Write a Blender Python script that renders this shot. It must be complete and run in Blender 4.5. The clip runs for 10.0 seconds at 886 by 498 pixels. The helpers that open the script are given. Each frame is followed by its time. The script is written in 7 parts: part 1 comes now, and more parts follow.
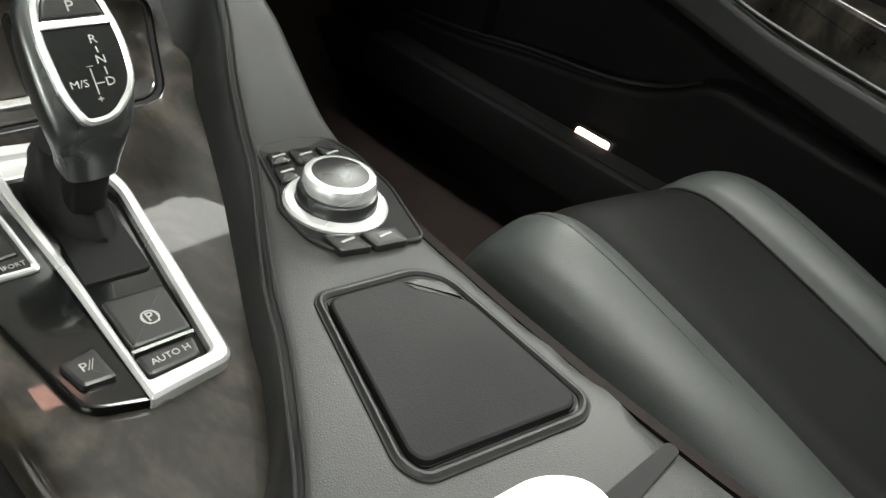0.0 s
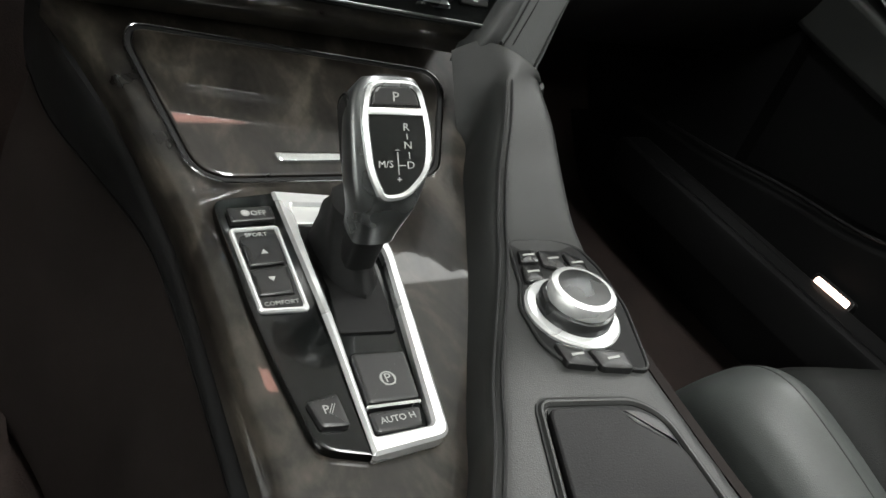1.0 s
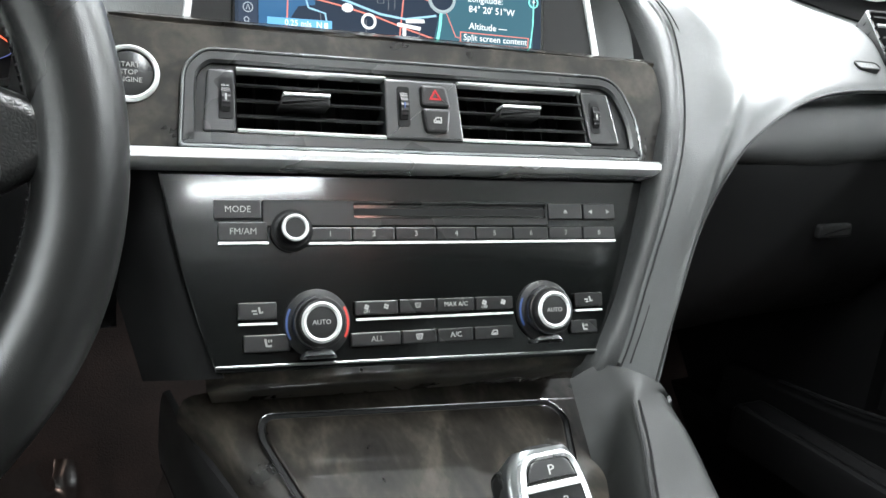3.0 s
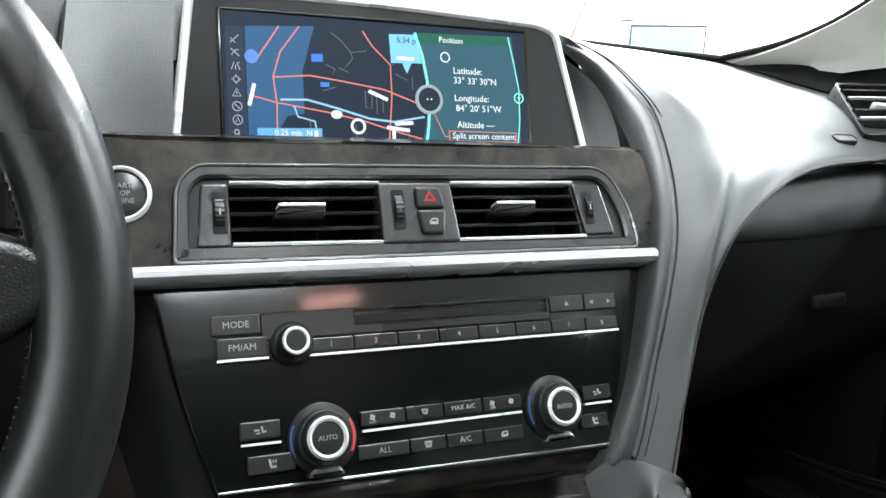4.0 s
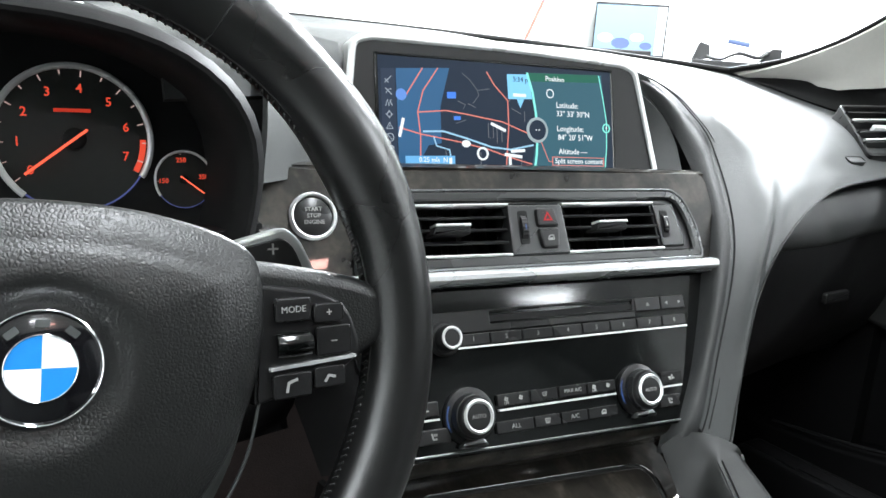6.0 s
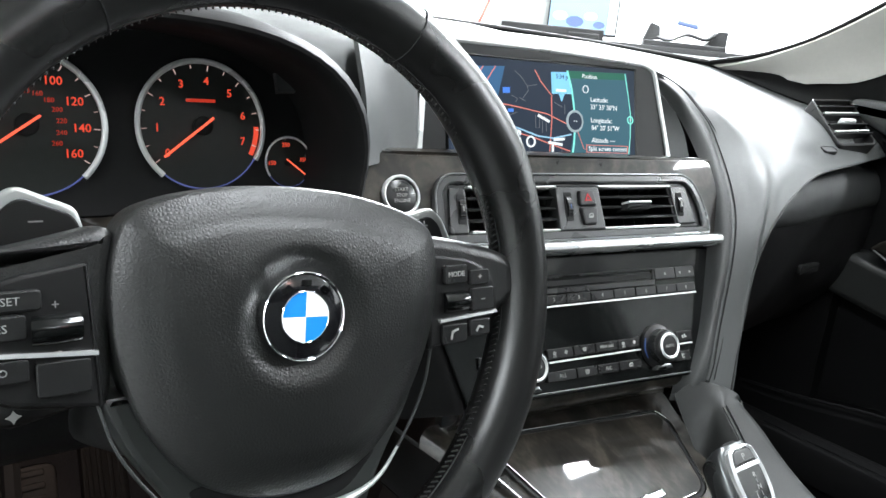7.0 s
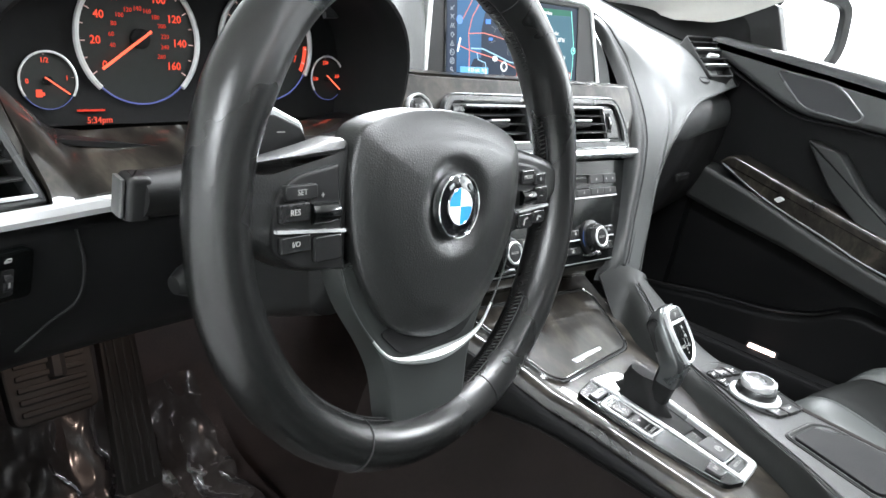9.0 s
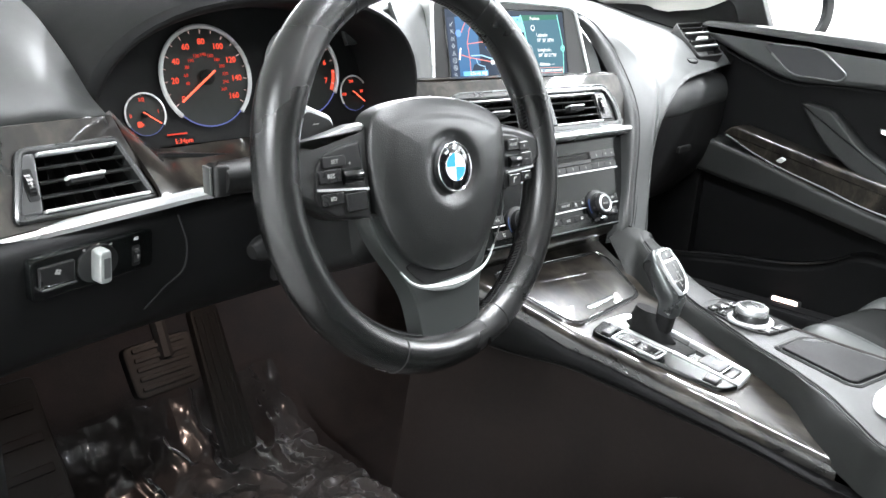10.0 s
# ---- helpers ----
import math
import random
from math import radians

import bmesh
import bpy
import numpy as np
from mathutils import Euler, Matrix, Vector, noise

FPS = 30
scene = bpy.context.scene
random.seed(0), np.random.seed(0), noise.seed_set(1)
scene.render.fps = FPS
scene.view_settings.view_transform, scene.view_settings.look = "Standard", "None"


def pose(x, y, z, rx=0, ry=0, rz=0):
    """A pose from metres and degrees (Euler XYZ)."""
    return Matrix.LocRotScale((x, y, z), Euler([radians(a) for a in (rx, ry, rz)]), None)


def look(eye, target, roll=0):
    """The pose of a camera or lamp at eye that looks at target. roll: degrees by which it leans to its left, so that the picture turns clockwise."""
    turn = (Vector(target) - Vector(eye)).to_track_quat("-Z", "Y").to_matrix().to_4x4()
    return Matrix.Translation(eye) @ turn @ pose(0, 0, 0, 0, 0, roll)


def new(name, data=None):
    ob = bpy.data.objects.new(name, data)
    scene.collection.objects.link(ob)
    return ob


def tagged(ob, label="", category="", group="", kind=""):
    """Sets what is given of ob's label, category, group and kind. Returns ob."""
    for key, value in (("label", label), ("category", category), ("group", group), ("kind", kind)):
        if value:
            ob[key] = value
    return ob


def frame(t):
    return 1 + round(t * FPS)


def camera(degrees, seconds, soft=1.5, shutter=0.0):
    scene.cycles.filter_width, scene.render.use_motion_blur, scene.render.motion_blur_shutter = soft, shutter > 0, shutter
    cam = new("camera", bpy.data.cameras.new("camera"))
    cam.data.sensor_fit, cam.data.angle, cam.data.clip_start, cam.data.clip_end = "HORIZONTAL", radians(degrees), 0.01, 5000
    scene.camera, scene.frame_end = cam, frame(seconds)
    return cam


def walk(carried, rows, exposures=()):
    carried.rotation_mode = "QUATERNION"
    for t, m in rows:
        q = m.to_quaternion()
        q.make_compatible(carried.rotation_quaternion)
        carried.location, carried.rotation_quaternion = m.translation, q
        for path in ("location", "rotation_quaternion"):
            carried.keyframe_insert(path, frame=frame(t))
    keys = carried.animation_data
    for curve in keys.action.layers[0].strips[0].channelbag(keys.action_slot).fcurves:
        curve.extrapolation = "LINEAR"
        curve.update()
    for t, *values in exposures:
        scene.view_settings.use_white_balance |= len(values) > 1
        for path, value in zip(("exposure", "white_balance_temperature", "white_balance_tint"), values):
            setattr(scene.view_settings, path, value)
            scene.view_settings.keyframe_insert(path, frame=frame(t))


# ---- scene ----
cam = camera(59.1, 10.0)
PATH = [
    (0, (-0.203, -0.611, 0.604), (1.17, 0.292, -0.537), 15.4),
    (0.2, (-0.216, -0.608, 0.608), (1.04, 0.404, -0.574), 16.9),
    (0.5, (-0.223, -0.608, 0.611), (0.863, 0.542, -0.613), 17.1),
    (0.7, (-0.226, -0.605, 0.615), (0.829, 0.603, -0.58), 19.5),
    (1, (-0.232, -0.595, 0.625), (0.803, 0.702, -0.492), 19.6),
    (1.5, (-0.243, -0.578, 0.636), (0.739, 0.854, -0.356), 15.8),
    (2, (-0.251, -0.572, 0.634), (0.656, 0.998, -0.211), 10.4),
    (2.5, (-0.255, -0.557, 0.649), (0.642, 1.085, -0.059), 8.9),
    (3, (-0.259, -0.546, 0.663), (0.651, 1.146, 0.109), 5.4),
    (4.5, (-0.285, -0.523, 0.681), (0.705, 1.18, 0.336), 1.7),
    (5, (-0.332, -0.524, 0.687), (0.689, 1.145, 0.273), 1.9),
    (5.5, (-0.388, -0.526, 0.708), (0.659, 1.121, 0.273), 2.9),
    (6.8, (-0.56, -0.557, 0.748), (0.619, 0.982, 0.253), 5.8),
    (7, (-0.594, -0.553, 0.747), (0.613, 0.958, 0.239), 5.9),
    (7.5, (-0.667, -0.553, 0.742), (0.613, 0.875, 0.173), 7.3),
    (8, (-0.734, -0.542, 0.754), (0.63, 0.787, 0.141), 9.5),
    (8.5, (-0.785, -0.537, 0.76), (0.661, 0.684, 0.113), 10.6),
    (9, (-0.836, -0.527, 0.76), (0.682, 0.588, 0.088), 10.8),
    (9.5, (-0.89, -0.557, 0.77), (0.658, 0.503, 0.079), 6.2),
    (9.7, (-0.913, -0.597, 0.771), (0.552, 0.574, 0.077), 4.7),
    (10, (-0.948, -0.682, 0.76), (0.481, 0.57, 0.134), 2.8),
]
walk(cam, [(t, look(eye, target, roll)) for t, eye, target, roll in PATH],
     [(0.0, 0.15, 6950, 6), (0.5, -0.3, 6850, 7), (1.0, -0.15, 6800, 8), (2.0, 0.3, 6700, 8), (3.0, 0.77, 6350, 8), (4.5, 0.28, 6300, 9), (7.0, 0.34, 6300, 9), (8.5, 0.74, 6300, 10), (10.0, 1.06, 6350, 11)])

# ---- world, lamps, exposure ----
world = bpy.data.worlds.new("showroom_air")
scene.world = world
world.use_nodes = True
world.node_tree.nodes["Background"].inputs[0].default_value = (0.9, 0.95, 1.0, 1)
world.node_tree.nodes["Background"].inputs[1].default_value = 0.05


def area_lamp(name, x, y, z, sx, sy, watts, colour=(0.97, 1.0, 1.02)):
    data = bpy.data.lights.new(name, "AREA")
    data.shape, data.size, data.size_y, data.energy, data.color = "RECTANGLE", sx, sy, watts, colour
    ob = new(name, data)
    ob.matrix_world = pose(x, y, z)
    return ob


# unseen lamps: some set from reflections, others added to brighten cabin and veneer
LAMPS = [(2.7, 2.7, 0.35, 1.5, 4.2), (2.73, 0.50, 1.46, 0.38, 1.5), (3.4, -2.2, 0.35, 1.5, 1.2), (0.3, -0.7, 0.35, 1.5, 0.5), (-3.5, -1.6, 0.35, 1.5, 0.8), (-0.05, -2.95, 0.66, 0.10, 0.09), (2.3, -4.15, 0.5, 0.22, 0.16), (1.4, 1.75, 1.2, 1.0, 0.12)]
for lx, ly, sx, sy, lk in LAMPS:
    area_lamp("unseen_ceiling_light", lx, ly, 2.60, sx, sy, 150 * lk)
# unseen pinkish sources, placed where the warm reflections point
for lx, ly, lw in ((0.45, -3.28, 2.8), (0.55, 0.84, 0.7)):
    area_lamp("unseen_warm_light", lx, ly, 2.60, 0.3, 0.1, lw, (1.0, 0.5, 0.42))

# unseen lamp, inferred from warm glints on the film; also lifts the footwell
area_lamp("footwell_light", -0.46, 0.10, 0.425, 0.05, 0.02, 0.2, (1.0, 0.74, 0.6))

# ---- materials ----


def material(name, colour, rough=0.5, metal=0.0, spread=0.15, grain=40.0, bump=0.0, bump_scale=300.0, cells=False,
             coat=0.0, rough_spread=0.08, stretch=(1, 1, 1), dark=None, coat_rough=0.04, spec=0.5):
    """A surface with two scales of variation, and fine relief."""
    m = bpy.data.materials.new(name)
    m.use_nodes = True
    n, l = m.node_tree.nodes, m.node_tree.links
    p = n["Principled BSDF"]
    tc, mp = n.new("ShaderNodeTexCoord"), n.new("ShaderNodeMapping")
    mp.inputs["Scale"].default_value = stretch
    l.new(tc.outputs["Object"], mp.inputs["Vector"])
    big, fine = n.new("ShaderNodeTexNoise"), n.new("ShaderNodeTexNoise")
    big.inputs["Scale"].default_value, fine.inputs["Scale"].default_value = grain * 0.2, grain * 4
    big.inputs["Detail"].default_value, fine.inputs["Detail"].default_value = 4, 3
    for t in (big, fine):
        l.new(mp.outputs["Vector"], t.inputs["Vector"])
    mix = n.new("ShaderNodeMath")
    mix.operation = "MULTIPLY_ADD"
    l.new(fine.outputs["Fac"], mix.inputs[0])
    mix.inputs[1].default_value = 0.4
    l.new(big.outputs["Fac"], mix.inputs[2])
    ramp = n.new("ShaderNodeValToRGB")
    low = dark or tuple(c * (1 - spread) for c in colour)
    high = tuple(min(1.0, c * (1 + spread)) for c in colour)
    ramp.color_ramp.elements[0].position, ramp.color_ramp.elements[1].position = 0.45, 0.95
    ramp.color_ramp.elements[0].color, ramp.color_ramp.elements[1].color = (*low, 1), (*high, 1)
    l.new(mix.outputs[0], ramp.inputs[0])
    l.new(ramp.outputs[0], p.inputs["Base Color"])
    rr = n.new("ShaderNodeMapRange")
    rr.inputs["To Min"].default_value, rr.inputs["To Max"].default_value = max(0.02, rough - rough_spread), min(1, rough + rough_spread)
    rr.inputs["From Min"].default_value, rr.inputs["From Max"].default_value = 0.35, 0.65
    l.new(big.outputs["Fac"], rr.inputs["Value"])
    l.new(rr.outputs[0], p.inputs["Roughness"])
    p.inputs["Metallic"].default_value = metal
    p.inputs["Specular IOR Level"].default_value = spec
    p.inputs["Coat Weight"].default_value, p.inputs["Coat Roughness"].default_value = coat, coat_rough
    if bump:
        if cells:
            tex = n.new("ShaderNodeTexVoronoi")
            tex.feature = "DISTANCE_TO_EDGE"
            tex.inputs["Randomness"].default_value = 1.0
            out = tex.outputs["Distance"]
        else:
            tex = n.new("ShaderNodeTexNoise")
            tex.inputs["Detail"].default_value = 5
            out = tex.outputs["Fac"]
        tex.inputs["Scale"].default_value = bump_scale
        l.new(tc.outputs["Object"], tex.inputs["Vector"])
        b = n.new("ShaderNodeBump")
        b.inputs["Strength"].default_value, b.inputs["Distance"].default_value = bump, 0.0006
        l.new(out, b.inputs["Height"])
        l.new(b.outputs[0], p.inputs["Normal"])
    return m


def glow(name, colour, strength):
    m = bpy.data.materials.new(name)
    m.use_nodes = True
    p = m.node_tree.nodes["Principled BSDF"]
    p.inputs["Base Color"].default_value = (*[c * 0.1 for c in colour], 1)
    p.inputs["Emission Color"].default_value, p.inputs["Emission Strength"].default_value = (*colour, 1), strength
    p.inputs["Roughness"].default_value = 0.4
    p.inputs["Specular IOR Level"].default_value = 0.12
    return m


def burl(name):
    """Dark burl veneer under thick lacquer."""
    m = bpy.data.materials.new(name)
    m.use_nodes = True
    n, l = m.node_tree.nodes, m.node_tree.links
    p = n["Principled BSDF"]
    tc, mp = n.new("ShaderNodeTexCoord"), n.new("ShaderNodeMapping")
    mp.inputs["Scale"].default_value = (1.0, 0.5, 1.0)
    l.new(tc.outputs["Object"], mp.inputs["Vector"])
    warp = n.new("ShaderNodeTexNoise")
    warp.inputs["Scale"].default_value, warp.inputs["Detail"].default_value, warp.inputs["Distortion"].default_value = 22, 8, 1.8
    pore = n.new("ShaderNodeTexNoise")
    pore.inputs["Scale"].default_value, pore.inputs["Detail"].default_value = 260, 4
    wave = n.new("ShaderNodeTexWave")
    wave.inputs["Scale"].default_value, wave.inputs["Distortion"].default_value, wave.inputs["Detail"].default_value = 5, 14, 3
    for t in (warp, pore, wave):
        l.new(mp.outputs["Vector"], t.inputs["Vector"])
    a, b = n.new("ShaderNodeMath"), n.new("ShaderNodeMath")
    a.operation = b.operation = "MULTIPLY_ADD"
    a.inputs[1].default_value, b.inputs[1].default_value = 0.14, 0.25
    l.new(wave.outputs["Fac"], a.inputs[0])
    l.new(warp.outputs["Fac"], a.inputs[2])
    l.new(pore.outputs["Fac"], b.inputs[0])
    l.new(a.outputs[0], b.inputs[2])
    ramp = n.new("ShaderNodeValToRGB")
    e = ramp.color_ramp.elements
    e[0].position, e[0].color = 0.46, (0.0025, 0.002, 0.0017, 1)
    e[1].position, e[1].color = 0.92, (0.038, 0.033, 0.026, 1)
    mid = e.new(0.70)
    mid.color = (0.013, 0.0112, 0.0092, 1)
    l.new(b.outputs[0], ramp.inputs[0])
    l.new(ramp.outputs[0], p.inputs["Base Color"])
    p.inputs["Roughness"].default_value, p.inputs["Specular IOR Level"].default_value = 0.35, 0.12
    p.inputs["Coat Weight"].default_value, p.inputs["Coat Roughness"].default_value = 1.0, 0.03
    return m


def clear_glass(name, tint=(1, 1, 1)):
    m = bpy.data.materials.new(name)
    m.use_nodes = True
    n, l = m.node_tree.nodes, m.node_tree.links
    tr, gl, mx = n.new("ShaderNodeBsdfTransparent"), n.new("ShaderNodeBsdfGlossy"), n.new("ShaderNodeMixShader")
    tr.inputs[0].default_value = (*tint, 1)
    gl.inputs["Roughness"].default_value = 0.01
    mx.inputs[0].default_value = 0.03
    l.new(tr.outputs[0], mx.inputs[1])
    l.new(gl.outputs[0], mx.inputs[2])
    l.new(mx.outputs[0], n["Material Output"].inputs[0])
    return m


LEATHER = material("dash_leather", (0.043, 0.0455, 0.0445), 0.42, bump=0.55, bump_scale=800, cells=True, spread=0.12)
LEATHER_DARK = material("console_leather", (0.0145, 0.0152, 0.0145), 0.46, bump=0.3, bump_scale=800, cells=True, spread=0.12, spec=0.3)
PAD = material("outer_pad_covering", (0.017, 0.018, 0.0172), 0.5, bump=0.4, bump_scale=700, cells=True, spread=0.12, spec=0.3)
HOOD = material("hood_covering", (0.008, 0.008, 0.008), 0.62, bump=0.3, bump_scale=800, cells=True, spread=0.15, spec=0.12)
BAND = material("band_leather", (0.020, 0.0212, 0.0208), 0.42, bump=1.0, bump_scale=620, cells=True, spread=0.12)
SIDE = material("brown_black_lining", (0.0085, 0.0062, 0.0055), 0.8, bump=0.4, bump_scale=700, spread=0.35, spec=0.12)
SEAT = material("seat_leather", (0.038, 0.042, 0.040), 0.46, spec=0.35, bump=0.25, bump_scale=700, cells=True, spread=0.15)
RIM = material("wheel_leather", (0.006, 0.006, 0.0058), 0.27, bump=0.14, bump_scale=1100, cells=True, spread=0.2, rough_spread=0.04)
AIRBAG = material("airbag_cover", (0.008, 0.0083, 0.008), 0.38, bump=0.5, bump_scale=520, cells=True, spread=0.15)
PLASTIC = material("black_plastic", (0.008, 0.008, 0.008), 0.4, bump=0.12, bump_scale=1500, spread=0.15, spec=0.28)
SOFT = material("soft_touch_plastic", (0.0055, 0.0055, 0.0056), 0.5, bump=0.25, bump_scale=1000, spread=0.15, spec=0.1)
GLOSS = material("gloss_black_panel", (0.0022, 0.0026, 0.0025), 0.22, spec=0.12, coat=0.6, coat_rough=0.08, spread=0.2, rough_spread=0.04)
BUTTON = material("button_plastic", (0.012, 0.012, 0.012), 0.3, spread=0.15, spec=0.35)
CHROME = material("satin_chrome", (0.80, 0.81, 0.81), 0.27, metal=0.7, spread=0.05, rough_spread=0.05)
BRIGHT = material("bright_chrome", (0.85, 0.86, 0.87), 0.1, metal=1.0, spread=0.03, rough_spread=0.04)
SILVER = material("silver_paint", (0.62, 0.63, 0.62), 0.32, metal=0.35, spread=0.05)
GUNMETAL = material("gunmetal", (0.16, 0.165, 0.165), 0.32, metal=0.7, spread=0.1)
GRAPHITE = material("graphite_plastic", (0.022, 0.023, 0.023), 0.3, coat=0.2, spread=0.12)
GRIP = material("dark_metallic_grip", (0.04, 0.041, 0.041), 0.3, metal=0.6, spread=0.1)
WOOD = burl("dark_burl_veneer")
CARPET = material("brown_black_carpet", (0.0175, 0.0125, 0.0112), 0.95, bump=1.0, bump_scale=500, spread=0.4, grain=90, spec=0.15)
TRIM_GREY = material("pale_pillar_fabric", (0.55, 0.54, 0.5), 0.85, bump=0.3, bump_scale=900, spread=0.06)
BLACK = material("matt_black", (0.006, 0.006, 0.006), 0.7, spread=0.3, spec=0.2)
RUBBER = material("black_rubber", (0.006, 0.0055, 0.005), 0.65, spread=0.25, spec=0.2)
WHITE_INK = material("white_print", (0.26, 0.26, 0.25), 0.5, spread=0.05)
WALL_WHITE = material("white_wall_paint", (0.86, 0.87, 0.86), 0.7, spread=0.03, grain=3, bump=0.1, bump_scale=80)
CEILING = material("grey_ceiling_board", (0.32, 0.32, 0.31), 0.8, spread=0.06, grain=3, bump=0.1, bump_scale=60)
ROOM_FLOOR = material("pale_floor_tile", (0.5, 0.5, 0.49), 0.35, spread=0.12, grain=6)
CAR_PAINT = material("dark_car_paint", (0.02, 0.021, 0.024), 0.25, coat=0.8, spread=0.1)
THREAD = material("grey_thread", (0.007, 0.007, 0.007), 0.85, spread=0.2)
GLASS = clear_glass("clear_glass")
BLUE = material("emblem_blue", (0.02, 0.22, 0.6), 0.25, coat=0.5, spread=0.08)
WHITE = material("emblem_white", (0.8, 0.8, 0.8), 0.25, coat=0.5, spread=0.04)
FILM = material("plastic_film", (0.022, 0.019, 0.018), 0.2, coat=0.45, coat_rough=0.04, spread=0.3, spec=0.3, bump=0.12, bump_scale=90)
RED_GLOW = glow("red_print", (1.0, 0.10, 0.05), 0.6)
NEEDLE_GLOW = glow("needle", (1.0, 0.12, 0.06), 1.2)
BLUE_FRINGE = glow("blue_fringe", (0.25, 0.3, 0.8), 0.22)
# emission that paints the bright reflection on the door sill
GLINT_GLOW = glow("sill_reflection", (1.0, 0.72, 0.62), 6.0)

# ---- mesh helpers ----
WORLD = {}


def basis(o, yaw, lean):
    """A plane's frame: u to the right, v up the plane, n towards the viewer. yaw turns it, lean tips its top away."""
    a, b = radians(yaw), radians(lean)
    u, f = Vector((math.cos(a), math.sin(a), 0)), Vector((-math.sin(a), math.cos(a), 0))
    v = f * math.sin(b) + Vector((0, 0, 1)) * math.cos(b)
    n = u.cross(v)
    m = Matrix((u, v, n)).transposed().to_4x4()
    m.translation = o
    return m


def thing(name, m=None, label="", category="", group="", kind=""):
    ob = new(name)
    ob.empty_display_size = 0.02
    m = m or Matrix()
    ob.matrix_basis = m
    WORLD[ob] = m.copy()
    return tagged(ob, label, category, group, kind)


def part(name, bm, mat, parent=None, label="", m=None, smooth=True, local=False):
    """One mesh under a thing or part. m: the frame in which the mesh was made (world, if none; the parent's own, if local)."""
    base = WORLD[parent] if parent else Matrix()
    me = bpy.data.meshes.new(name)
    bmesh.ops.recalc_face_normals(bm, faces=bm.faces)
    for f in bm.faces:
        f.normal_update()
        f.smooth = smooth and len(f.verts) < 5 and abs(f.normal.z) < 0.9999
    if not local:
        bm.transform(base.inverted() @ (m or Matrix()))
    bm.to_mesh(me)
    bm.free()
    if smooth:
        me.set_sharp_from_angle(angle=radians(38))
    me.materials.append(mat)
    ob = new(name, me)
    if parent:
        ob.parent = parent
    WORLD[ob] = base.copy()
    if label:
        ob["label"] = label
    return ob


def solo(name, bm, mat, label, category, group="", kind="", m=None, smooth=True):
    """A thing of one mesh."""
    return tagged(part(name, bm, mat, None, label, m, smooth), "", category, group, kind)


def rounded(pts, r, seg=4):
    """A 2D outline with its corners rounded; r is one radius or one for each corner."""
    out, n = [], len(pts)
    for i in range(n):
        p, a, b = Vector(pts[i]), Vector(pts[i - 1]), Vector(pts[(i + 1) % n])
        d1, d2 = (a - p), (b - p)
        ri = r[i] if isinstance(r, (list, tuple)) else r
        k = min(ri, d1.length * 0.45, d2.length * 0.45)
        if k < 1e-5:
            out += [p] * (seg + 1)
            continue
        s, e = p + d1.normalized() * k, p + d2.normalized() * k
        for j in range(seg + 1):
            t = j / seg
            out.append(s * (1 - t) ** 2 + p * 2 * t * (1 - t) + e * t * t)
    return out


def grown(pts, d):
    """The outline moved outwards by d (inwards: minus)."""
    n, out = len(pts), []
    area = sum(pts[i - 1][0] * pts[i][1] - pts[i][0] * pts[i - 1][1] for i in range(n))
    sign = 1 if area > 0 else -1
    for i in range(n):
        j = 1
        while (Vector(pts[i]) - Vector(pts[i - j])).length < 1e-7 and j < n:
            j += 1
        k = 1
        while (Vector(pts[(i + k) % n]) - Vector(pts[i])).length < 1e-7 and k < n:
            k += 1
        e1, e2 = (Vector(pts[i]) - Vector(pts[i - j])).normalized(), (Vector(pts[(i + k) % n]) - Vector(pts[i])).normalized()
        n1, n2 = Vector((e1.y, -e1.x)) * sign, Vector((e2.y, -e2.x)) * sign
        m = n1 + n2
        m = m / max(0.35, m.dot(n1)) if m.length > 1e-6 else n1
        out.append(Vector(pts[i]) + m * d)
    return out


def rings(bm, loops, closed=True, cap0=False, cap1=False):
    """Faces between successive loops of points."""
    vs = [[bm.verts.new(p) for p in loop] for loop in loops]
    n = len(vs[0])
    for a, b in zip(vs, vs[1:]):
        for i in range(n if closed else n - 1):
            j = (i + 1) % n
            bm.faces.new((a[i], a[j], b[j], b[i]))
    if cap0:
        bm.faces.new(vs[0][::-1])
    if cap1:
        bm.faces.new(vs[-1])
    return vs


def lift(pts, z):
    return [Vector((p[0], p[1], z)) for p in pts]


def prism(pts, z0, z1, bev=0.0, bm=None, steps=2, crown=0.0):
    """A slab over an outline, its upper edge rounded. crown: how far its middle bulges."""
    bm = bm or bmesh.new()
    loops = [lift(pts, z0)]
    if bev > 0:
        for i in range(steps + 1):
            a = math.pi / 2 * i / steps
            loops.append(lift(grown(pts, -bev * (1 - math.cos(a))), z1 - bev * (1 - math.sin(a))))
        if not crown:
            loops.append(lift(grown(pts, -bev - 0.0004), z1))
    else:
        loops.append(lift(pts, z1))
    if crown:
        c = sum((Vector(p) for p in pts), Vector((0, 0))) / len(pts)
        top = [Vector(p[:2]) for p in loops[-1]]
        for k in (0.75, 0.5, 0.25, 0.02):
            loops.append(lift([c + (p - c) * k for p in top], z1 + crown * (1 - k * k)))
    rings(bm, loops, cap0=True, cap1=True)
    return bm


def band(outer, inner, z0, z1, bev=0.0, bm=None):
    """A frame between two outlines of equally many points."""
    bm = bm or bmesh.new()
    k = min(bev, 0.0019)
    loops = [lift(outer, z0), lift(outer, z1 - k), lift(grown(outer, -k), z1), lift(grown(inner, k), z1), lift(inner, z1 - k), lift(inner, z0), lift(outer, z0)]
    rings(bm, loops)
    bmesh.ops.remove_doubles(bm, verts=bm.verts, dist=1e-7)
    return bm


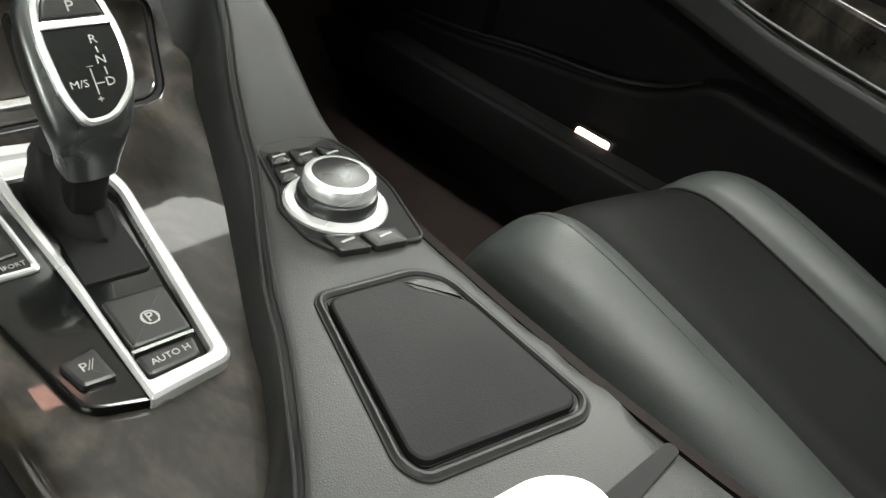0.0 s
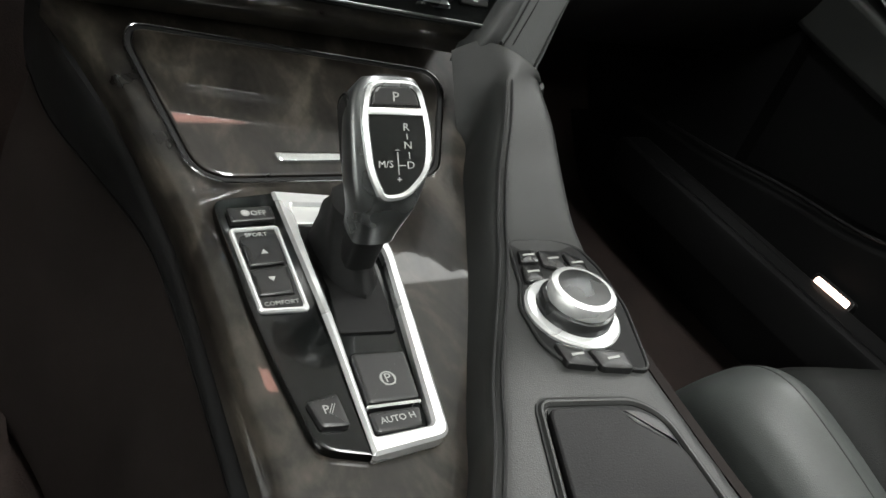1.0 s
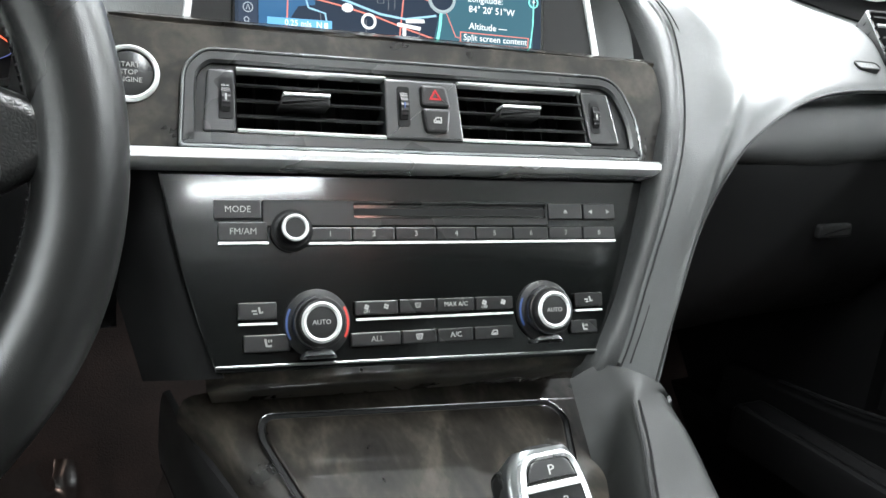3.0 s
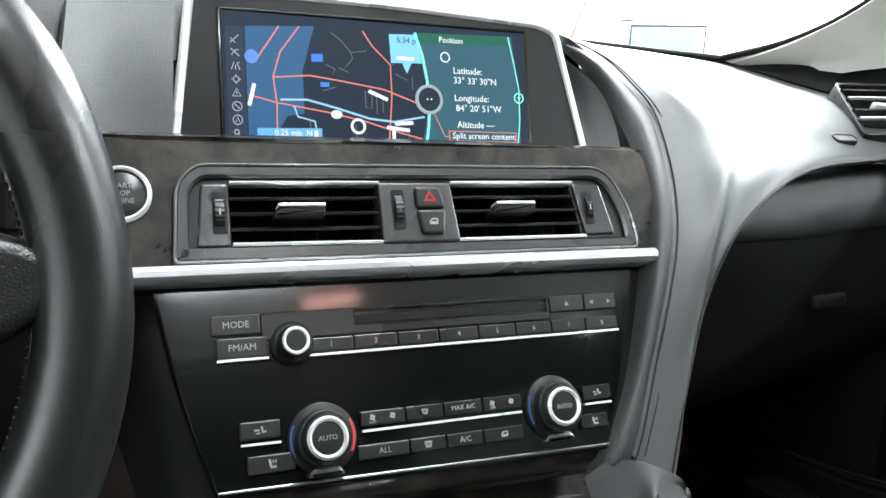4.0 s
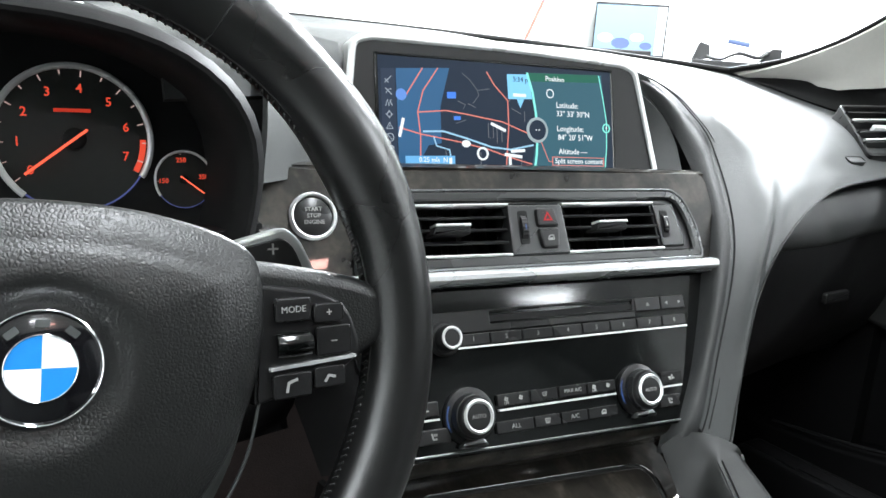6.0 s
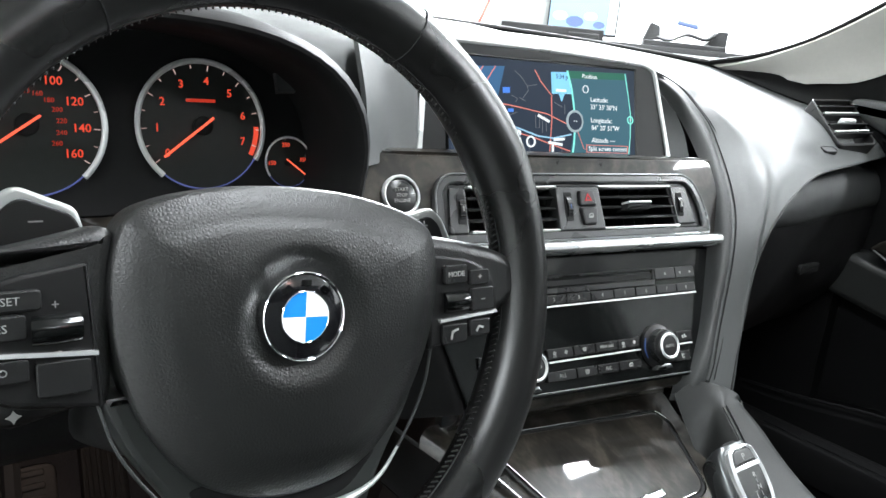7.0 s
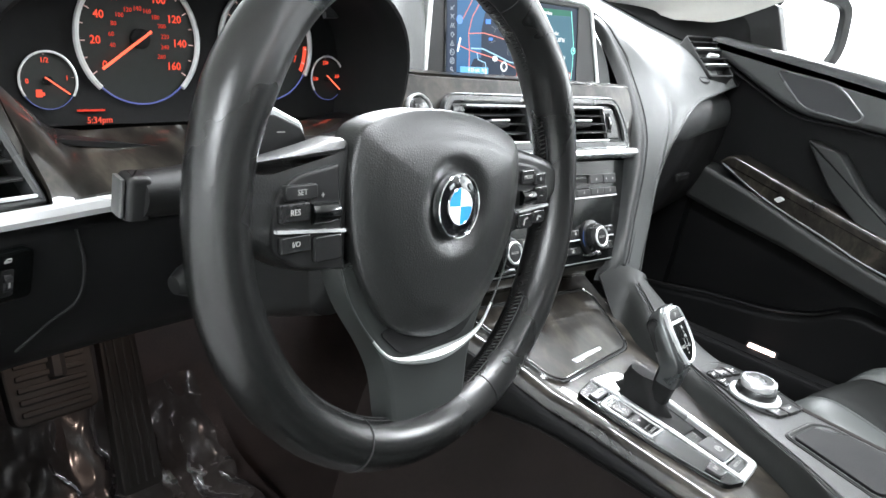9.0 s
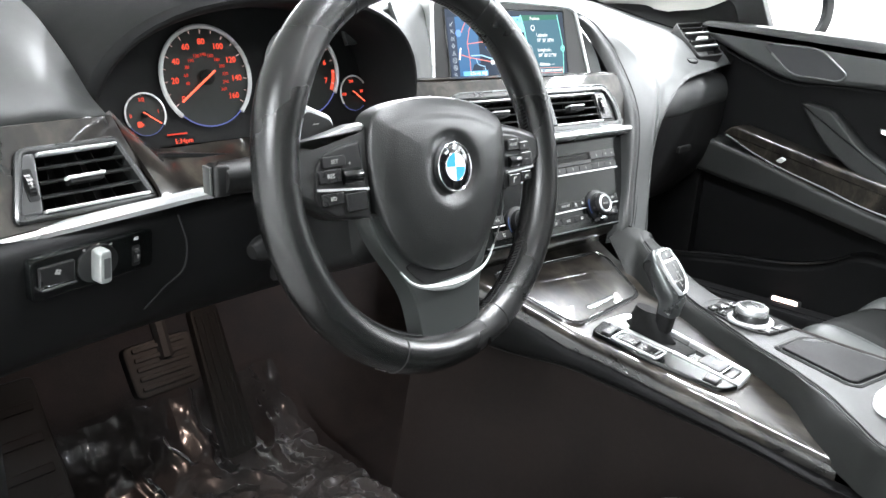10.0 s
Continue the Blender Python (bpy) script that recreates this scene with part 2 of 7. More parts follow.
def box2(x0, y0, x1, y1, r=0.0, seg=3):
    return rounded([(x0, y0), (x1, y0), (x1, y1), (x0, y1)], r, seg)


def circle(x, y, r, n=32, r2=None):
    return [Vector((x + r * math.cos(2 * math.pi * i / n), y + (r2 or r) * math.sin(2 * math.pi * i / n))) for i in range(n)]


def lathe(profile, x=0.0, y=0.0, n=40, bm=None, cap=True):
    bm = bm or bmesh.new()
    rings(bm, [lift(circle(x, y, r, n), z) for r, z in profile], cap0=cap, cap1=cap)
    return bm


def spline(pts, n):
    """n points on a smooth curve through pts."""
    pts = [Vector(p) for p in pts]
    ext = [pts[0] * 2 - pts[1]] + pts + [pts[-1] * 2 - pts[-2]]
    out = []
    for i in range(n):
        s = i / (n - 1) * (len(pts) - 1)
        k = min(int(s), len(pts) - 2)
        t = s - k
        a, b, c, d = ext[k:k + 4]
        out.append(0.5 * (2 * b + (c - a) * t + (2 * a - 5 * b + 4 * c - d) * t * t + (3 * b - a - 3 * c + d) * t ** 3))
    return out


def even(pts, n, rounds=2):
    """n evenly spread points on a line whose corners are cut round, without overshoot."""
    pts = [Vector(p) for p in pts]
    for _ in range(rounds):
        cut = [pts[0]]
        for a, b in zip(pts, pts[1:]):
            cut += [a.lerp(b, 0.25), a.lerp(b, 0.75)]
        pts = cut + [pts[-1]]
    run = [0.0]
    for a, b in zip(pts, pts[1:]):
        run.append(run[-1] + (b - a).length)
    out, k = [], 0
    for i in range(n):
        d = run[-1] * i / (n - 1)
        while k < len(pts) - 2 and run[k + 1] < d:
            k += 1
        out.append(pts[k].lerp(pts[k + 1], (d - run[k]) / max(1e-9, run[k + 1] - run[k])))
    return out


def loft(sections, nu, nv, bm=None, closed=False, straight=False, crisp=False):
    """A smooth sheet through cross-sections of equally many points."""
    bm = bm or bmesh.new()
    cross = [even(s, nv) if crisp else spline(s, nv) for s in sections]
    if straight:
        rows = cross
    else:
        cols = [spline([c[j] for c in cross], nu) for j in range(nv)]
        rows = [[cols[j][i] for j in range(nv)] for i in range(nu)]
    rings(bm, rows, closed=closed)
    return bm


def thicken(bm, d):
    """Gives an open sheet a thickness d on its back."""
    bmesh.ops.recalc_face_normals(bm, faces=bm.faces)
    bm.normal_update()
    verts, faces, edge = bm.verts[:], bm.faces[:], [e for e in bm.edges if e.is_boundary]
    back = {v: bm.verts.new(v.co - v.normal * d) for v in verts}
    for f in faces:
        bm.faces.new([back[v] for v in reversed(f.verts)])
    for e in edge:
        a, b = e.verts
        bm.faces.new((a, b, back[b], back[a]))
    return bm


def tube(path, r, seg=8, closed=False, bm=None, r2=None, cap=True):
    """A round bar along a path; r: one radius, or one for each point."""
    bm = bm or bmesh.new()
    path = [Vector(p) for p in path]
    n, loops, ref = len(path), [], Vector((0.123, 0.05, 0.99)).normalized()
    for i, p in enumerate(path):
        d = (path[(i + 1) % n] - path[i - 1]) if closed else (path[min(i + 1, n - 1)] - path[max(i - 1, 0)])
        d.normalize()
        a = (ref - d * ref.dot(d))
        a = a.normalized() if a.length > 1e-4 else d.orthogonal().normalized()
        ref = a
        b = d.cross(a)
        ri = r[i] if isinstance(r, (list, tuple)) else r
        loops.append([p + (a * math.cos(2 * math.pi * k / seg) + b * math.sin(2 * math.pi * k / seg) * (r2 / r if r2 else 1)) * ri for k in range(seg)])
    if closed:
        loops.append(loops[0])
    rings(bm, loops, cap0=cap and not closed, cap1=cap and not closed)
    if closed:
        bmesh.ops.remove_doubles(bm, verts=bm.verts, dist=1e-7)
    return bm


def ribbon(pts, w, z, bm=None, dz=0.0003):
    """A flat strip along a 2D line."""
    bm = bm or bmesh.new()
    pts = [Vector(p) for p in pts]
    left, right = [], []
    for i, p in enumerate(pts):
        d = (pts[min(i + 1, len(pts) - 1)] - pts[max(i - 1, 0)]).normalized()
        k = Vector((-d.y, d.x)) * w / 2
        left.append(p + k)
        right.append(p - k)
    prism(left + right[::-1], z - dz, z, bm=bm)
    return bm


def block(cx, cy, cz, sx, sy, sz, bev=0.002, bm=None):
    """A box round its centre, with rounded upper edges and corners."""
    return prism(box2(cx - sx / 2, cy - sy / 2, cx + sx / 2, cy + sy / 2, bev), cz - sz / 2, cz + sz / 2, bev, bm=bm)


def lettering(name, words, size, m, mat, parent, x=0.0, y=0.0, z=0.0, bold=0.0, turn=0.0):
    """Words as a thin mesh, centred on (x, y) in the frame m."""
    cu = bpy.data.curves.new(name, "FONT")
    cu.body, cu.size, cu.align_x, cu.align_y, cu.extrude, cu.offset = words, size, "CENTER", "CENTER", 0.00015, bold * size
    cu.resolution_u = 2
    tmp = bpy.data.objects.new(name, cu)
    me = bpy.data.meshes.new_from_object(tmp)
    bpy.data.objects.remove(tmp)
    bpy.data.curves.remove(cu)
    bm = bmesh.new()
    bm.from_mesh(me)
    bpy.data.meshes.remove(me)
    return part(name, bm, mat, parent, "", m @ pose(x, y, z, 0, 0, turn), smooth=False)


PNL = basis((0, -0.10, 0.435), -7, 24)
SCR = basis((0, 0.03, 0.69), -7, 14) @ Matrix(((0.974, 0, 0, 0.0029), (0, 1, 0, 0), (0, 0, 1, 0), (0, 0, 0, 1)))
RAD = PNL @ Matrix(((0.979, 0, 0, 0.002), (0, 1, 0, -0.001), (0, 0, 1, 0), (0, 0, 0, 1)))
VNT = PNL @ Matrix(((0.97, 0, 0, 0.0045), (0, 1, 0, 0), (0, 0, 1, 0), (0, 0, 0, 1)))
CLU = basis((-0.42, 0.065, 0.65), 0, 12)
WHL = basis((-0.4145, -0.197, 0.6025), 0, 12.6) @ Matrix.Rotation(radians(-0.8), 4, "Z")
DOOR = Matrix(((0, 0, -1, 0.70), (-1, 0, 0, -0.20), (0, 1, 0, 0.50), (0, 0, 0, 1)))

# ---- the showroom and the car's shell ----


def slab(x0, y0, z0, x1, y1, z1):
    bm = bmesh.new()
    rings(bm, [lift([(x0, y0), (x1, y0), (x1, y1), (x0, y1)], z) for z in (z0, z1)], cap0=True, cap1=True)
    return bm


solo("ground", slab(-4, -5, -0.40, 4.6, 5, -0.36), ROOM_FLOOR, "pale polished showroom floor", "floor", kind="structure", smooth=False)
solo("ceiling", slab(-4, -5, 2.7, 4.6, 5, 2.8), CEILING, "grey showroom ceiling with bright lights", "ceiling", kind="structure", smooth=False)
solo("wall_north", slab(-4, 5, -0.4, 4.6, 5.1, 2.8), WALL_WHITE, "white showroom wall", "wall", kind="structure", smooth=False)
solo("wall_south", slab(-4, -5.1, -0.4, 4.6, -5, 2.8), WALL_WHITE, "white showroom wall", "wall", kind="structure", smooth=False)
solo("wall_east", slab(4.6, -5, -0.4, 4.7, 5, 2.8), WALL_WHITE, "white showroom wall", "wall", kind="structure", smooth=False)
solo("wall_west", slab(-4.1, -5, -0.4, -4, 5, 2.8), WALL_WHITE, "white showroom wall", "wall", kind="structure", smooth=False)


def cabin():
    # floor pan with a sloping toe board
    prof = [(-1.7, 0.06), (-0.9, 0.04), (-0.3, 0.02), (0.12, 0.02), (0.26, 0.06), (0.42, 0.28), (0.46, 0.5)]
    bm = loft([[(x, y, z) for y, z in prof] for x in (-0.80, -0.3, 0.3, 0.80)], 8, 26)
    solo("floor", thicken(bm, 0.02), CARPET, "dark brown-black carpet of the footwells", "carpet", kind="structure")
    # firewall
    solo("firewall", slab(-0.8, 0.44, 0.3, 0.8, 0.47, 0.74), BLACK, "black bulkhead behind the dashboard", "bulkhead", kind="structure", smooth=False)
    # unseen dark sheets close the rear and keep light out of dash reflections
    solo("rear_blocker", slab(-0.75, -1.78, 0.0, 0.75, -1.72, 1.08), SOFT, "dark unseen sheet closing off light behind the seats", "trim", kind="structure", smooth=False)
    for x in (-0.76, 0.71):
        solo("rear_side_blocker", slab(x, -1.72, 0.1, x + 0.05, -0.98, 1.06), SOFT, "dark unseen sheet blocking light beside the rear seats", "trim", kind="structure", smooth=False)
    # top sheet, also out of view, added to darken what the gloss mirrors
    rows = [[(-0.70, y, z - 0.06), (-0.35, y, z), (0, y, z + 0.01), (0.35, y, z), (0.70, y, z - 0.06)] for y, z in ((-1.75, 1.09), (-1.4, 1.12), (-1.13, 1.125))]
    solo("rear_top_blocker", thicken(loft(rows, 10, 14), 0.03), SOFT, "dark unseen sheet blocking light above the rear", "headliner", kind="structure")
    # windscreen: base line, header line
    base = [(-0.70, 0.30, 0.755), (-0.35, 0.40, 0.775), (0, 0.43, 0.78), (0.35, 0.40, 0.775), (0.66, 0.31, 0.76)]
    head = [(-0.56, -0.27, 1.05), (-0.3, -0.31, 1.085), (0, -0.33, 1.095), (0.3, -0.31, 1.085), (0.54, -0.27, 1.05)]
    midl = [tuple(a[i] * 0.5 + b[i] * 0.5 + (0.02 if i == 2 else 0) for i in range(3)) for a, b in zip(base, head)]
    ws = solo("windscreen", loft([base, midl, head], 10, 24), GLASS, "clear laminated windscreen", "window", kind="structure")
    ws.visible_shadow = False
    solo("windscreen_seal", tube(spline(base, 40) + spline([base[-1], (0.70, 0.22, 0.785), (0.71, 0.12, 0.83), (0.66, -0.05, 0.92), head[-1]], 24), 0.005),
         RUBBER, "black rubber windscreen seal", "seal", kind="structure")
    # passenger-side A-pillar, pale trim
    s = [[(0.665, 0.325, 0.757), (0.72, 0.26, 0.752), (0.74, 0.16, 0.742)],
         [(0.70, 0.22, 0.785), (0.735, 0.15, 0.772), (0.75, 0.07, 0.757)],
         [(0.71, 0.12, 0.83), (0.735, 0.05, 0.815), (0.745, -0.02, 0.805)],
         [(0.66, -0.05, 0.92), (0.685, -0.11, 0.905), (0.70, -0.17, 0.895)],
         [(0.54, -0.27, 1.05), (0.58, -0.32, 1.035), (0.61, -0.38, 1.01)]]
    solo("a_pillar", thicken(loft(s, 24, 8), 0.012), TRIM_GREY, "pale grey cloth-covered windscreen pillar", "pillar", kind="structure")
    s = [[(-p[0] - 0.02, p[1], p[2]) for p in sec] for sec in s]
    solo("a_pillar", thicken(loft(s, 24, 8), 0.012), TRIM_GREY, "pale grey cloth-covered windscreen pillar", "pillar", kind="structure")
    # dark foot between the dashboard's end and the pillar
    ea = [(0.655, 0.325, 0.760), (0.70, 0.2, 0.721), (0.70, 0.10, 0.699), (0.70, 0.02, 0.673), (0.70, -0.012, 0.640)]
    eb = [(0.668, 0.33, 0.758), (0.745, 0.16, 0.753), (0.755, 0.09, 0.764), (0.755, 0.03, 0.782), (0.755, 0.0, 0.720)]
    em = [tuple((Vector(a) + Vector(b)) / 2 + Vector((0, 0, -0.008))) for a, b in zip(ea, eb)]
    solo("pillar_foot", thicken(loft([ea, em, eb], 8, 24), 0.004), SOFT, "dark trim between dashboard and windscreen pillar", "trim", kind="structure")
    # bonnet outside
    rows = [[(-0.85, 0.50, 0.66), (-0.4, 0.50, 0.735), (0, 0.50, 0.745), (0.4, 0.50, 0.735), (0.85, 0.50, 0.66)],
            [(-0.85, 1.0, 0.62), (-0.4, 1.0, 0.68), (0, 1.0, 0.69), (0.4, 1.0, 0.68), (0.85, 1.0, 0.62)],
            [(-0.75, 1.55, 0.45), (-0.4, 1.6, 0.5), (0, 1.65, 0.51), (0.4, 1.6, 0.5), (0.75, 1.55, 0.45)]]
    solo("bonnet", thicken(loft(rows, 16, 20), 0.01), CAR_PAINT, "dark painted bonnet outside the windscreen", "bonnet", kind="structure")
    # sills and kick panels
    for x, side in ((-0.78, -1), (0.71, 1)):
        bm = slab(x - 0.05, -1.5, -0.1, x + 0.05, 0.32, 0.13)
        solo("door_sill", bm, SOFT, "dark door sill trim", "sill", kind="structure", smooth=False)
    solo("kick_panel", slab(0.70, 0.02, 0.1, 0.76, 0.44, 0.66), SOFT, "dark kick panel beside the passenger footwell", "trim", kind="structure", smooth=False)
    solo("kick_panel", slab(-0.80, 0.02, 0.1, -0.745, 0.44, 0.60), SOFT, "dark kick panel beside the driver's footwell", "trim", kind="structure", smooth=False)


cabin()

# ---- dashboard ----


def dashboard():
    d = thing("dashboard", pose(0, 0.2, 0.4), "black leather-covered dashboard with stitched seams", "dashboard")
    seam = [(0.122, -0.116, 0.398), (0.130, -0.123, 0.426), (0.152, -0.110, 0.472), (0.20, -0.075, 0.585), (0.238, -0.005, 0.667), (0.222, 0.022, 0.705), (0.186, 0.035, 0.73), (0.15, 0.07, 0.747), (0.12, 0.36, 0.77)]
    secs = [seam[1:],
            [(0.152, -0.142, 0.398), (0.178, -0.118, 0.482), (0.213, -0.090, 0.583), (0.262, -0.015, 0.670), (0.252, 0.03, 0.712), (0.235, 0.06, 0.735), (0.21, 0.15, 0.752), (0.2, 0.37, 0.772)],
            [(0.184, -0.121, 0.480), (0.205, -0.108, 0.54), (0.24, -0.086, 0.61), (0.275, -0.045, 0.652), (0.288, 0.0, 0.69), (0.292, 0.06, 0.725), (0.30, 0.16, 0.748), (0.32, 0.37, 0.772)],
            [(0.215, -0.105, 0.540), (0.232, -0.097, 0.575), (0.262, -0.078, 0.620), (0.297, -0.042, 0.656), (0.313, 0.005, 0.691), (0.319, 0.065, 0.7235), (0.33, 0.17, 0.7475), (0.355, 0.37, 0.772)],
            [(0.262, -0.096, 0.597), (0.272, -0.090, 0.608), (0.290, -0.075, 0.630), (0.325, -0.037, 0.660), (0.345, 0.01, 0.692), (0.355, 0.07, 0.722), (0.37, 0.18, 0.747), (0.40, 0.37, 0.772)],
            [(0.36, -0.075, 0.632), (0.368, -0.068, 0.640), (0.38, -0.05, 0.653), (0.395, -0.022, 0.673), (0.41, 0.02, 0.696), (0.425, 0.08, 0.718), (0.44, 0.2, 0.743), (0.47, 0.37, 0.77)],
            [(0.52, -0.045, 0.64), (0.522, -0.04, 0.646), (0.526, -0.025, 0.657), (0.53, -0.002, 0.673), (0.535, 0.035, 0.692), (0.545, 0.09, 0.709), (0.56, 0.2, 0.733), (0.60, 0.35, 0.765)],
            [(0.70, -0.01, 0.645), (0.70, -0.006, 0.65), (0.70, 0.002, 0.66), (0.70, 0.02, 0.674), (0.70, 0.05, 0.688), (0.70, 0.10, 0.70), (0.70, 0.2, 0.722), (0.71, 0.31, 0.753)]]
    part("passenger_pad", thicken(loft(secs, 48, 48), 0.006), LEATHER, d, "stitched grey-black leather pad")
    low = [s[0] for s in secs[1:]]
    part("pad_piping", tube(spline(low, 60), 0.0012, 6), LEATHER_DARK, d)
    part("seam_stitching", tube([p + Vector((0.002, -0.003, 0.0015)) for p in spline(seam[:8], 70)], 0.0008, 5), THREAD, d)
    part("seam_stitching", tube([p + Vector((0.009, -0.004, -0.001)) for p in spline(seam[1:8], 70)], 0.0006, 5), THREAD, d)
    inner = [(0.106, -0.098, 0.395), (0.114, -0.097, 0.425), (0.147, -0.086, 0.478), (0.182, -0.055, 0.56), (0.203, -0.025, 0.625), (0.207, 0.0, 0.66), (0.195, 0.028, 0.70), (0.165, 0.04, 0.727), (0.135, 0.07, 0.742)]
    mid = [tuple((Vector(a) + Vector(b)) / 2 + Vector((-0.004, -0.008, 0.004))) for a, b in zip(inner, seam[:8] + [(0.14, 0.09, 0.749)])]
    part("side_band", thicken(loft([inner, mid, seam[:8] + [(0.14, 0.09, 0.749)]], 10, 44), 0.004), BAND, d)
    # recess between band and screen
    r2 = [(0.150, 0.012, 0.635), (0.150, 0.035, 0.68), (0.142, 0.05, 0.71), (0.125, 0.065, 0.735)]
    r1 = [(0.206, 0.0, 0.643), (0.205, 0.015, 0.675), (0.193, 0.03, 0.702), (0.165, 0.05, 0.728)]
    rm = [tuple((Vector(a) + Vector(b)) / 2 + Vector((0, 0.014, -0.006))) for a, b in zip(r1, r2)]
    part("recess_lining", thicken(loft([r1, rm, r2], 8, 20), 0.003), LEATHER, d)
    # top between the hood and the passenger side, behind the screen
    rows = []
    for y, z in ((0.055, 0.700), (0.075, 0.738), (0.12, 0.752), (0.22, 0.762), (0.39, 0.778)):
        rows.append([(-0.30, y, z - 0.006), (-0.2, y, z), (0, y, z + 0.002), (0.16, y, z), (0.22, y + 0.02, z - 0.004)])
    part("top_pad", thicken(loft(rows, 24, 20), 0.006), LEATHER, d)
    # leather between hood and screen on the driver's side
    rows = [[(-0.165, 0.035, 0.64), (-0.162, 0.05, 0.70), (-0.155, 0.075, 0.745)], [(-0.20, 0.028, 0.64), (-0.2, 0.045, 0.70), (-0.195, 0.075, 0.75)],
            [(-0.245, 0.0, 0.64), (-0.235, 0.02, 0.69), (-0.225, 0.06, 0.745)]]
    part("centre_pad", thicken(loft(rows, 12, 14), 0.005), LEATHER, d)
    # glovebox and lower passenger side
    secs = []
    for x, dy, dz in ((0.19, -0.005, -0.03), (0.25, 0, -0.005), (0.36, 0.012, 0.005), (0.52, 0.035, 0.008), (0.70, 0.06, 0.008)):
        secs.append([(x, 0.0 + dy, 0.625 + dz), (x, -0.05 + dy, 0.614 + dz), (x, -0.058 + dy, 0.60 + dz), (x, -0.072 + dy, 0.575 + dz), (x, -0.07 + dy, 0.52), (x, -0.05 + dy, 0.44), (x, 0.0 + dy, 0.38), (x, 0.12, 0.345), (x, 0.40, 0.34)])
    part("glovebox_panel", thicken(loft(secs, 24, 40), 0.006), SOFT, d, "soft black glovebox cover")
    part("glovebox_latch", block(0.455, 0.497, 0.078, 0.05, 0.014, 0.006, 0.003), PLASTIC, d, "", Matrix(((1, 0, 0, 0), (0, 0, -1, 0.03), (0, 1, 0, 0), (0, 0, 0, 1))))
    return d


DASH = dashboard()


def lower_roll():
    """The padded roll under the seam on the passenger side."""
    secs = []
    for x, dy, dz, k in ((0.245, -0.003, -0.012, 0.5), (0.30, 0.004, 0.0, 0.8), (0.40, 0.016, 0.006, 1.0), (0.52, 0.034, 0.008, 1.0), (0.69, 0.058, 0.008, 1.0)):
        secs.append([(x, -0.030 + dy, 0.622 + dz), (x, -0.055 + dy, 0.617 + dz), (x, -0.068 + dy, 0.606 + dz), (x, -0.076 + dy, 0.606 + dz - 0.020 * k), (x, -0.076 + dy, 0.606 + dz - 0.040 * k), (x, -0.066 + dy, 0.606 + dz - 0.052 * k)])
    part("lower_roll", thicken(loft(secs, 30, 24), 0.004), BAND, DASH, "padded black leather roll")


lower_roll()


def driver_side():
    d = DASH
    # instrument hood: an arch that reaches back to the windscreen
    def arch(a, b, y, n=30, x0=-0.428, z0=0.598, p=2.5):
        out = []
        for i in range(n):
            t = math.pi * i / (n - 1)
            c, s = math.cos(t), math.sin(t)
            lag = 0.055 * max(0.0, c) ** 1.5 * max(0.0, 1 - y / 0.1) if y < 0.1 else 0.0
            tuck = 0.036 * (1 - s) ** 1.5 if c < 0 else 0.0
            out.append(Vector((x0 - math.copysign(abs(c) ** (2 / p), c) * a - tuck, y + lag, z0 + s ** (2 / p) * b)))
        return out
    bm = bmesh.new()
    rings(bm, [arch(0.188, 0.135, 0.10), arch(0.189, 0.137, 0.05), arch(0.19, 0.140, 0.0), arch(0.194, 0.144, -0.018), arch(0.197, 0.147, -0.0215)], closed=False)
    part("hood_lining", bm, BLACK, d, "black lining of the instrument hood")
    bm = bmesh.new()
    rings(bm, [arch(0.197, 0.147, -0.0215), arch(0.2, 0.15, -0.022), arch(0.207, 0.156, -0.014),
               arch(0.213, 0.160, 0.02), arch(0.222, 0.162, 0.12), arch(0.24, 0.172, 0.25), arch(0.25, 0.178, 0.37)], closed=False)
    part("instrument_hood", bm, HOOD, d, "black instrument hood")
    # left outer pad
    rows = []
    rows.append([(-0.632, -0.012, 0.638), (-0.632, 0.0, 0.646), (-0.630, 0.03, 0.658), (-0.628, 0.08, 0.69), (-0.62, 0.18, 0.73), (-0.61, 0.33, 0.755)])
    for x in (-0.67, -0.71, -0.78):
        c = -0.032 + (x + 0.664) * 0.14
        rows.append([(x, c + 0.016, 0.638), (x, c + 0.020, 0.655), (x, c + 0.050, 0.676), (x, 0.08, 0.70), (x, 0.18, 0.73), (x, 0.33, 0.755)])
    part("outer_pad", thicken(loft(rows, 10, 24), 0.006), PAD, d)
    # knee bolster
    rows = []
    for x, k in ((-0.775, -0.014), (-0.69, 0.003), (-0.60, 0.014), (-0.5, 0.018), (-0.36, 0.02), (-0.27, 0.03), (-0.215, 0.05)):
        rows.append([(x, -0.03 + k, 0.570), (x, -0.062 + k, 0.558), (x, -0.066 + k, 0.53), (x, -0.058 + k, 0.48), (x, -0.035 + k, 0.446), (x, 0.03, 0.432), (x, 0.2, 0.44)])
    part("knee_bolster", thicken(loft(rows, 26, 26), 0.006), SOFT, d, "soft black lower dashboard panel")
    part("panel_seam", tube(spline([(-0.595, -0.051, 0.556), (-0.590, -0.0535, 0.530), (-0.593, -0.0515, 0.504), (-0.612, -0.050, 0.490), (-0.632, -0.047, 0.472)], 30), 0.0012, 6), BLACK, d)
    # veneer either side of the vents and below the instruments
    rows = []
    rows.append([(-0.612, -0.054, 0.572), (-0.612, -0.045, 0.582), (-0.618, -0.032, 0.600), (-0.625, -0.016, 0.622), (-0.632, -0.004, 0.645)])
    rows.append([(-0.598, -0.053, 0.574), (-0.598, -0.044, 0.580), (-0.598, -0.028, 0.593), (-0.600, -0.008, 0.608), (-0.604, 0.010, 0.620)])
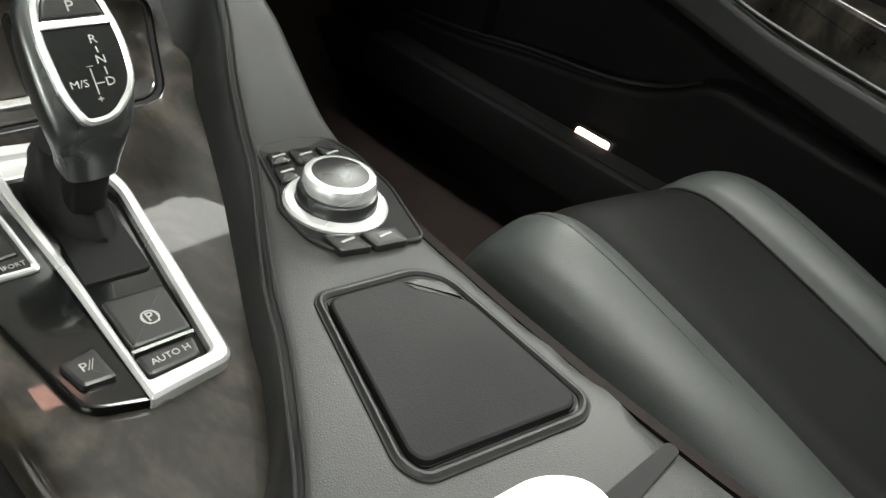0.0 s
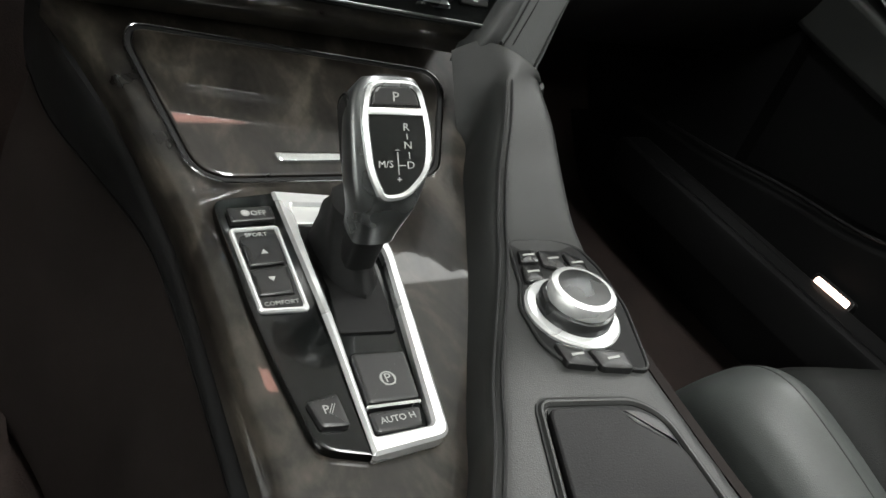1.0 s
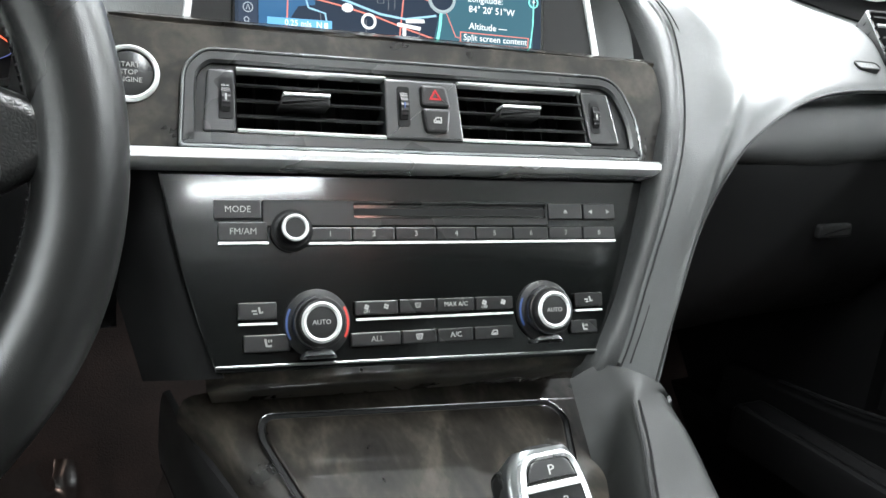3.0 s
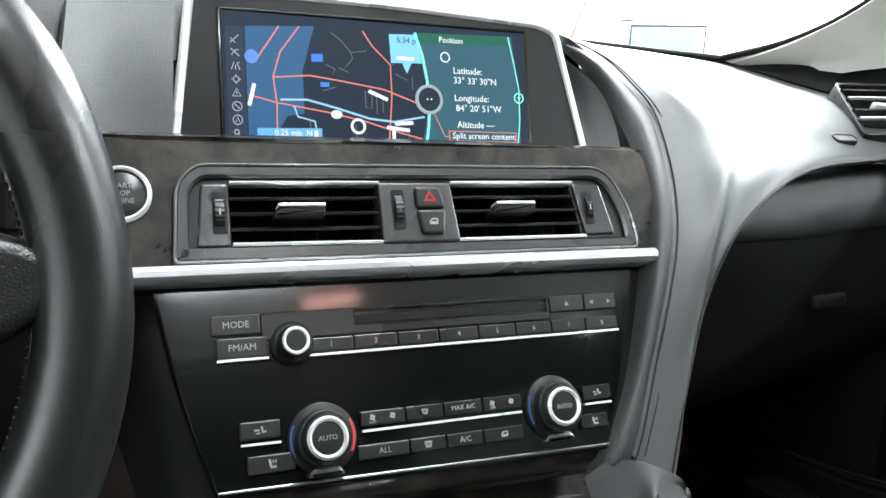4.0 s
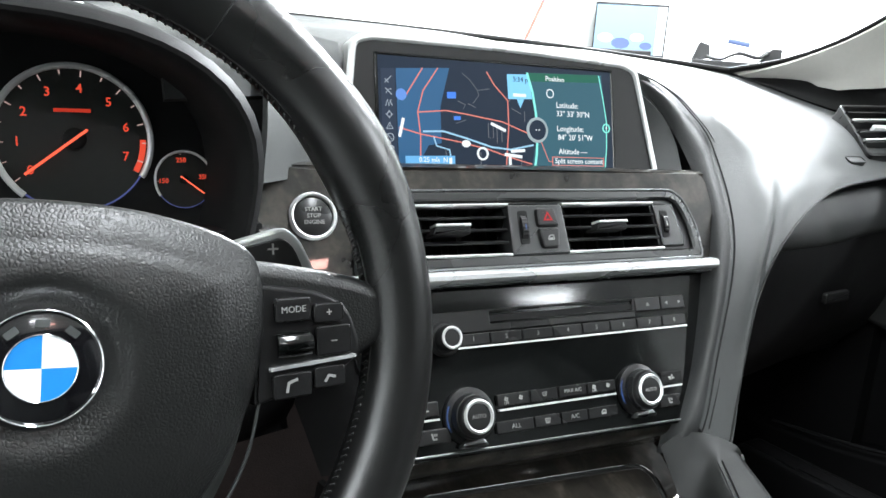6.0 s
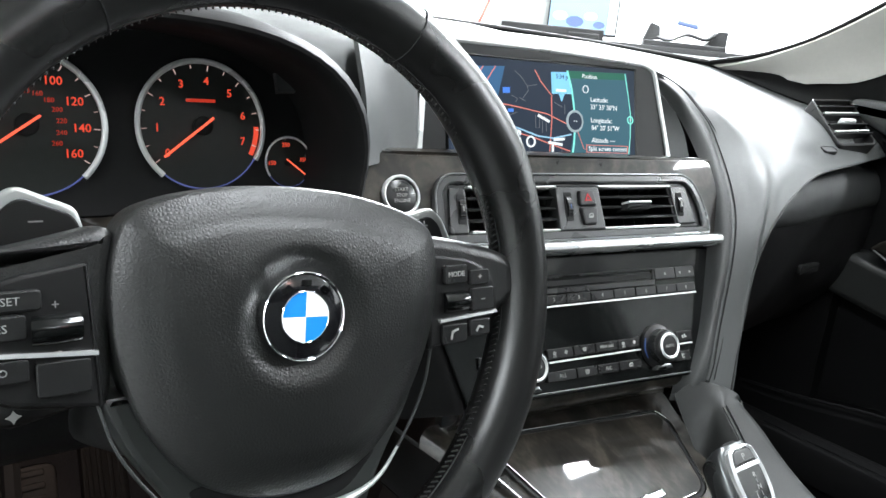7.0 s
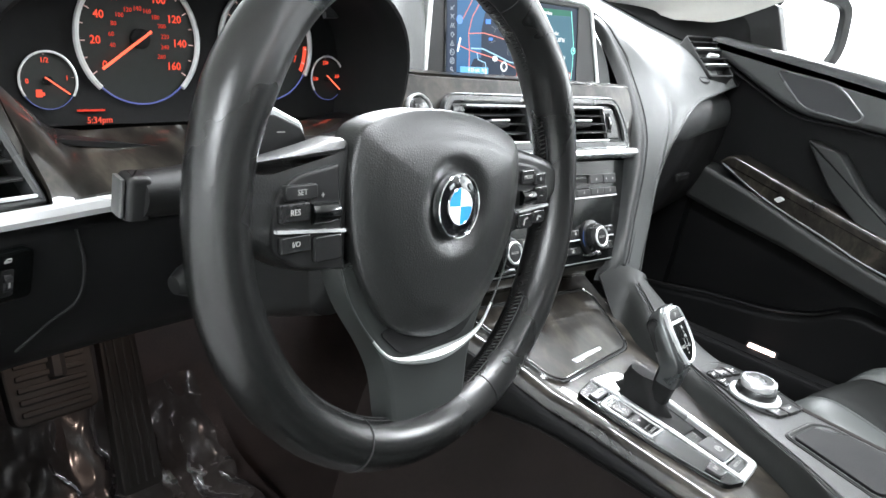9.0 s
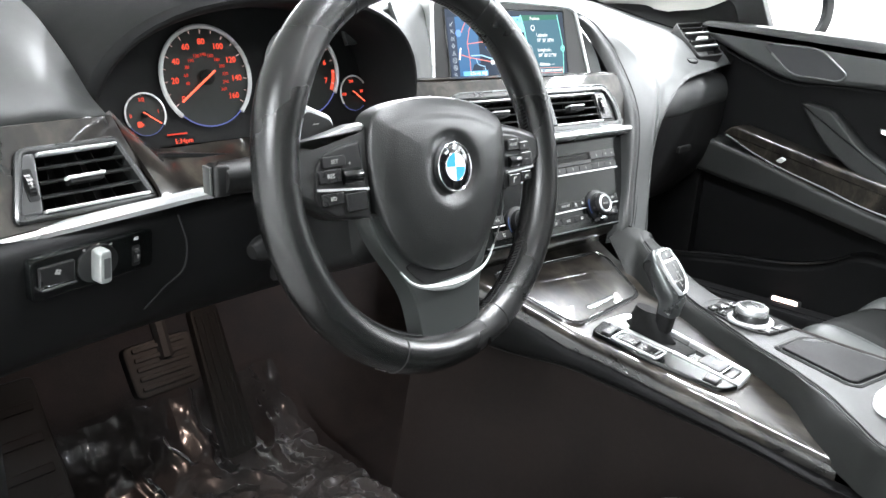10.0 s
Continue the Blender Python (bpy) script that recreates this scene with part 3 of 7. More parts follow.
    for x, k in ((-0.57, 0.002), (-0.50, 0.004), (-0.36, 0.006), (-0.24, 0.002)):
        rows.append([(x, -0.053 + k, 0.576), (x, -0.03, 0.583), (x, -0.01, 0.590), (x, 0.01, 0.595), (x, 0.025, 0.598)])
    part("veneer_trim", thicken(loft(rows, 24, 10), 0.004), WOOD, d, "dark lacquered burl veneer")
    # chrome strip on the driver's side
    path = spline([(-0.82, -0.056, 0.5575), (-0.78, -0.056, 0.560), (-0.70, -0.056, 0.565), (-0.62, -0.056, 0.570), (-0.56, -0.056, 0.5735), (-0.45, -0.055, 0.574), (-0.30, -0.053, 0.570), (-0.235, -0.050, 0.568)], 50)
    part("chrome_strip", tube(path, 0.0062, 8), CHROME, d, "satin chrome strip")


driver_side()


def centre_stack():
    d = DASH
    # veneer round the vents, with its hole
    out = rounded([(-0.255, 0.146), (0.184, 0.146), (0.196, 0.19), (0.19, 0.232), (-0.2, 0.232), (-0.262, 0.236)], [0.002, 0.004, 0.02, 0.014, 0.004, 0.01], 6)
    hole = rounded([(-0.1856, 0.147), (0.1655, 0.147), (0.1626, 0.18), (0.1452, 0.213), (-0.170, 0.213), (-0.1827, 0.2)], [0.002, 0.004, 0.02, 0.02, 0.01, 0.01], 6)
    part("veneer_trim", band(out, hole, -0.03, 0.002, 0.0015), WOOD, d, "dark lacquered burl veneer", PNL)
    part("veneer_ledge", thicken(loft([[(-0.262, 0.236, 0.0), (-0.262, 0.242, -0.012), (-0.262, 0.243, -0.04)], [(0, 0.233, 0.002), (0, 0.241, -0.012), (0, 0.242, -0.05)], [(0.19, 0.231, 0.001), (0.19, 0.238, -0.012), (0.19, 0.239, -0.04)]], 16, 8), 0.003), WOOD, d, "", PNL)
    # chrome strip
    strip = bmesh.new()
    prof = [(0.1335, -0.008), (0.1335, 0.004), (0.1345, 0.010), (0.1375, 0.0145), (0.141, 0.015), (0.1445, 0.012), (0.146, 0.006), (0.146, -0.008)]
    rings(strip, [[Vector((x, v, n)) for v, n in prof] for x in (-0.250, -0.1, 0.05, 0.176, 0.178)], cap0=True, cap1=True)
    part("chrome_strip", strip, CHROME, d, "satin chrome strip", PNL)
    # flanks of the stack
    for s, pts in ((-1, [(-0.160, -0.004, -0.009), (-0.172, 0.04, -0.009), (-0.183, 0.08, -0.009), (-0.194, 0.134, -0.009)]), (1, [(0.131, -0.004, -0.008), (0.158, 0.06, -0.008), (0.178, 0.134, -0.006)])):
        back = [(p[0] + s * (0.05 if s < 0 else 0.012), p[1], p[2] - 0.045) for p in pts]
        mid = [(p[0] + s * (0.02 if s < 0 else 0.005), p[1], p[2] - 0.006) for p in pts]
        part("side_trim", thicken(loft([pts, mid, back], 8, 10), 0.004), SOFT, d, "", PNL)
    low = [[(-0.172, -0.001, -0.012), (-0.17, -0.012, -0.02), (-0.165, -0.022, -0.05)], [(0.131, -0.003, -0.012), (0.131, -0.014, -0.02), (0.131, -0.024, -0.05)]]
    part("lower_trim", thicken(loft(low, 6, 8), 0.003), WOOD, d, "", PNL)


centre_stack()

# ---- centre console ----


def console_z(y):
    """Height of the veneered top along the console."""
    return 0.3425 + (0.335 if y > -0.19 else 0.11) * (y + 0.19)


EDGE = [(-0.53, -0.128), (-0.508, -0.114), (-0.496, -0.099), (-0.462, -0.054), (-0.445, -0.040), (-0.413, -0.019), (-0.37, 0.0), (-0.32, 0.025), (-0.288, 0.041), (-0.18, 0.093), (-0.07, 0.134), (0.1, 0.14)]


def edge_x(y):
    """Where the veneer meets the leather rail."""
    for (y0, x0), (y1, x1) in zip(EDGE, EDGE[1:]):
        if y <= y1:
            return x0 + (x1 - x0) * max(0.0, (y - y0) / (y1 - y0))
    return EDGE[-1][1]


def left_x(y):
    """The veneer's edge on the driver's side, which flares towards the dashboard."""
    return -0.118 - 0.9 * max(0.0, y + 0.24) ** 1.8


def centre_console():
    c = thing("centre_console", pose(0, -0.3, 0.02), "centre console with burl veneer and black leather rail", "console")
    ys = [-0.53, -0.515, -0.50, -0.48, -0.46, -0.445, -0.42, -0.39, -0.35, -0.30, -0.26, -0.22, -0.19, -0.15, -0.11, -0.07, -0.03]
    bm, rows = bmesh.new(), []
    for y in ys:
        z, xl = console_z(y), left_x(y)
        xr = max(edge_x(y) + 0.004, xl + 0.012)
        rows.append([Vector((xl - 0.0085, y, z - 0.020)), Vector((xl - 0.0075, y, z - 0.009)), Vector((xl - 0.004, y, z - 0.003)), Vector((xl + 0.002, y, z - 0.0005))] +
                    [Vector((xl + 0.010 + (xr - xl - 0.010) * k / 6, y, z)) for k in range(7)])
    rings(bm, rows, closed=False)
    part("veneer_top", thicken(bm, 0.004), WOOD, c, "dark lacquered burl veneer")
    # padded strip under the veneer, then the lined panel below it
    rows, rows2, lip = [], [], []
    for y in (-0.9, -0.56, -0.45, -0.35, -0.26, -0.19, -0.12, -0.05, 0.02):
        z, x = console_z(max(min(y, -0.03), -0.56)) - 0.021, left_x(max(min(y, -0.03), -0.56)) - 0.006
        low = z - 0.008 - 0.06 * max(0.0, min(y, -0.05) + 0.42) - (0.03 if y > -0.19 else 0.0) * min(1, (y + 0.19) / 0.1)
        rows.append([(x, y, z + 0.002), (x - 0.006, y, z - 0.002), (x - 0.0085, y, (z + low) / 2), (x - 0.008, y, low + 0.002), (x - 0.002, y, low - 0.002)])
        lip.append((x - 0.0065, y, low - 0.002))
        rows2.append([(x - 0.002, y, low), (x - 0.012, y, low - 0.03), (x - 0.028, y, low - 0.09), (x - 0.045, y, 0.12), (x - 0.062, y, 0.03)])
    part("side_inlay", thicken(loft(rows, 26, 12), 0.004), SOFT, c, "soft black strip under the veneer")
    part("inlay_edge", tube(spline(lip, 50), 0.0016, 6), SOFT, c)
    part("side_panel", thicken(loft(rows2, 26, 12), 0.006), SIDE, c, "brown-black lined side panel")
    rows = []
    for y, k in ((-0.9, 0), (-0.58, 0.0), (-0.4, 0.015), (-0.27, 0.04), (-0.18, 0.07), (-0.1, 0.08), (0.1, 0.08)):
        rows.append([(0.092 + k, y, 0.35), (0.097 + k, y, 0.3), (0.104 + k * 0.9, y, 0.18), (0.11 + k * 0.8, y, 0.03)])
    part("side_panel", thicken(loft(rows, 20, 10), 0.006), SIDE, c, "brown-black lined side panel")
    # leather rail and pad
    spec = [(-0.90, -0.165, -0.158, 0.085, 0.352), (-0.70, -0.165, -0.158, 0.086, 0.352), (-0.585, -0.160, -0.152, 0.088, 0.352), (-0.535, -0.128, -0.112, 0.094, 0.352), (-0.494, -0.096, -0.070, 0.096, 0.352), (-0.456, -0.050, -0.043, 0.099, 0.352), (-0.42, -0.024, -0.020, 0.103, 0.352), (-0.382, -0.006, 0.001, 0.108, 0.352),
            (-0.30, 0.035, 0.054, 0.130, 0.353), (-0.26, 0.054, 0.075, 0.142, 0.357), (-0.215, 0.076, 0.098, 0.157, 0.370), (-0.18, 0.093, 0.116, 0.163, 0.390), (-0.152, 0.105, 0.127, 0.162, 0.407)]
    rows = []
    for y, xe, xs, xr, z in spec:
        ze = min(z - 0.006, console_z(max(y, -0.53)) - 0.002)
        rows.append([(xe - 0.004, y, ze - 0.006), (xe + (xs - xe) * 0.45, y, ze + (z - ze) * 0.7), (xs - 0.003, y, z - 0.003), (xs + 0.004, y, z), (xs + (xr - xs) * 0.5, y, z + 0.0004), (xr - 0.008, y, z), (xr - 0.001, y, z - 0.006), (xr, y - 0.001, z - 0.02), (xr - 0.001, y - 0.002, z - 0.06)])
    # the pad ends in a slanting seam under the stack
    rows.append([(0.098, -0.108, 0.408), (0.1135, -0.115, 0.4215), (0.122, -0.122, 0.4235), (0.131, -0.128, 0.4235), (0.140, -0.135, 0.4215), (0.150, -0.143, 0.4175), (0.158, -0.150, 0.412), (0.160, -0.152, 0.397), (0.160, -0.152, 0.35)])
    part("leather_pad", thicken(loft(rows, 60, 44, crisp=True), 0.004), LEATHER_DARK, c, "black grained leather pad with stitched rail")
    st = spline([(xs, y, z + 0.0006) for y, xe, xs, xr, z in spec], 80)
    part("rail_stitching", tube([p + Vector((0.003, 0, 0)) for p in st], 0.0010, 5), THREAD, c)
    part("rail_stitching", tube([p - Vector((0.003, 0, 0.0006)) for p in st], 0.0008, 5), THREAD, c)
    # rear slit and tray
    part("rear_slit", prism(rounded([(0.026, -0.578), (0.082, -0.577), (0.082, -0.570), (0.026, -0.566)], 0.003), 0.340, 0.3533), BLACK, c)
    # front wall below the radio
    part("front_wall", slab(-0.16, -0.035, 0.36, 0.14, -0.025, 0.435), WOOD, c, smooth=False)


centre_console()


def ash_lid():
    """Lid of the front tray: veneer framed by a dark gap and a bright edge."""
    m = Matrix.Translation((0, -0.135, console_z(-0.135))) @ pose(0, 0, 0, math.degrees(math.atan(0.335)), 0, 0)
    t = thing("tray_lid", m, "veneered tray lid with a chrome pull", "lid")
    o = rounded([(-0.106, -0.053), (0.062, -0.053), (0.099, 0.033), (0.095, 0.048), (-0.127, 0.076), (-0.131, 0.060)], [0.022, 0.016, 0.02, 0.012, 0.01, 0.012], 6)
    part("gap", band(grown(o, 0.0045), o, -0.002, 0.0022, 0.001), BLACK, t, m=m)
    part("bright_edge", band(grown(o, 0.0052), grown(o, 0.0042), -0.002, 0.0035, 0.0005), BRIGHT, t, m=m)
    part("panel", prism(o, -0.002, 0.0035, 0.002), WOOD, t, "", m)
    part("pull", prism(rounded([(-0.0535, -0.043), (0.009, -0.043), (0.011, -0.036), (-0.0565, -0.035)], 0.002), 0.003, 0.0065, 0.0015), BRIGHT, t, "bright chrome pull", m)
    return t


ash_lid()


def selector_panel():
    """The plate round the gear lever, with its switches."""
    # the plate slopes down to the rear and turns slightly towards the driver
    m = Matrix(((0.95, -0.03, 0, -0.0043), (0, 0.93, -0.11, -0.0075), (0, 0.1023, 0.994, 0.3626), (0, 0, 0, 1)))
    s = thing("selector_panel", pose(-0.065, -0.3, 0.33), "chrome-framed selector plate with black switches", "switch panel")
    blk = rounded([(-0.114, -0.217), (-0.07, -0.211), (-0.064, -0.3), (-0.083, -0.418), (-0.110, -0.408), (-0.1165, -0.33)], [0.01, 0.001, 0.001, 0.001, 0.01, 0.02], 5)
    part("switch_plate", prism(blk, -0.004, 0.006, 0.0015), GLOSS, s, "", m)
    out = rounded([(-0.073, -0.2115), (-0.024, -0.219), (-0.007, -0.262), (-0.037, -0.417), (-0.084, -0.419), (-0.077, -0.33)], [0.002, 0.012, 0.02, 0.008, 0.002, 0.02], 6)
    inn = rounded([(-0.064, -0.226), (-0.030, -0.229), (-0.016, -0.27), (-0.044, -0.408), (-0.079, -0.408), (-0.0715, -0.33)], [0.002, 0.01, 0.015, 0.004, 0.002, 0.02], 6)
    part("chrome_frame", band(out, inn, -0.004, 0.0085, 0.0018), CHROME, s, "satin chrome frame", m)
    part("front_plate", prism(rounded([(-0.066, -0.224), (-0.028, -0.227), (-0.024, -0.246), (-0.066, -0.243)], 0.003), 0.0, 0.006, 0.0015), SILVER, s, "", m)
    part("well", prism(grown(inn, 0.002), -0.004, 0.0012), GLOSS, s, "gloss black floor of the plate", m)
    # boot: folded leather under the lever
    bm = bmesh.new()
    loops = []
    for k, (r, z) in enumerate(((0.034, -0.006), (0.029, 0.006), (0.024, 0.014), (0.022, 0.022), (0.0185, 0.030), (0.0175, 0.036))):
        loops.append([Vector((-0.043 + r * 0.62 * math.cos(a) * (1 + 0.1 * math.sin(5 * a + k)), -0.272 + r * 1.25 * math.sin(a) * (1 + 0.1 * math.sin(4 * a + 2 * k)) + 0.002 * k, z)) for a in [2 * math.pi * i / 28 for i in range(28)]])
    rings(bm, loops, cap1=True)
    part("lever_boot", bm, HOOD, s, "creased black leather boot", m)
    part("boot_sheet", prism(rounded([(-0.066, -0.24), (-0.02, -0.25), (-0.033, -0.338), (-0.074, -0.334)], 0.004), -0.004, 0.0032, 0.0015), HOOD, s, "", m)
    # suspension rocker
    fr = rounded([(-0.1115, -0.246), (-0.079, -0.245), (-0.0825, -0.318), (-0.1125, -0.316)], 0.004, 4)
    part("rocker_frame", band(fr, grown(fr, -0.0032), 0.005, 0.0085, 0.001), CHROME, s, "bright chrome frame", m)
    a = part("rocker_switch", prism(rounded([(-0.107, -0.257), (-0.083, -0.256), (-0.0855, -0.280), (-0.108, -0.281)], 0.002), 0.005, 0.0095, 0.0015), BUTTON, s, "", m)
    lettering("arrow_mark", "▲", 0.005, m, WHITE_INK, a, -0.096, -0.270, 0.0096)
    a = part("rocker_switch", prism(rounded([(-0.108, -0.283), (-0.0855, -0.282), (-0.087, -0.304), (-0.109, -0.304)], 0.002), 0.005, 0.0085, 0.0015), BUTTON, s, "", m)
    lettering("arrow_mark", "▼", 0.005, m, WHITE_INK, a, -0.0975, -0.292, 0.0086)
    lettering("legend", "SPORT", 0.0048, m, WHITE_INK, s, -0.0955, -0.2525, 0.0075)
    lettering("legend", "COMFORT", 0.0044, m, WHITE_INK, s, -0.0975, -0.310, 0.0075)
    part("legend_plate", prism(rounded([(-0.108, -0.2485), (-0.0815, -0.248), (-0.085, -0.3155), (-0.111, -0.314)], 0.003), 0.004, 0.0068), BUTTON, s, "", m)
    a = part("traction_switch", prism(rounded([(-0.108, -0.2285), (-0.0785, -0.228), (-0.079, -0.241), (-0.1085, -0.242)], 0.002), 0.005, 0.0095, 0.0015), BUTTON, s, "", m)
    lettering("legend", "OFF", 0.006, m, WHITE_INK, a, -0.089, -0.235, 0.0096)
    lettering("legend", "◉", 0.007, m, WHITE_INK, a, -0.0975, -0.235, 0.0096)
    a = part("parking_brake", prism(rounded([(-0.0725, -0.354), (-0.0395, -0.357), (-0.0445, -0.391), (-0.0755, -0.389)], 0.003), -0.01, 0.0095, 0.002), BUTTON, s, "", m)
    part("brake_mark", band(circle(-0.058, -0.375, 0.0048, 24), circle(-0.058, -0.375, 0.004, 24), 0.0094, 0.0097), WHITE_INK, a, "", m)
    lettering("legend", "(P)", 0.0085, m, WHITE_INK, a, -0.058, -0.375, 0.0097)
    part("divider", prism([(-0.0765, -0.3895), (-0.0445, -0.3915), (-0.0448, -0.3935), (-0.0765, -0.3915)], 0.0, 0.0085), BRIGHT, s, "", m)
    a = part("auto_hold", prism(rounded([(-0.0775, -0.393), (-0.0465, -0.395), (-0.05, -0.4075), (-0.0775, -0.407)], 0.003), -0.01, 0.0085, 0.002), BUTTON, s, "", m)
    lettering("legend", "AUTO H", 0.0056, m, WHITE_INK, a, -0.0625, -0.4005, 0.0086)
    a = part("parking_sensor", prism(rounded([(-0.108, -0.380), (-0.0895, -0.378), (-0.0895, -0.400), (-0.1055, -0.398)], 0.003), 0.004, 0.0095, 0.002), BUTTON, s, "", m)
    lettering("legend", "P⁄⁄", 0.0075, m, WHITE_INK, a, -0.098, -0.388, 0.0096)


selector_panel()


def gear_lever():
    base = Vector((-0.0375, -0.268, 0.345))
    g = thing("gear_lever", Matrix.Translation(base), "gear lever with black grip and satin silver face shell", "gear lever")
    m = Matrix.Translation(base) @ Matrix.Diagonal((1, 1, 0.94, 1))
    f = m @ Matrix.Translation((0.002, -0.0104, 0.0895)) @ pose(0, 0, 0, 52, 0, 0)
    # sections along the rear face: place, outward tilt in degrees, half width, depth
    spine = [(0.004, 0.0160, 0.1195, 60, 0.0095, 0.006), (0.004, 0.0120, 0.1170, 52, 0.0150, 0.013), (0.003, 0.0065, 0.1100, 38, 0.0185, 0.019), (0.003, -0.003, 0.099, 38, 0.0208, 0.023),
             (0.002, -0.0178, 0.080, 38, 0.0205, 0.026), (0.0, -0.0270, 0.0659, 30, 0.0172, 0.026), (-0.001, -0.0290, 0.052, 14, 0.0140, 0.024),
             (-0.001, -0.0270, 0.038, 0, 0.0112, 0.022), (-0.001, -0.0250, 0.024, -6, 0.0098, 0.021), (-0.001, -0.022, 0.004, -8, 0.0092, 0.020)]
    rows = [spline([Vector(r[:3]) for r in spine], 40), spline([Vector(r[3:]) for r in spine], 40)]
    spine = [(*a, *b) for a, b in zip(*rows)]

    def section(row, lo, hi, n, out):
        x, y, z, tilt, w, depth = row
        nrm = Vector((0, -math.cos(radians(tilt)), math.sin(radians(tilt))))
        pts = []
        for i in range(n):
            a = radians(lo + (hi - lo) * i / (n - 1 if hi - lo < 360 else n))
            c, t = math.cos(a), math.sin(a)
            u = math.copysign(abs(c) ** 0.75, c) * (w + out)
            k = (t ** 0.9 * 0.004 + out) if t > 0 else -abs(t) ** 0.75 * depth
            pts.append(Vector((x + u, y, z)) + nrm * (k - 0.0064))
        return pts
    bm = bmesh.new()
    rings(bm, [section(r, 0, 360, 32, 0.0) for r in spine], cap0=True, cap1=True)
    part("grip", bm, HOOD, g, "soft black grip behind the silver shell", m)
    bm = bmesh.new()
    rings(bm, [section(r, -42, 222, 31, 0.0012) for r in spine[3:-6]], closed=False)
    part("face_shell", thicken(bm, -0.0015), SHELL, g, "satin silver shell", m)

    def P(pts):
        return [(x + 0.001, 0.0245 + (y - 0.0245) * 0.88) for x, y in pts]
    o = rounded(P([(-0.011, -0.040), (0.004, -0.039), (0.020, -0.022), (0.0222, 0.006), (0.0165, 0.036), (-0.0150, 0.036), (-0.0195, 0.012), (-0.0175, -0.022)]), [0.005, 0.012, 0.014, 0.02, 0.009, 0.009, 0.02, 0.02], 5)
    part("face_frame", band(o, grown(o, -0.0034), -0.006, 0.0042, 0.0019), CHROME, g, "satin chrome frame", f)
    pl = part("face_plate", prism(grown(o, -0.003), -0.006, 0.0024, 0.0005), GLOSS, g, "gloss black gear display", f)
    part("cross_bar", prism(P([(-0.0165, 0.0140), (0.0175, 0.0140), (0.0168, 0.0185), (-0.0160, 0.0185)]), 0.0, 0.0044, 0.0008), CHROME, g, "", f)
    b = part("park_button", prism(rounded(P([(-0.0145, 0.0190), (0.0155, 0.0190), (0.0118, 0.0320), (-0.0110, 0.0320)]), [0.001, 0.001, 0.005, 0.005]), 0.0, 0.0036, 0.001), BUTTON, g, "", f)
    q = f @ Matrix.Translation((0.001, 0.0029, 0.0014)) @ Matrix.Diagonal((1, 0.88, 1, 1))
    lettering("legend", "P", 0.0085, q, WHITE_INK, b, 0.0005, 0.0252, 0.0023)
    for w, x, y in (("R", 0.006, 0.0065), ("N", 0.0065, -0.005), ("D", 0.0075, -0.0175), ("M/S", -0.0075, -0.0168)):
        lettering("legend", w, 0.0068 if len(w) < 2 else 0.006, q, WHITE_INK, pl, x, y, 0.0012)
    for p in ([(0.0062, 0.0025), (0.0065, -0.001)], [(0.007, -0.009), (0.0072, -0.0135)], [(0.0045, -0.0175), (0.0, -0.0175)], [(0.0, -0.009), (0.0, -0.0235)]):
        part("shift_line", ribbon(p, 0.0006, 0.0012), WHITE_INK, pl, "", q)
    lettering("legend", "\u2013", 0.006, q, WHITE_INK, pl, 0.0, -0.0075, 0.0012)
    lettering("legend", "+", 0.006, q, WHITE_INK, pl, 0.0, -0.0265, 0.0012)
    # release button on the driver's side
    sb = f @ Matrix.Translation((-0.0185, 0.010, -0.016)) @ pose(0, 0, 0, 0, -90, 0)
    bt = part("side_button", prism(rounded([(-0.008, -0.020), (0.007, -0.020), (0.009, 0.012), (0.003, 0.019), (-0.006, 0.015)], 0.005, 4), -0.006, 0.0030, 0.002), BUTTON, g, "", sb)
    part("button_edge", band(rounded([(-0.0095, -0.0215), (0.0085, -0.0215), (0.0105, 0.013), (0.004, 0.0205), (-0.0075, 0.0165)], 0.006, 4), rounded([(-0.008, -0.020), (0.007, -0.020), (0.009, 0.012), (0.003, 0.019), (-0.006, 0.015)], 0.005, 4), -0.006, 0.0022, 0.0006), BLACK, bt, "", sb)


SHELL = material("satin_silver_shell", (0.105, 0.11, 0.11), 0.3, metal=0.8, spread=0.08)
gear_lever()


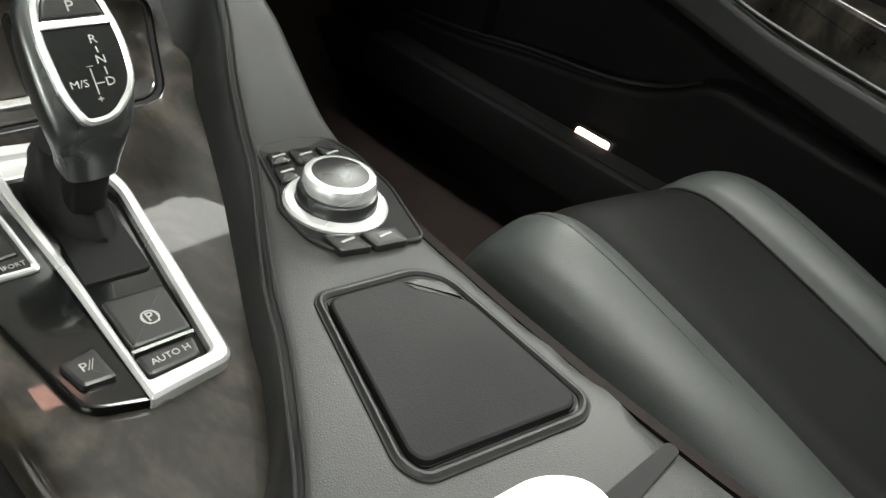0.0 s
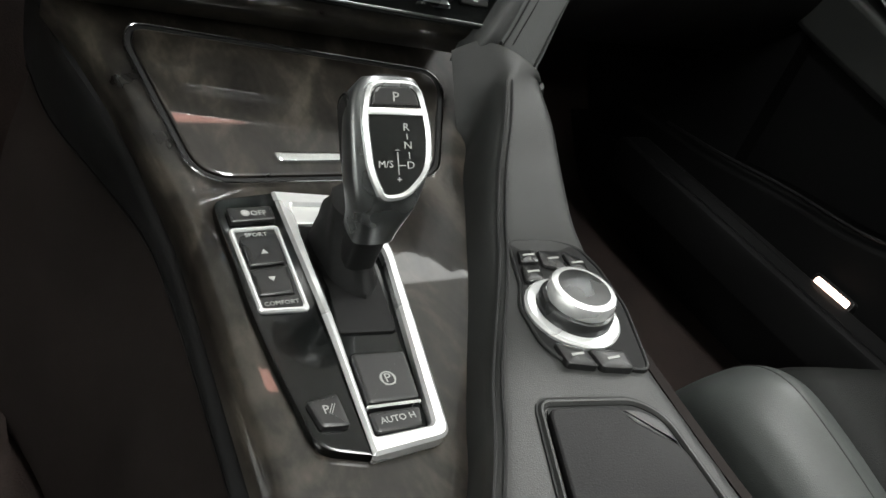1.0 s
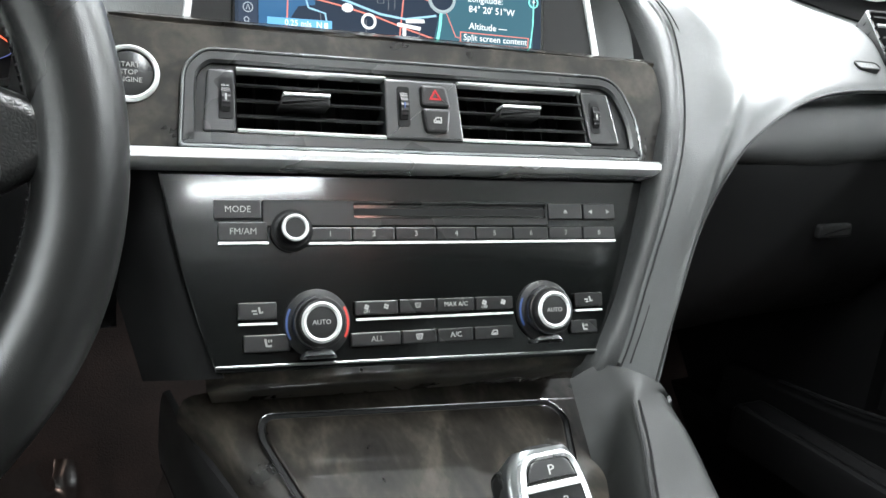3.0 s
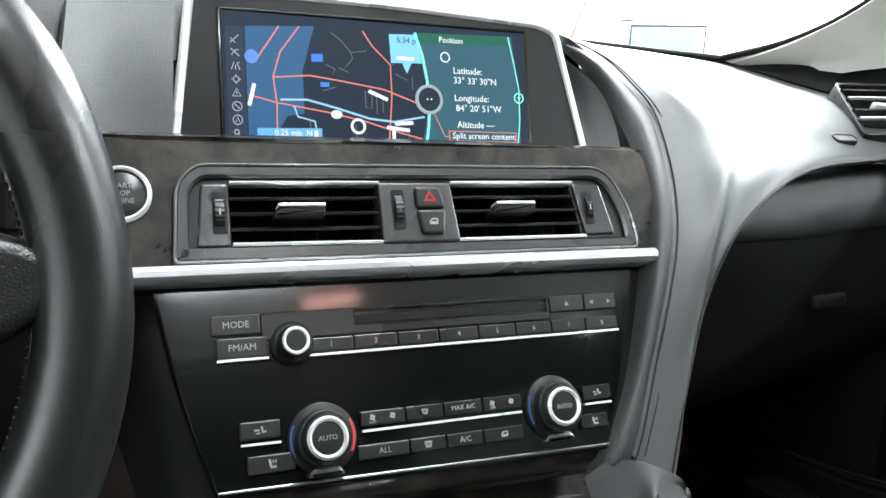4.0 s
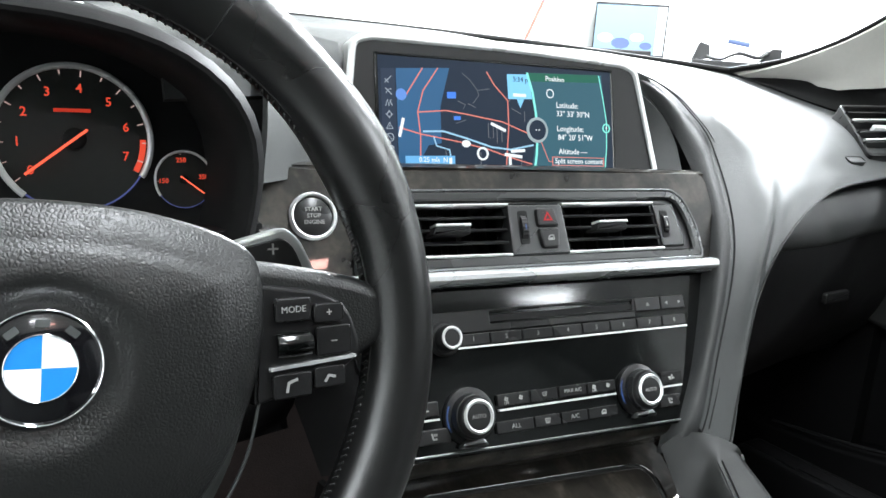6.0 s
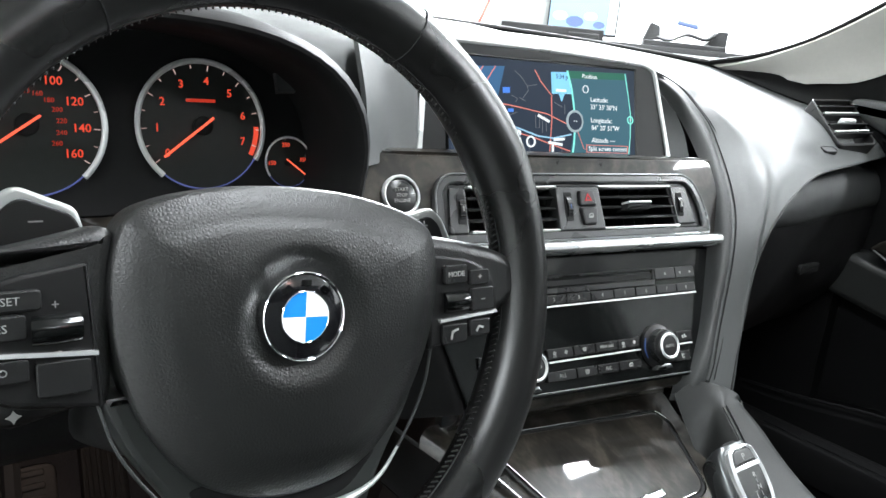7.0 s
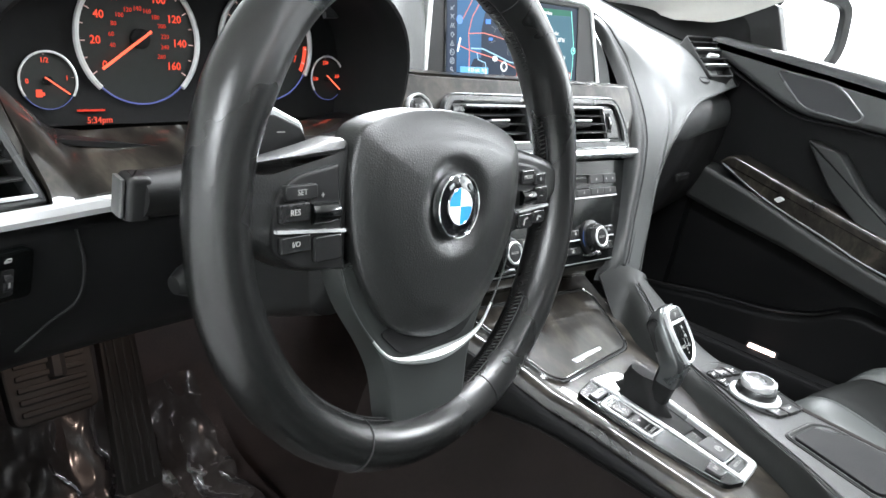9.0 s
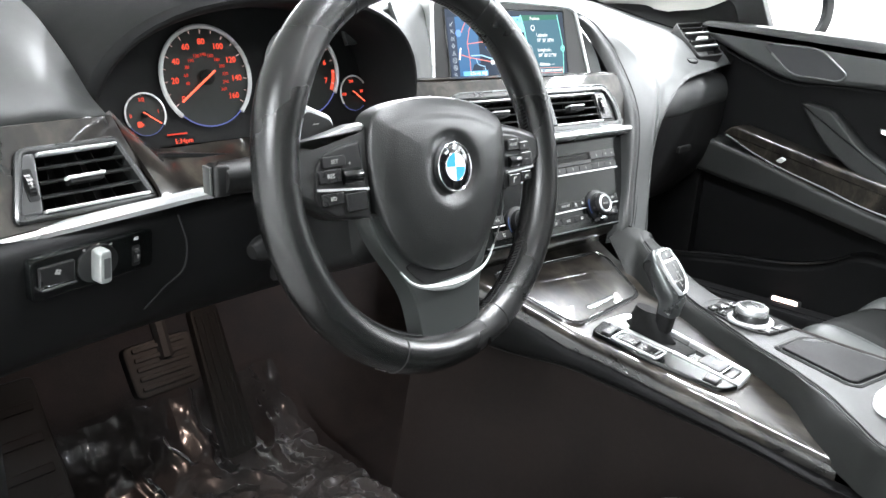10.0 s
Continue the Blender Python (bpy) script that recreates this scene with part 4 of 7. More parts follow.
def controller():
    m = pose(0.074, -0.349, 0.3525)
    c = thing("media_controller", m, "silver rotary media controller with shortcut buttons", "control knob")
    o = rounded([(-0.003, 0.071), (0.030, 0.068), (0.047, 0.060), (0.049, 0.038), (0.043, 0.0), (0.022, -0.050), (-0.028, -0.034), (-0.034, -0.018), (-0.030, 0.012), (-0.019, 0.028)], 0.006, 4)
    part("recess", prism(o, -0.004, 0.0012, 0.001), BLACK, c, "", m)
    part("recess_rim", band(grown(o, 0.002), o, -0.002, 0.0022, 0.0008), LEATHER_DARK, c, "", m)
    for pts in ([(-0.004, 0.060), (0.009, 0.058), (0.005, 0.046), (-0.009, 0.047)], [(-0.010, 0.045), (0.004, 0.044), (-0.002, 0.029), (-0.016, 0.030)],
                [(0.011, 0.058), (0.027, 0.054), (0.023, 0.035), (0.006, 0.043)], [(0.029, 0.054), (0.040, 0.046), (0.037, 0.030), (0.025, 0.035)],
                [(-0.029, -0.021), (-0.012, -0.030), (-0.012, -0.044), (-0.030, -0.038)], [(-0.010, -0.030), (0.013, -0.036), (0.010, -0.050), (-0.010, -0.045)]):
        b = part("shortcut_button", prism(rounded(pts, 0.0025), -0.001, 0.0042, 0.0015, crown=0.0008), BUTTON, c, "", m)
        x, y = sum(p[0] for p in pts) / 4, sum(p[1] for p in pts) / 4
        part("legend_bar", prism(box2(x - 0.0045, y - 0.0008, x + 0.0045, y + 0.0008), 0.004, 0.0052), WHITE_INK, b, "", m)
    part("base_ring", lathe([(0.0305, -0.001), (0.0305, 0.003), (0.029, 0.0045), (0.024, 0.005), (0.022, 0.003)], n=48), CHROME, c, "", m)
    part("collar", lathe([(0.0235, 0.003), (0.0235, 0.010), (0.0225, 0.0125), (0.020, 0.0135)], n=48), GRIP, c, "", m)
    k = part("knob", lathe([(0.0175, 0.010), (0.0175, 0.0115), (0.0205, 0.013), (0.0212, 0.0155), (0.0212, 0.0195), (0.0202, 0.0218), (0.018, 0.0228), (0.0165, 0.0228), (0.0165, 0.0220)], n=48), CHROME, c, "bright silver knob", m)
    part("knob_cap", lathe([(0.0164, 0.021), (0.0164, 0.0226), (0.010, 0.0232), (0.001, 0.0234)], n=40), GRIP, k, "grey cap", m)


controller()


def lid_box():
    m = Matrix(((0.848, 0.0453, 0, 0.0164), (0.0342, 0.9647, 0, -0.0095), (0, 0, 1, 0.3522), (0, 0, 0, 1)))
    t = thing("storage_lid", pose(0.04, -0.46, 0.352), "black storage lid set in the console leather", "lid")
    o = rounded([(0.017, -0.411), (0.086, -0.4255), (0.100, -0.441), (0.0945, -0.543), (0.082, -0.548), (-0.018, -0.522), (-0.0225, -0.510)], [0.008, 0.012, 0.012, 0.012, 0.008, 0.012, 0.008], 5)
    o = grown(o, 0.002)
    part("outer_groove", band(grown(o, 0.0014), grown(o, -0.0004), -0.004, 0.0008), BLACK, t, "", m)
    part("rim", band(o, grown(o, -0.0045), -0.004, 0.0024, 0.0016), LEATHER_DARK, t, "raised rim", m)
    part("groove", prism(grown(o, -0.006), -0.004, 0.0012), BLACK, t, "", m)
    i = grown(rounded([(0.0185, -0.4195), (0.066, -0.429), (0.069, -0.440), (0.0915, -0.463), (0.0865, -0.538), (0.0785, -0.5415), (-0.0135, -0.517), (-0.0165, -0.510)], [0.006, 0.004, 0.012, 0.006, 0.006, 0.006, 0.006, 0.006], 5), 0.0015)
    part("panel", prism(i, 0.0, 0.0046, 0.002), SOFT, t, "", m)
    f = rounded([(0.068, -0.430), (0.081, -0.433), (0.0925, -0.444), (0.0925, -0.461), (0.072, -0.440)], 0.003, 4)
    part("finger_tab", prism(f, 0.0, 0.0035, 0.0015), LEATHER_DARK, t, "", m)


lid_box()


def key_fob():
    m = pose(-0.030, -0.572, 0.3527, 0, 0, -8)
    k = thing("key_fob", m, "white and silver key fob lying on the console", "key fob")
    part("shell", prism(rounded([(-0.050, -0.028), (0.048, -0.030), (0.054, 0.020), (0.034, 0.034), (-0.026, 0.036), (-0.052, 0.018)], 0.02, 6), 0.0, 0.012, 0.005, crown=0.002), WHITE, k, "", m)
    part("button_pad", prism(box2(-0.030, -0.012, 0.020, 0.012, 0.006), 0.0130, 0.0152, 0.001), SILVER, k, "", m)


key_fob()

# ---- radio and climate panel ----
P0 = -0.006


def key(parent, u0, v0, u1, v1, words="", size=0.005, m=None, z=None, mat=None, name="button", r=0.0012, h=0.003):
    """A push button with its print; plain bars or marks come separately."""
    m, z = m or PNL, P0 if z is None else z
    b = part(name, prism(box2(u0, v0, u1, v1, r), z - 0.002, z + h, 0.0009), mat or BUTTON, parent, "", m, smooth=False)
    if words:
        lettering("legend", words, size, m, WHITE_INK, b, (u0 + u1) / 2, (v0 + v1) / 2, z + h + 0.0001)
    return b


def mark(parent, u, v, z, s, kind, m=None):
    """Small pictograms: seat, airflow, screen, fan."""
    m = m or PNL
    bm = bmesh.new()
    if kind == "seat":
        ribbon([(u - s * 0.3, v + s * 0.6), (u - s * 0.1, v - s * 0.4), (u + s * 0.6, v - s * 0.4)], s * 0.35, z, bm)
        ribbon([(u + s * 0.2, v + s * 0.1), (u + s * 0.2, v + s * 0.5)], s * 0.18, z, bm)
        ribbon([(u + s * 0.55, v + s * 0.1), (u + s * 0.55, v + s * 0.5)], s * 0.18, z, bm)
    elif kind == "air":
        ribbon([(u - s * 0.8, v), (u - s * 0.1, v)], s * 0.25, z, bm)
        ribbon([(u - s * 0.6, v - s * 0.4), (u, v - s * 0.4)], s * 0.2, z, bm)
        ribbon([(u + s * 0.2, v + s * 0.5), (u + s * 0.35, v - s * 0.3), (u + s * 0.8, v - s * 0.2)], s * 0.3, z, bm)
    elif kind == "screen":
        o = rounded([(u - s * 0.7, v + s * 0.5), (u + s * 0.7, v + s * 0.5), (u + s * 0.45, v - s * 0.5), (u - s * 0.45, v - s * 0.5)], s * 0.1, 2)
        band(o, grown(o, -s * 0.16), z - 0.0003, z, bm=bm)
        for k in (-0.25, 0.0, 0.25):
            ribbon([(u + s * k, v - s * 0.3), (u + s * k, v + s * 0.3)], s * 0.1, z, bm)
    elif kind == "fan":
        for a in range(4):
            t = a * math.pi / 2 + 0.4
            c = circle(u + s * 0.35 * math.cos(t), v + s * 0.35 * math.sin(t), s * 0.26, 10)
            prism(c, z - 0.0003, z, bm=bm)
    elif kind == "eject":
        prism([(u - s * 0.5, v - s * 0.1), (u + s * 0.5, v - s * 0.1), (u, v + s * 0.5)], z - 0.0003, z, bm=bm)
        prism([(u - s * 0.5, v - s * 0.4), (u + s * 0.5, v - s * 0.4), (u + s * 0.5, v - s * 0.2), (u - s * 0.5, v - s * 0.2)], z - 0.0003, z, bm=bm)
    elif kind in ("prev", "next"):
        d = -1 if kind == "prev" else 1
        prism([(u + d * s * 0.5, v), (u - d * s * 0.3, v + s * 0.45), (u - d * s * 0.3, v - s * 0.45)], z - 0.0003, z, bm=bm)
    elif kind == "car":
        o = rounded([(u - s * 0.6, v - s * 0.4), (u + s * 0.6, v - s * 0.4), (u + s * 0.6, v + s * 0.45), (u - s * 0.2, v + s * 0.45), (u - s * 0.6, v)], s * 0.12, 2)
        band(o, grown(o, -s * 0.18), z - 0.0003, z, bm=bm)
        prism(box2(u - s * 0.3, v - s * 0.3, u + s * 0.35, v - s * 0.02), z - 0.0003, z, bm=bm)
    part("pictogram", bm, WHITE_INK, parent, "", m, smooth=False)


def radio():
    r = thing("radio_climate_panel", RAD, "gloss black radio and climate panel with rows of keys", "control panel")
    o = rounded([(-0.171, 0.0), (0.1295, -0.004), (0.145, 0.03), (0.165, 0.085), (0.178, 0.1335), (-0.2055, 0.1335), (-0.195, 0.08), (-0.184, 0.04)], [0.003, 0.003, 0.02, 0.02, 0.001, 0.001, 0.02, 0.02], 4)
    part("panel", prism(o, -0.03, P0, 0.0015), GLOSS, r, "gloss black panel", RAD)
    part("lower_edge", tube([(-0.171, 0.004, P0 + 0.0005), (0.0, 0.0015, P0 + 0.0005), (0.1295, -0.0005, P0 + 0.0005)], 0.0011, 6), GUNMETAL, r, "", RAD)
    z = P0 + 0.0032
    key(r, -0.170, 0.1015, -0.1385, 0.1145, "MODE", 0.0062, m=RAD)
    key(r, -0.1675, 0.0865, -0.1345, 0.0995, "FM/AM", 0.0062, m=RAD)
    part("chrome_line", prism([(-0.1675, 0.0845), (-0.134, 0.0845), (-0.134, 0.0862), (-0.1675, 0.0862)], P0, P0 + 0.0030), SILVER, r, "", RAD)
    part("chrome_line", prism([(-0.108, 0.0838), (0.143, 0.0838), (0.143, 0.0855), (-0.108, 0.0855)], P0, P0 + 0.0030), SILVER, r, "", RAD)
    part("slot_surround", band(box2(-0.138, 0.0965, 0.083, 0.1148, 0.002), box2(-0.073, 0.1025, 0.0815, 0.1125, 0.0015), P0 - 0.001, P0 + 0.0026, 0.0008), BUTTON, r, "", RAD)
    part("disc_slot", prism(box2(-0.073, 0.1045, 0.082, 0.1095, 0.001), P0, P0 + 0.0006), BLACK, r, "", RAD)
    xs = [-0.107, -0.075, -0.043, -0.011, 0.0205, 0.0515, 0.0825, 0.1130, 0.1430]
    for i in range(8):
        key(r, xs[i] + 0.0004, 0.0862, xs[i + 1] - 0.0004, 0.0958, str(i + 1), 0.0055, m=RAD)
    b = key(r, 0.0835, 0.1015, 0.1138, 0.1140, m=RAD)
    mark(b, 0.0985, 0.1075, z, 0.0035, "eject", RAD)
    b = key(r, 0.1148, 0.1015, 0.1440, 0.1140, m=RAD)
    mark(b, 0.1215, 0.1075, z, 0.004, "prev", RAD)
    mark(b, 0.1370, 0.1075, z, 0.004, "next", RAD)
    k = part("volume_knob", lathe([(0.0145, P0), (0.0145, P0 + 0.004), (0.0125, P0 + 0.006), (0.0105, P0 + 0.0062), (0.0105, P0 + 0.016), (0.0095, P0 + 0.0175)], -0.118, 0.0935, 40), PLASTIC, r, "", RAD)
    part("knob_ring", band(circle(-0.118, 0.0935, 0.0092, 40), circle(-0.118, 0.0935, 0.0068, 40), P0 + 0.0165, P0 + 0.0185, 0.0008), SILVER, k, "bright chrome ring", RAD)
    # climate rows
    key(r, -0.156, 0.034, -0.130, 0.0455, m=RAD)
    mark(r, -0.143, 0.0398, z, 0.0048, "air", RAD)
    part("chrome_line", prism([(-0.1555, 0.0305), (-0.130, 0.0302), (-0.130, 0.0318), (-0.1555, 0.0321)], P0, P0 + 0.0030), SILVER, r, "", RAD)
    key(r, -0.1525, 0.0125, -0.1215, 0.0240, m=RAD)
    mark(r, -0.137, 0.0182, z, 0.0048, "seat", RAD)
    for u0, u1 in ((-0.0755, -0.0435), (-0.0425, -0.0145), (-0.0135, 0.0160), (0.0170, 0.0480)):
        key(r, u0, 0.0342, u1, 0.0440, m=RAD)
    for u, kd in ((-0.067, "fan"), (-0.0525, "fan"), (-0.0285, "screen"), (0.024, "fan"), (0.0395, "fan")):
        mark(r, u, 0.0395, z, 0.0036, kd, RAD)
    lettering("legend", "MAX A/C", 0.0046, RAD, WHITE_INK, r, 0.0012, 0.0392, z)
    lettering("legend", "OFF", 0.003, RAD, WHITE_INK, r, -0.067, 0.0362, z)
    lettering("legend", "OFF", 0.003, RAD, WHITE_INK, r, 0.024, 0.0362, z)
    part("chrome_line", prism([(-0.0745, 0.0303), (0.0475, 0.0303), (0.0475, 0.0320), (-0.0745, 0.0320)], P0, P0 + 0.0030), SILVER, r, "", RAD)
    for u0, u1 in ((-0.079, -0.0425), (-0.0415, -0.0150), (-0.0140, 0.0140), (0.0150, 0.0470)):
        key(r, u0, 0.0125, u1, 0.0222, m=RAD)
    lettering("legend", "ALL", 0.0056, RAD, WHITE_INK, r, -0.060, 0.0172, z)
    mark(r, -0.0285, 0.0173, z, 0.0042, "screen", RAD)
    lettering("legend", "A/C", 0.0055, RAD, WHITE_INK, r, 0.0, 0.0173, z)
    mark(r, 0.031, 0.0173, z, 0.0045, "car", RAD)
    key(r, 0.101, 0.0335, 0.1265, 0.0443, m=RAD)
    mark(r, 0.1135, 0.039, z, 0.0045, "air", RAD)
    part("chrome_line", prism([(0.1015, 0.0300), (0.1255, 0.0300), (0.1255, 0.0316), (0.1015, 0.0316)], P0, P0 + 0.0030), SILVER, r, "", RAD)
    key(r, 0.096, 0.0130, 0.120, 0.0235, m=RAD)
    mark(r, 0.108, 0.018, z, 0.0045, "seat", RAD)
    for u, v in ((-0.1025, 0.030), (0.0745, 0.0315)):
        k = part("temperature_dial", lathe([(0.0235, P0), (0.0232, P0 + 0.003), (0.0195, P0 + 0.0045), (0.0180, P0 + 0.0047), (0.0165, P0 + 0.016), (0.0150, P0 + 0.0178), (0.0130, P0 + 0.0182)], u, v, 48), PLASTIC, r, "", RAD)
        part("grip_ring", lathe([(0.0184, P0 + 0.006), (0.0179, P0 + 0.0135), (0.0160, P0 + 0.0138), (0.0160, P0 + 0.0058)], u, v, 48, cap=False), GRIP, k, "", RAD)
        part("dial_ring", band(circle(u, v, 0.0138, 44), circle(u, v, 0.0106, 44), P0 + 0.0168, P0 + 0.0200, 0.0015), SILVER, k, "bright chrome ring", RAD)
        lettering("legend", "AUTO", 0.0046, RAD, WHITE_INK, k, u, v, P0 + 0.0185)
        for s, mt in ((1, RED_INK), (-1, BLUE_INK)):
            arc = [(u + s * 0.0214 * math.cos(a), v + 0.0214 * math.sin(a)) for a in [-0.5 + 1.0 * i / 10 for i in range(11)]]
            part("warm_arc" if s > 0 else "cool_arc", ribbon(arc, 0.0016, P0 + 0.0040), mt, k, "", RAD)
        part("dial_foot", prism(rounded([(u - 0.013, v - 0.024), (u + 0.013, v - 0.024), (u + 0.009, v - 0.018), (u - 0.009, v - 0.018)], 0.002), P0, P0 + 0.0075, 0.002), GUNMETAL, k, "", RAD)


RED_INK = material("red_print_ink", (0.5, 0.03, 0.02), 0.4)
BLUE_INK = material("blue_print_ink", (0.02, 0.05, 0.16), 0.5)
radio()

# ---- air vents ----


def louvres(parent, m, pts, n, z, mat=PLASTIC, verticals=6):
    """Blades across an opening given by its four corners (left bottom, right bottom, right top, left top)."""
    lb, rb, rt, lt = [Vector(p) for p in pts]
    for i in range(1, n + 1):
        t = i / (n + 1)
        a, b = lb.lerp(lt, t), rb.lerp(rt, t)
        bm = bmesh.new()
        prof = [(-0.0011, 0.0), (0.0, 0.0012), (0.0014, 0.0), (0.0045, -0.013), (0.0035, -0.0135)]
        rings(bm, [[Vector((p.x, p.y + dv, z + dn)) for dv, dn in prof] for p in (a, b)], cap0=True, cap1=True)
        part("louvre", bm, mat, parent, "", m)
    for i in range(1, verticals + 1):
        t = i / (verticals + 1)
        a, b = lb.lerp(rb, t), lt.lerp(rt, t)
        bm = bmesh.new()
        rings(bm, [[Vector((p.x + du, p.y, z + dn)) for du, dn in ((-0.0005, -0.016), (0.0005, -0.016), (0.0005, -0.032), (-0.0005, -0.032))] for p in (a, b)], cap0=True, cap1=True)
        part("guide_vane", bm, BLACK, parent, "", m)


def wheel_key(parent, m, u, v, z, h=0.027, w=0.008, blue=False):
    """A thumbwheel standing in a slot."""
    part("wheel_slot", prism(box2(u - w / 2 - 0.001, v - h / 2 - 0.001, u + w / 2 + 0.001, v + h / 2 + 0.001, 0.002), z, z + 0.0006), BLACK, parent, "", m)
    bm = bmesh.new()
    loops = []
    for i in range(25):
        a = math.pi * i / 24
        r = h / 2 * (1 - 0.03 * (i % 2))
        loops.append([Vector((u + s * w * 0.38, v - r * math.cos(a), z - h * 0.22 + r * math.sin(a) * 0.75)) for s in (-1, 1)])
    vs = [[bm.verts.new(p) for p in lp] for lp in loops]
    for a, b in zip(vs, vs[1:]):
        bm.faces.new((a[0], a[1], b[1], b[0]))
    for s in (0, 1):
        bm.faces.new([v_[s] for v_ in vs])
    k = part("thumbwheel", bm, BUTTON, parent, "", m, smooth=False)
    part("wheel_mark", prism(box2(u - 0.0006, v - 0.0022, u + 0.0006, v + 0.0022), z + h * 0.145, z + h * 0.158), BLUE_INK if blue else WHITE_INK, k, "", m)


def centre_vent():
    t = thing("centre_air_vents", VNT, "pair of black air vents with chrome-tipped louvres", "air vent")
    o = rounded([(-0.196, 0.147), (0.166, 0.147), (0.163, 0.18), (0.145, 0.213), (-0.18, 0.213), (-0.193, 0.2)], [0.004, 0.006, 0.02, 0.022, 0.012, 0.012], 6)
    part("outer_frame", band(o, grown(o, -0.009), -0.012, 0.0085, 0.0019), GRAPHITE, t, "satin graphite frame", VNT)
    part("frame_edge", band(grown(o, 0.0008), grown(o, -0.0012), -0.01, 0.0095, 0.0008), GUNMETAL, t, "", VNT)
    i1 = grown(o, -0.0085)
    part("inner_frame", band(i1, rounded([(-0.158, 0.156), (0.117, 0.156), (0.114, 0.18), (0.111, 0.2005), (-0.158, 0.2005), (-0.158, 0.19)], [0.001] * 6, 6), -0.03, 0.004, 0.001), PLASTIC, t, "", VNT)
    part("duct", prism(box2(-0.165, 0.150, 0.125, 0.207), -0.042, -0.038), BLACK, t, "", VNT)
    for a, b, c, d in (((-0.158, 0.158), (-0.049, 0.157), (-0.052, 0.200), (-0.158, 0.200)), ((0.006, 0.157), (0.117, 0.157), (0.111, 0.200), (0.005, 0.200))):
        louvres(t, VNT, (a, b, c, d), 3, 0.006)
        for p, q, dv in ((d, c, 0.0), (a, b, 0.0)):
            bm = bmesh.new()
            rings(bm, [[Vector((e[0], e[1] + k, 0.004 + n)) for k, n in ((-0.0012, -0.004), (-0.0012, 0.005), (0.0, 0.0062), (0.0012, 0.005), (0.0012, -0.004))] for e in (p, q)], cap0=True, cap1=True)
            part("chrome_blade", bm, SILVER, t, "", VNT)
    part("centre_plate", prism(rounded([(-0.0535, 0.1555), (0.0075, 0.1555), (0.0035, 0.1995), (-0.0535, 0.1995)], 0.002), -0.03, 0.0105, 0.0015), GRAPHITE, t, "", VNT)
    h = part("hazard_switch", prism(rounded([(-0.0265, 0.1795), (-0.003, 0.1795), (-0.0065, 0.1955), (-0.0265, 0.1955)], 0.0035, 4), 0.008, 0.0140, 0.002), BUTTON, t, "", VNT)
    tri = [(-0.0205, 0.1845), (-0.0105, 0.1845), (-0.0155, 0.1925)]
    part("warning_triangle", band(tri, grown(tri, -0.0013), 0.0139, 0.0144), RED_MARK, h, "", VNT, smooth=False)
    h = part("lock_switch", prism(rounded([(-0.0235, 0.1605), (-0.0060, 0.1605), (-0.0032, 0.1785), (-0.0262, 0.1785)], 0.0035, 4), 0.008, 0.0140, 0.002), BUTTON, t, "", VNT)
    mark(h, -0.0145, 0.1695, 0.0143, 0.0055, "car", VNT)
    wheel_key(t, VNT, -0.0395, 0.1795, 0.0105, 0.027, 0.0075, True)
    part("end_plate", prism(rounded([(-0.181, 0.157), (-0.159, 0.157), (-0.159, 0.2), (-0.177, 0.2)], 0.003), -0.02, 0.0065, 0.0015), GRAPHITE, t, "", VNT)
    part("end_plate", prism(rounded([(0.1185, 0.1585), (0.147, 0.1585), (0.138, 0.2), (0.1125, 0.2)], 0.003), -0.02, 0.0065, 0.0015), GRAPHITE, t, "", VNT)
    wheel_key(t, VNT, -0.1655, 0.180, 0.0065, 0.026, 0.0075)
    wheel_key(t, VNT, 0.1245, 0.180, 0.0065, 0.024, 0.0068)
    for u in (-0.1115, 0.054):
        k = part("vane_tab", prism(rounded([(u - 0.020, 0.174), (u + 0.0165, 0.1745), (u + 0.0165, 0.1815), (u - 0.0165, 0.1815)], 0.002), 0.0, 0.0165, 0.002), BLACK, t, "", VNT)
        part("tab_edge", prism(box2(u - 0.0165, 0.1808, u + 0.0165, 0.1832, 0.0008), 0.006, 0.0178, 0.0008), SILVER, k, "bright chrome edge", VNT)


RED_MARK = glow("red_triangle", (0.8, 0.05, 0.06), 0.5)
centre_vent()


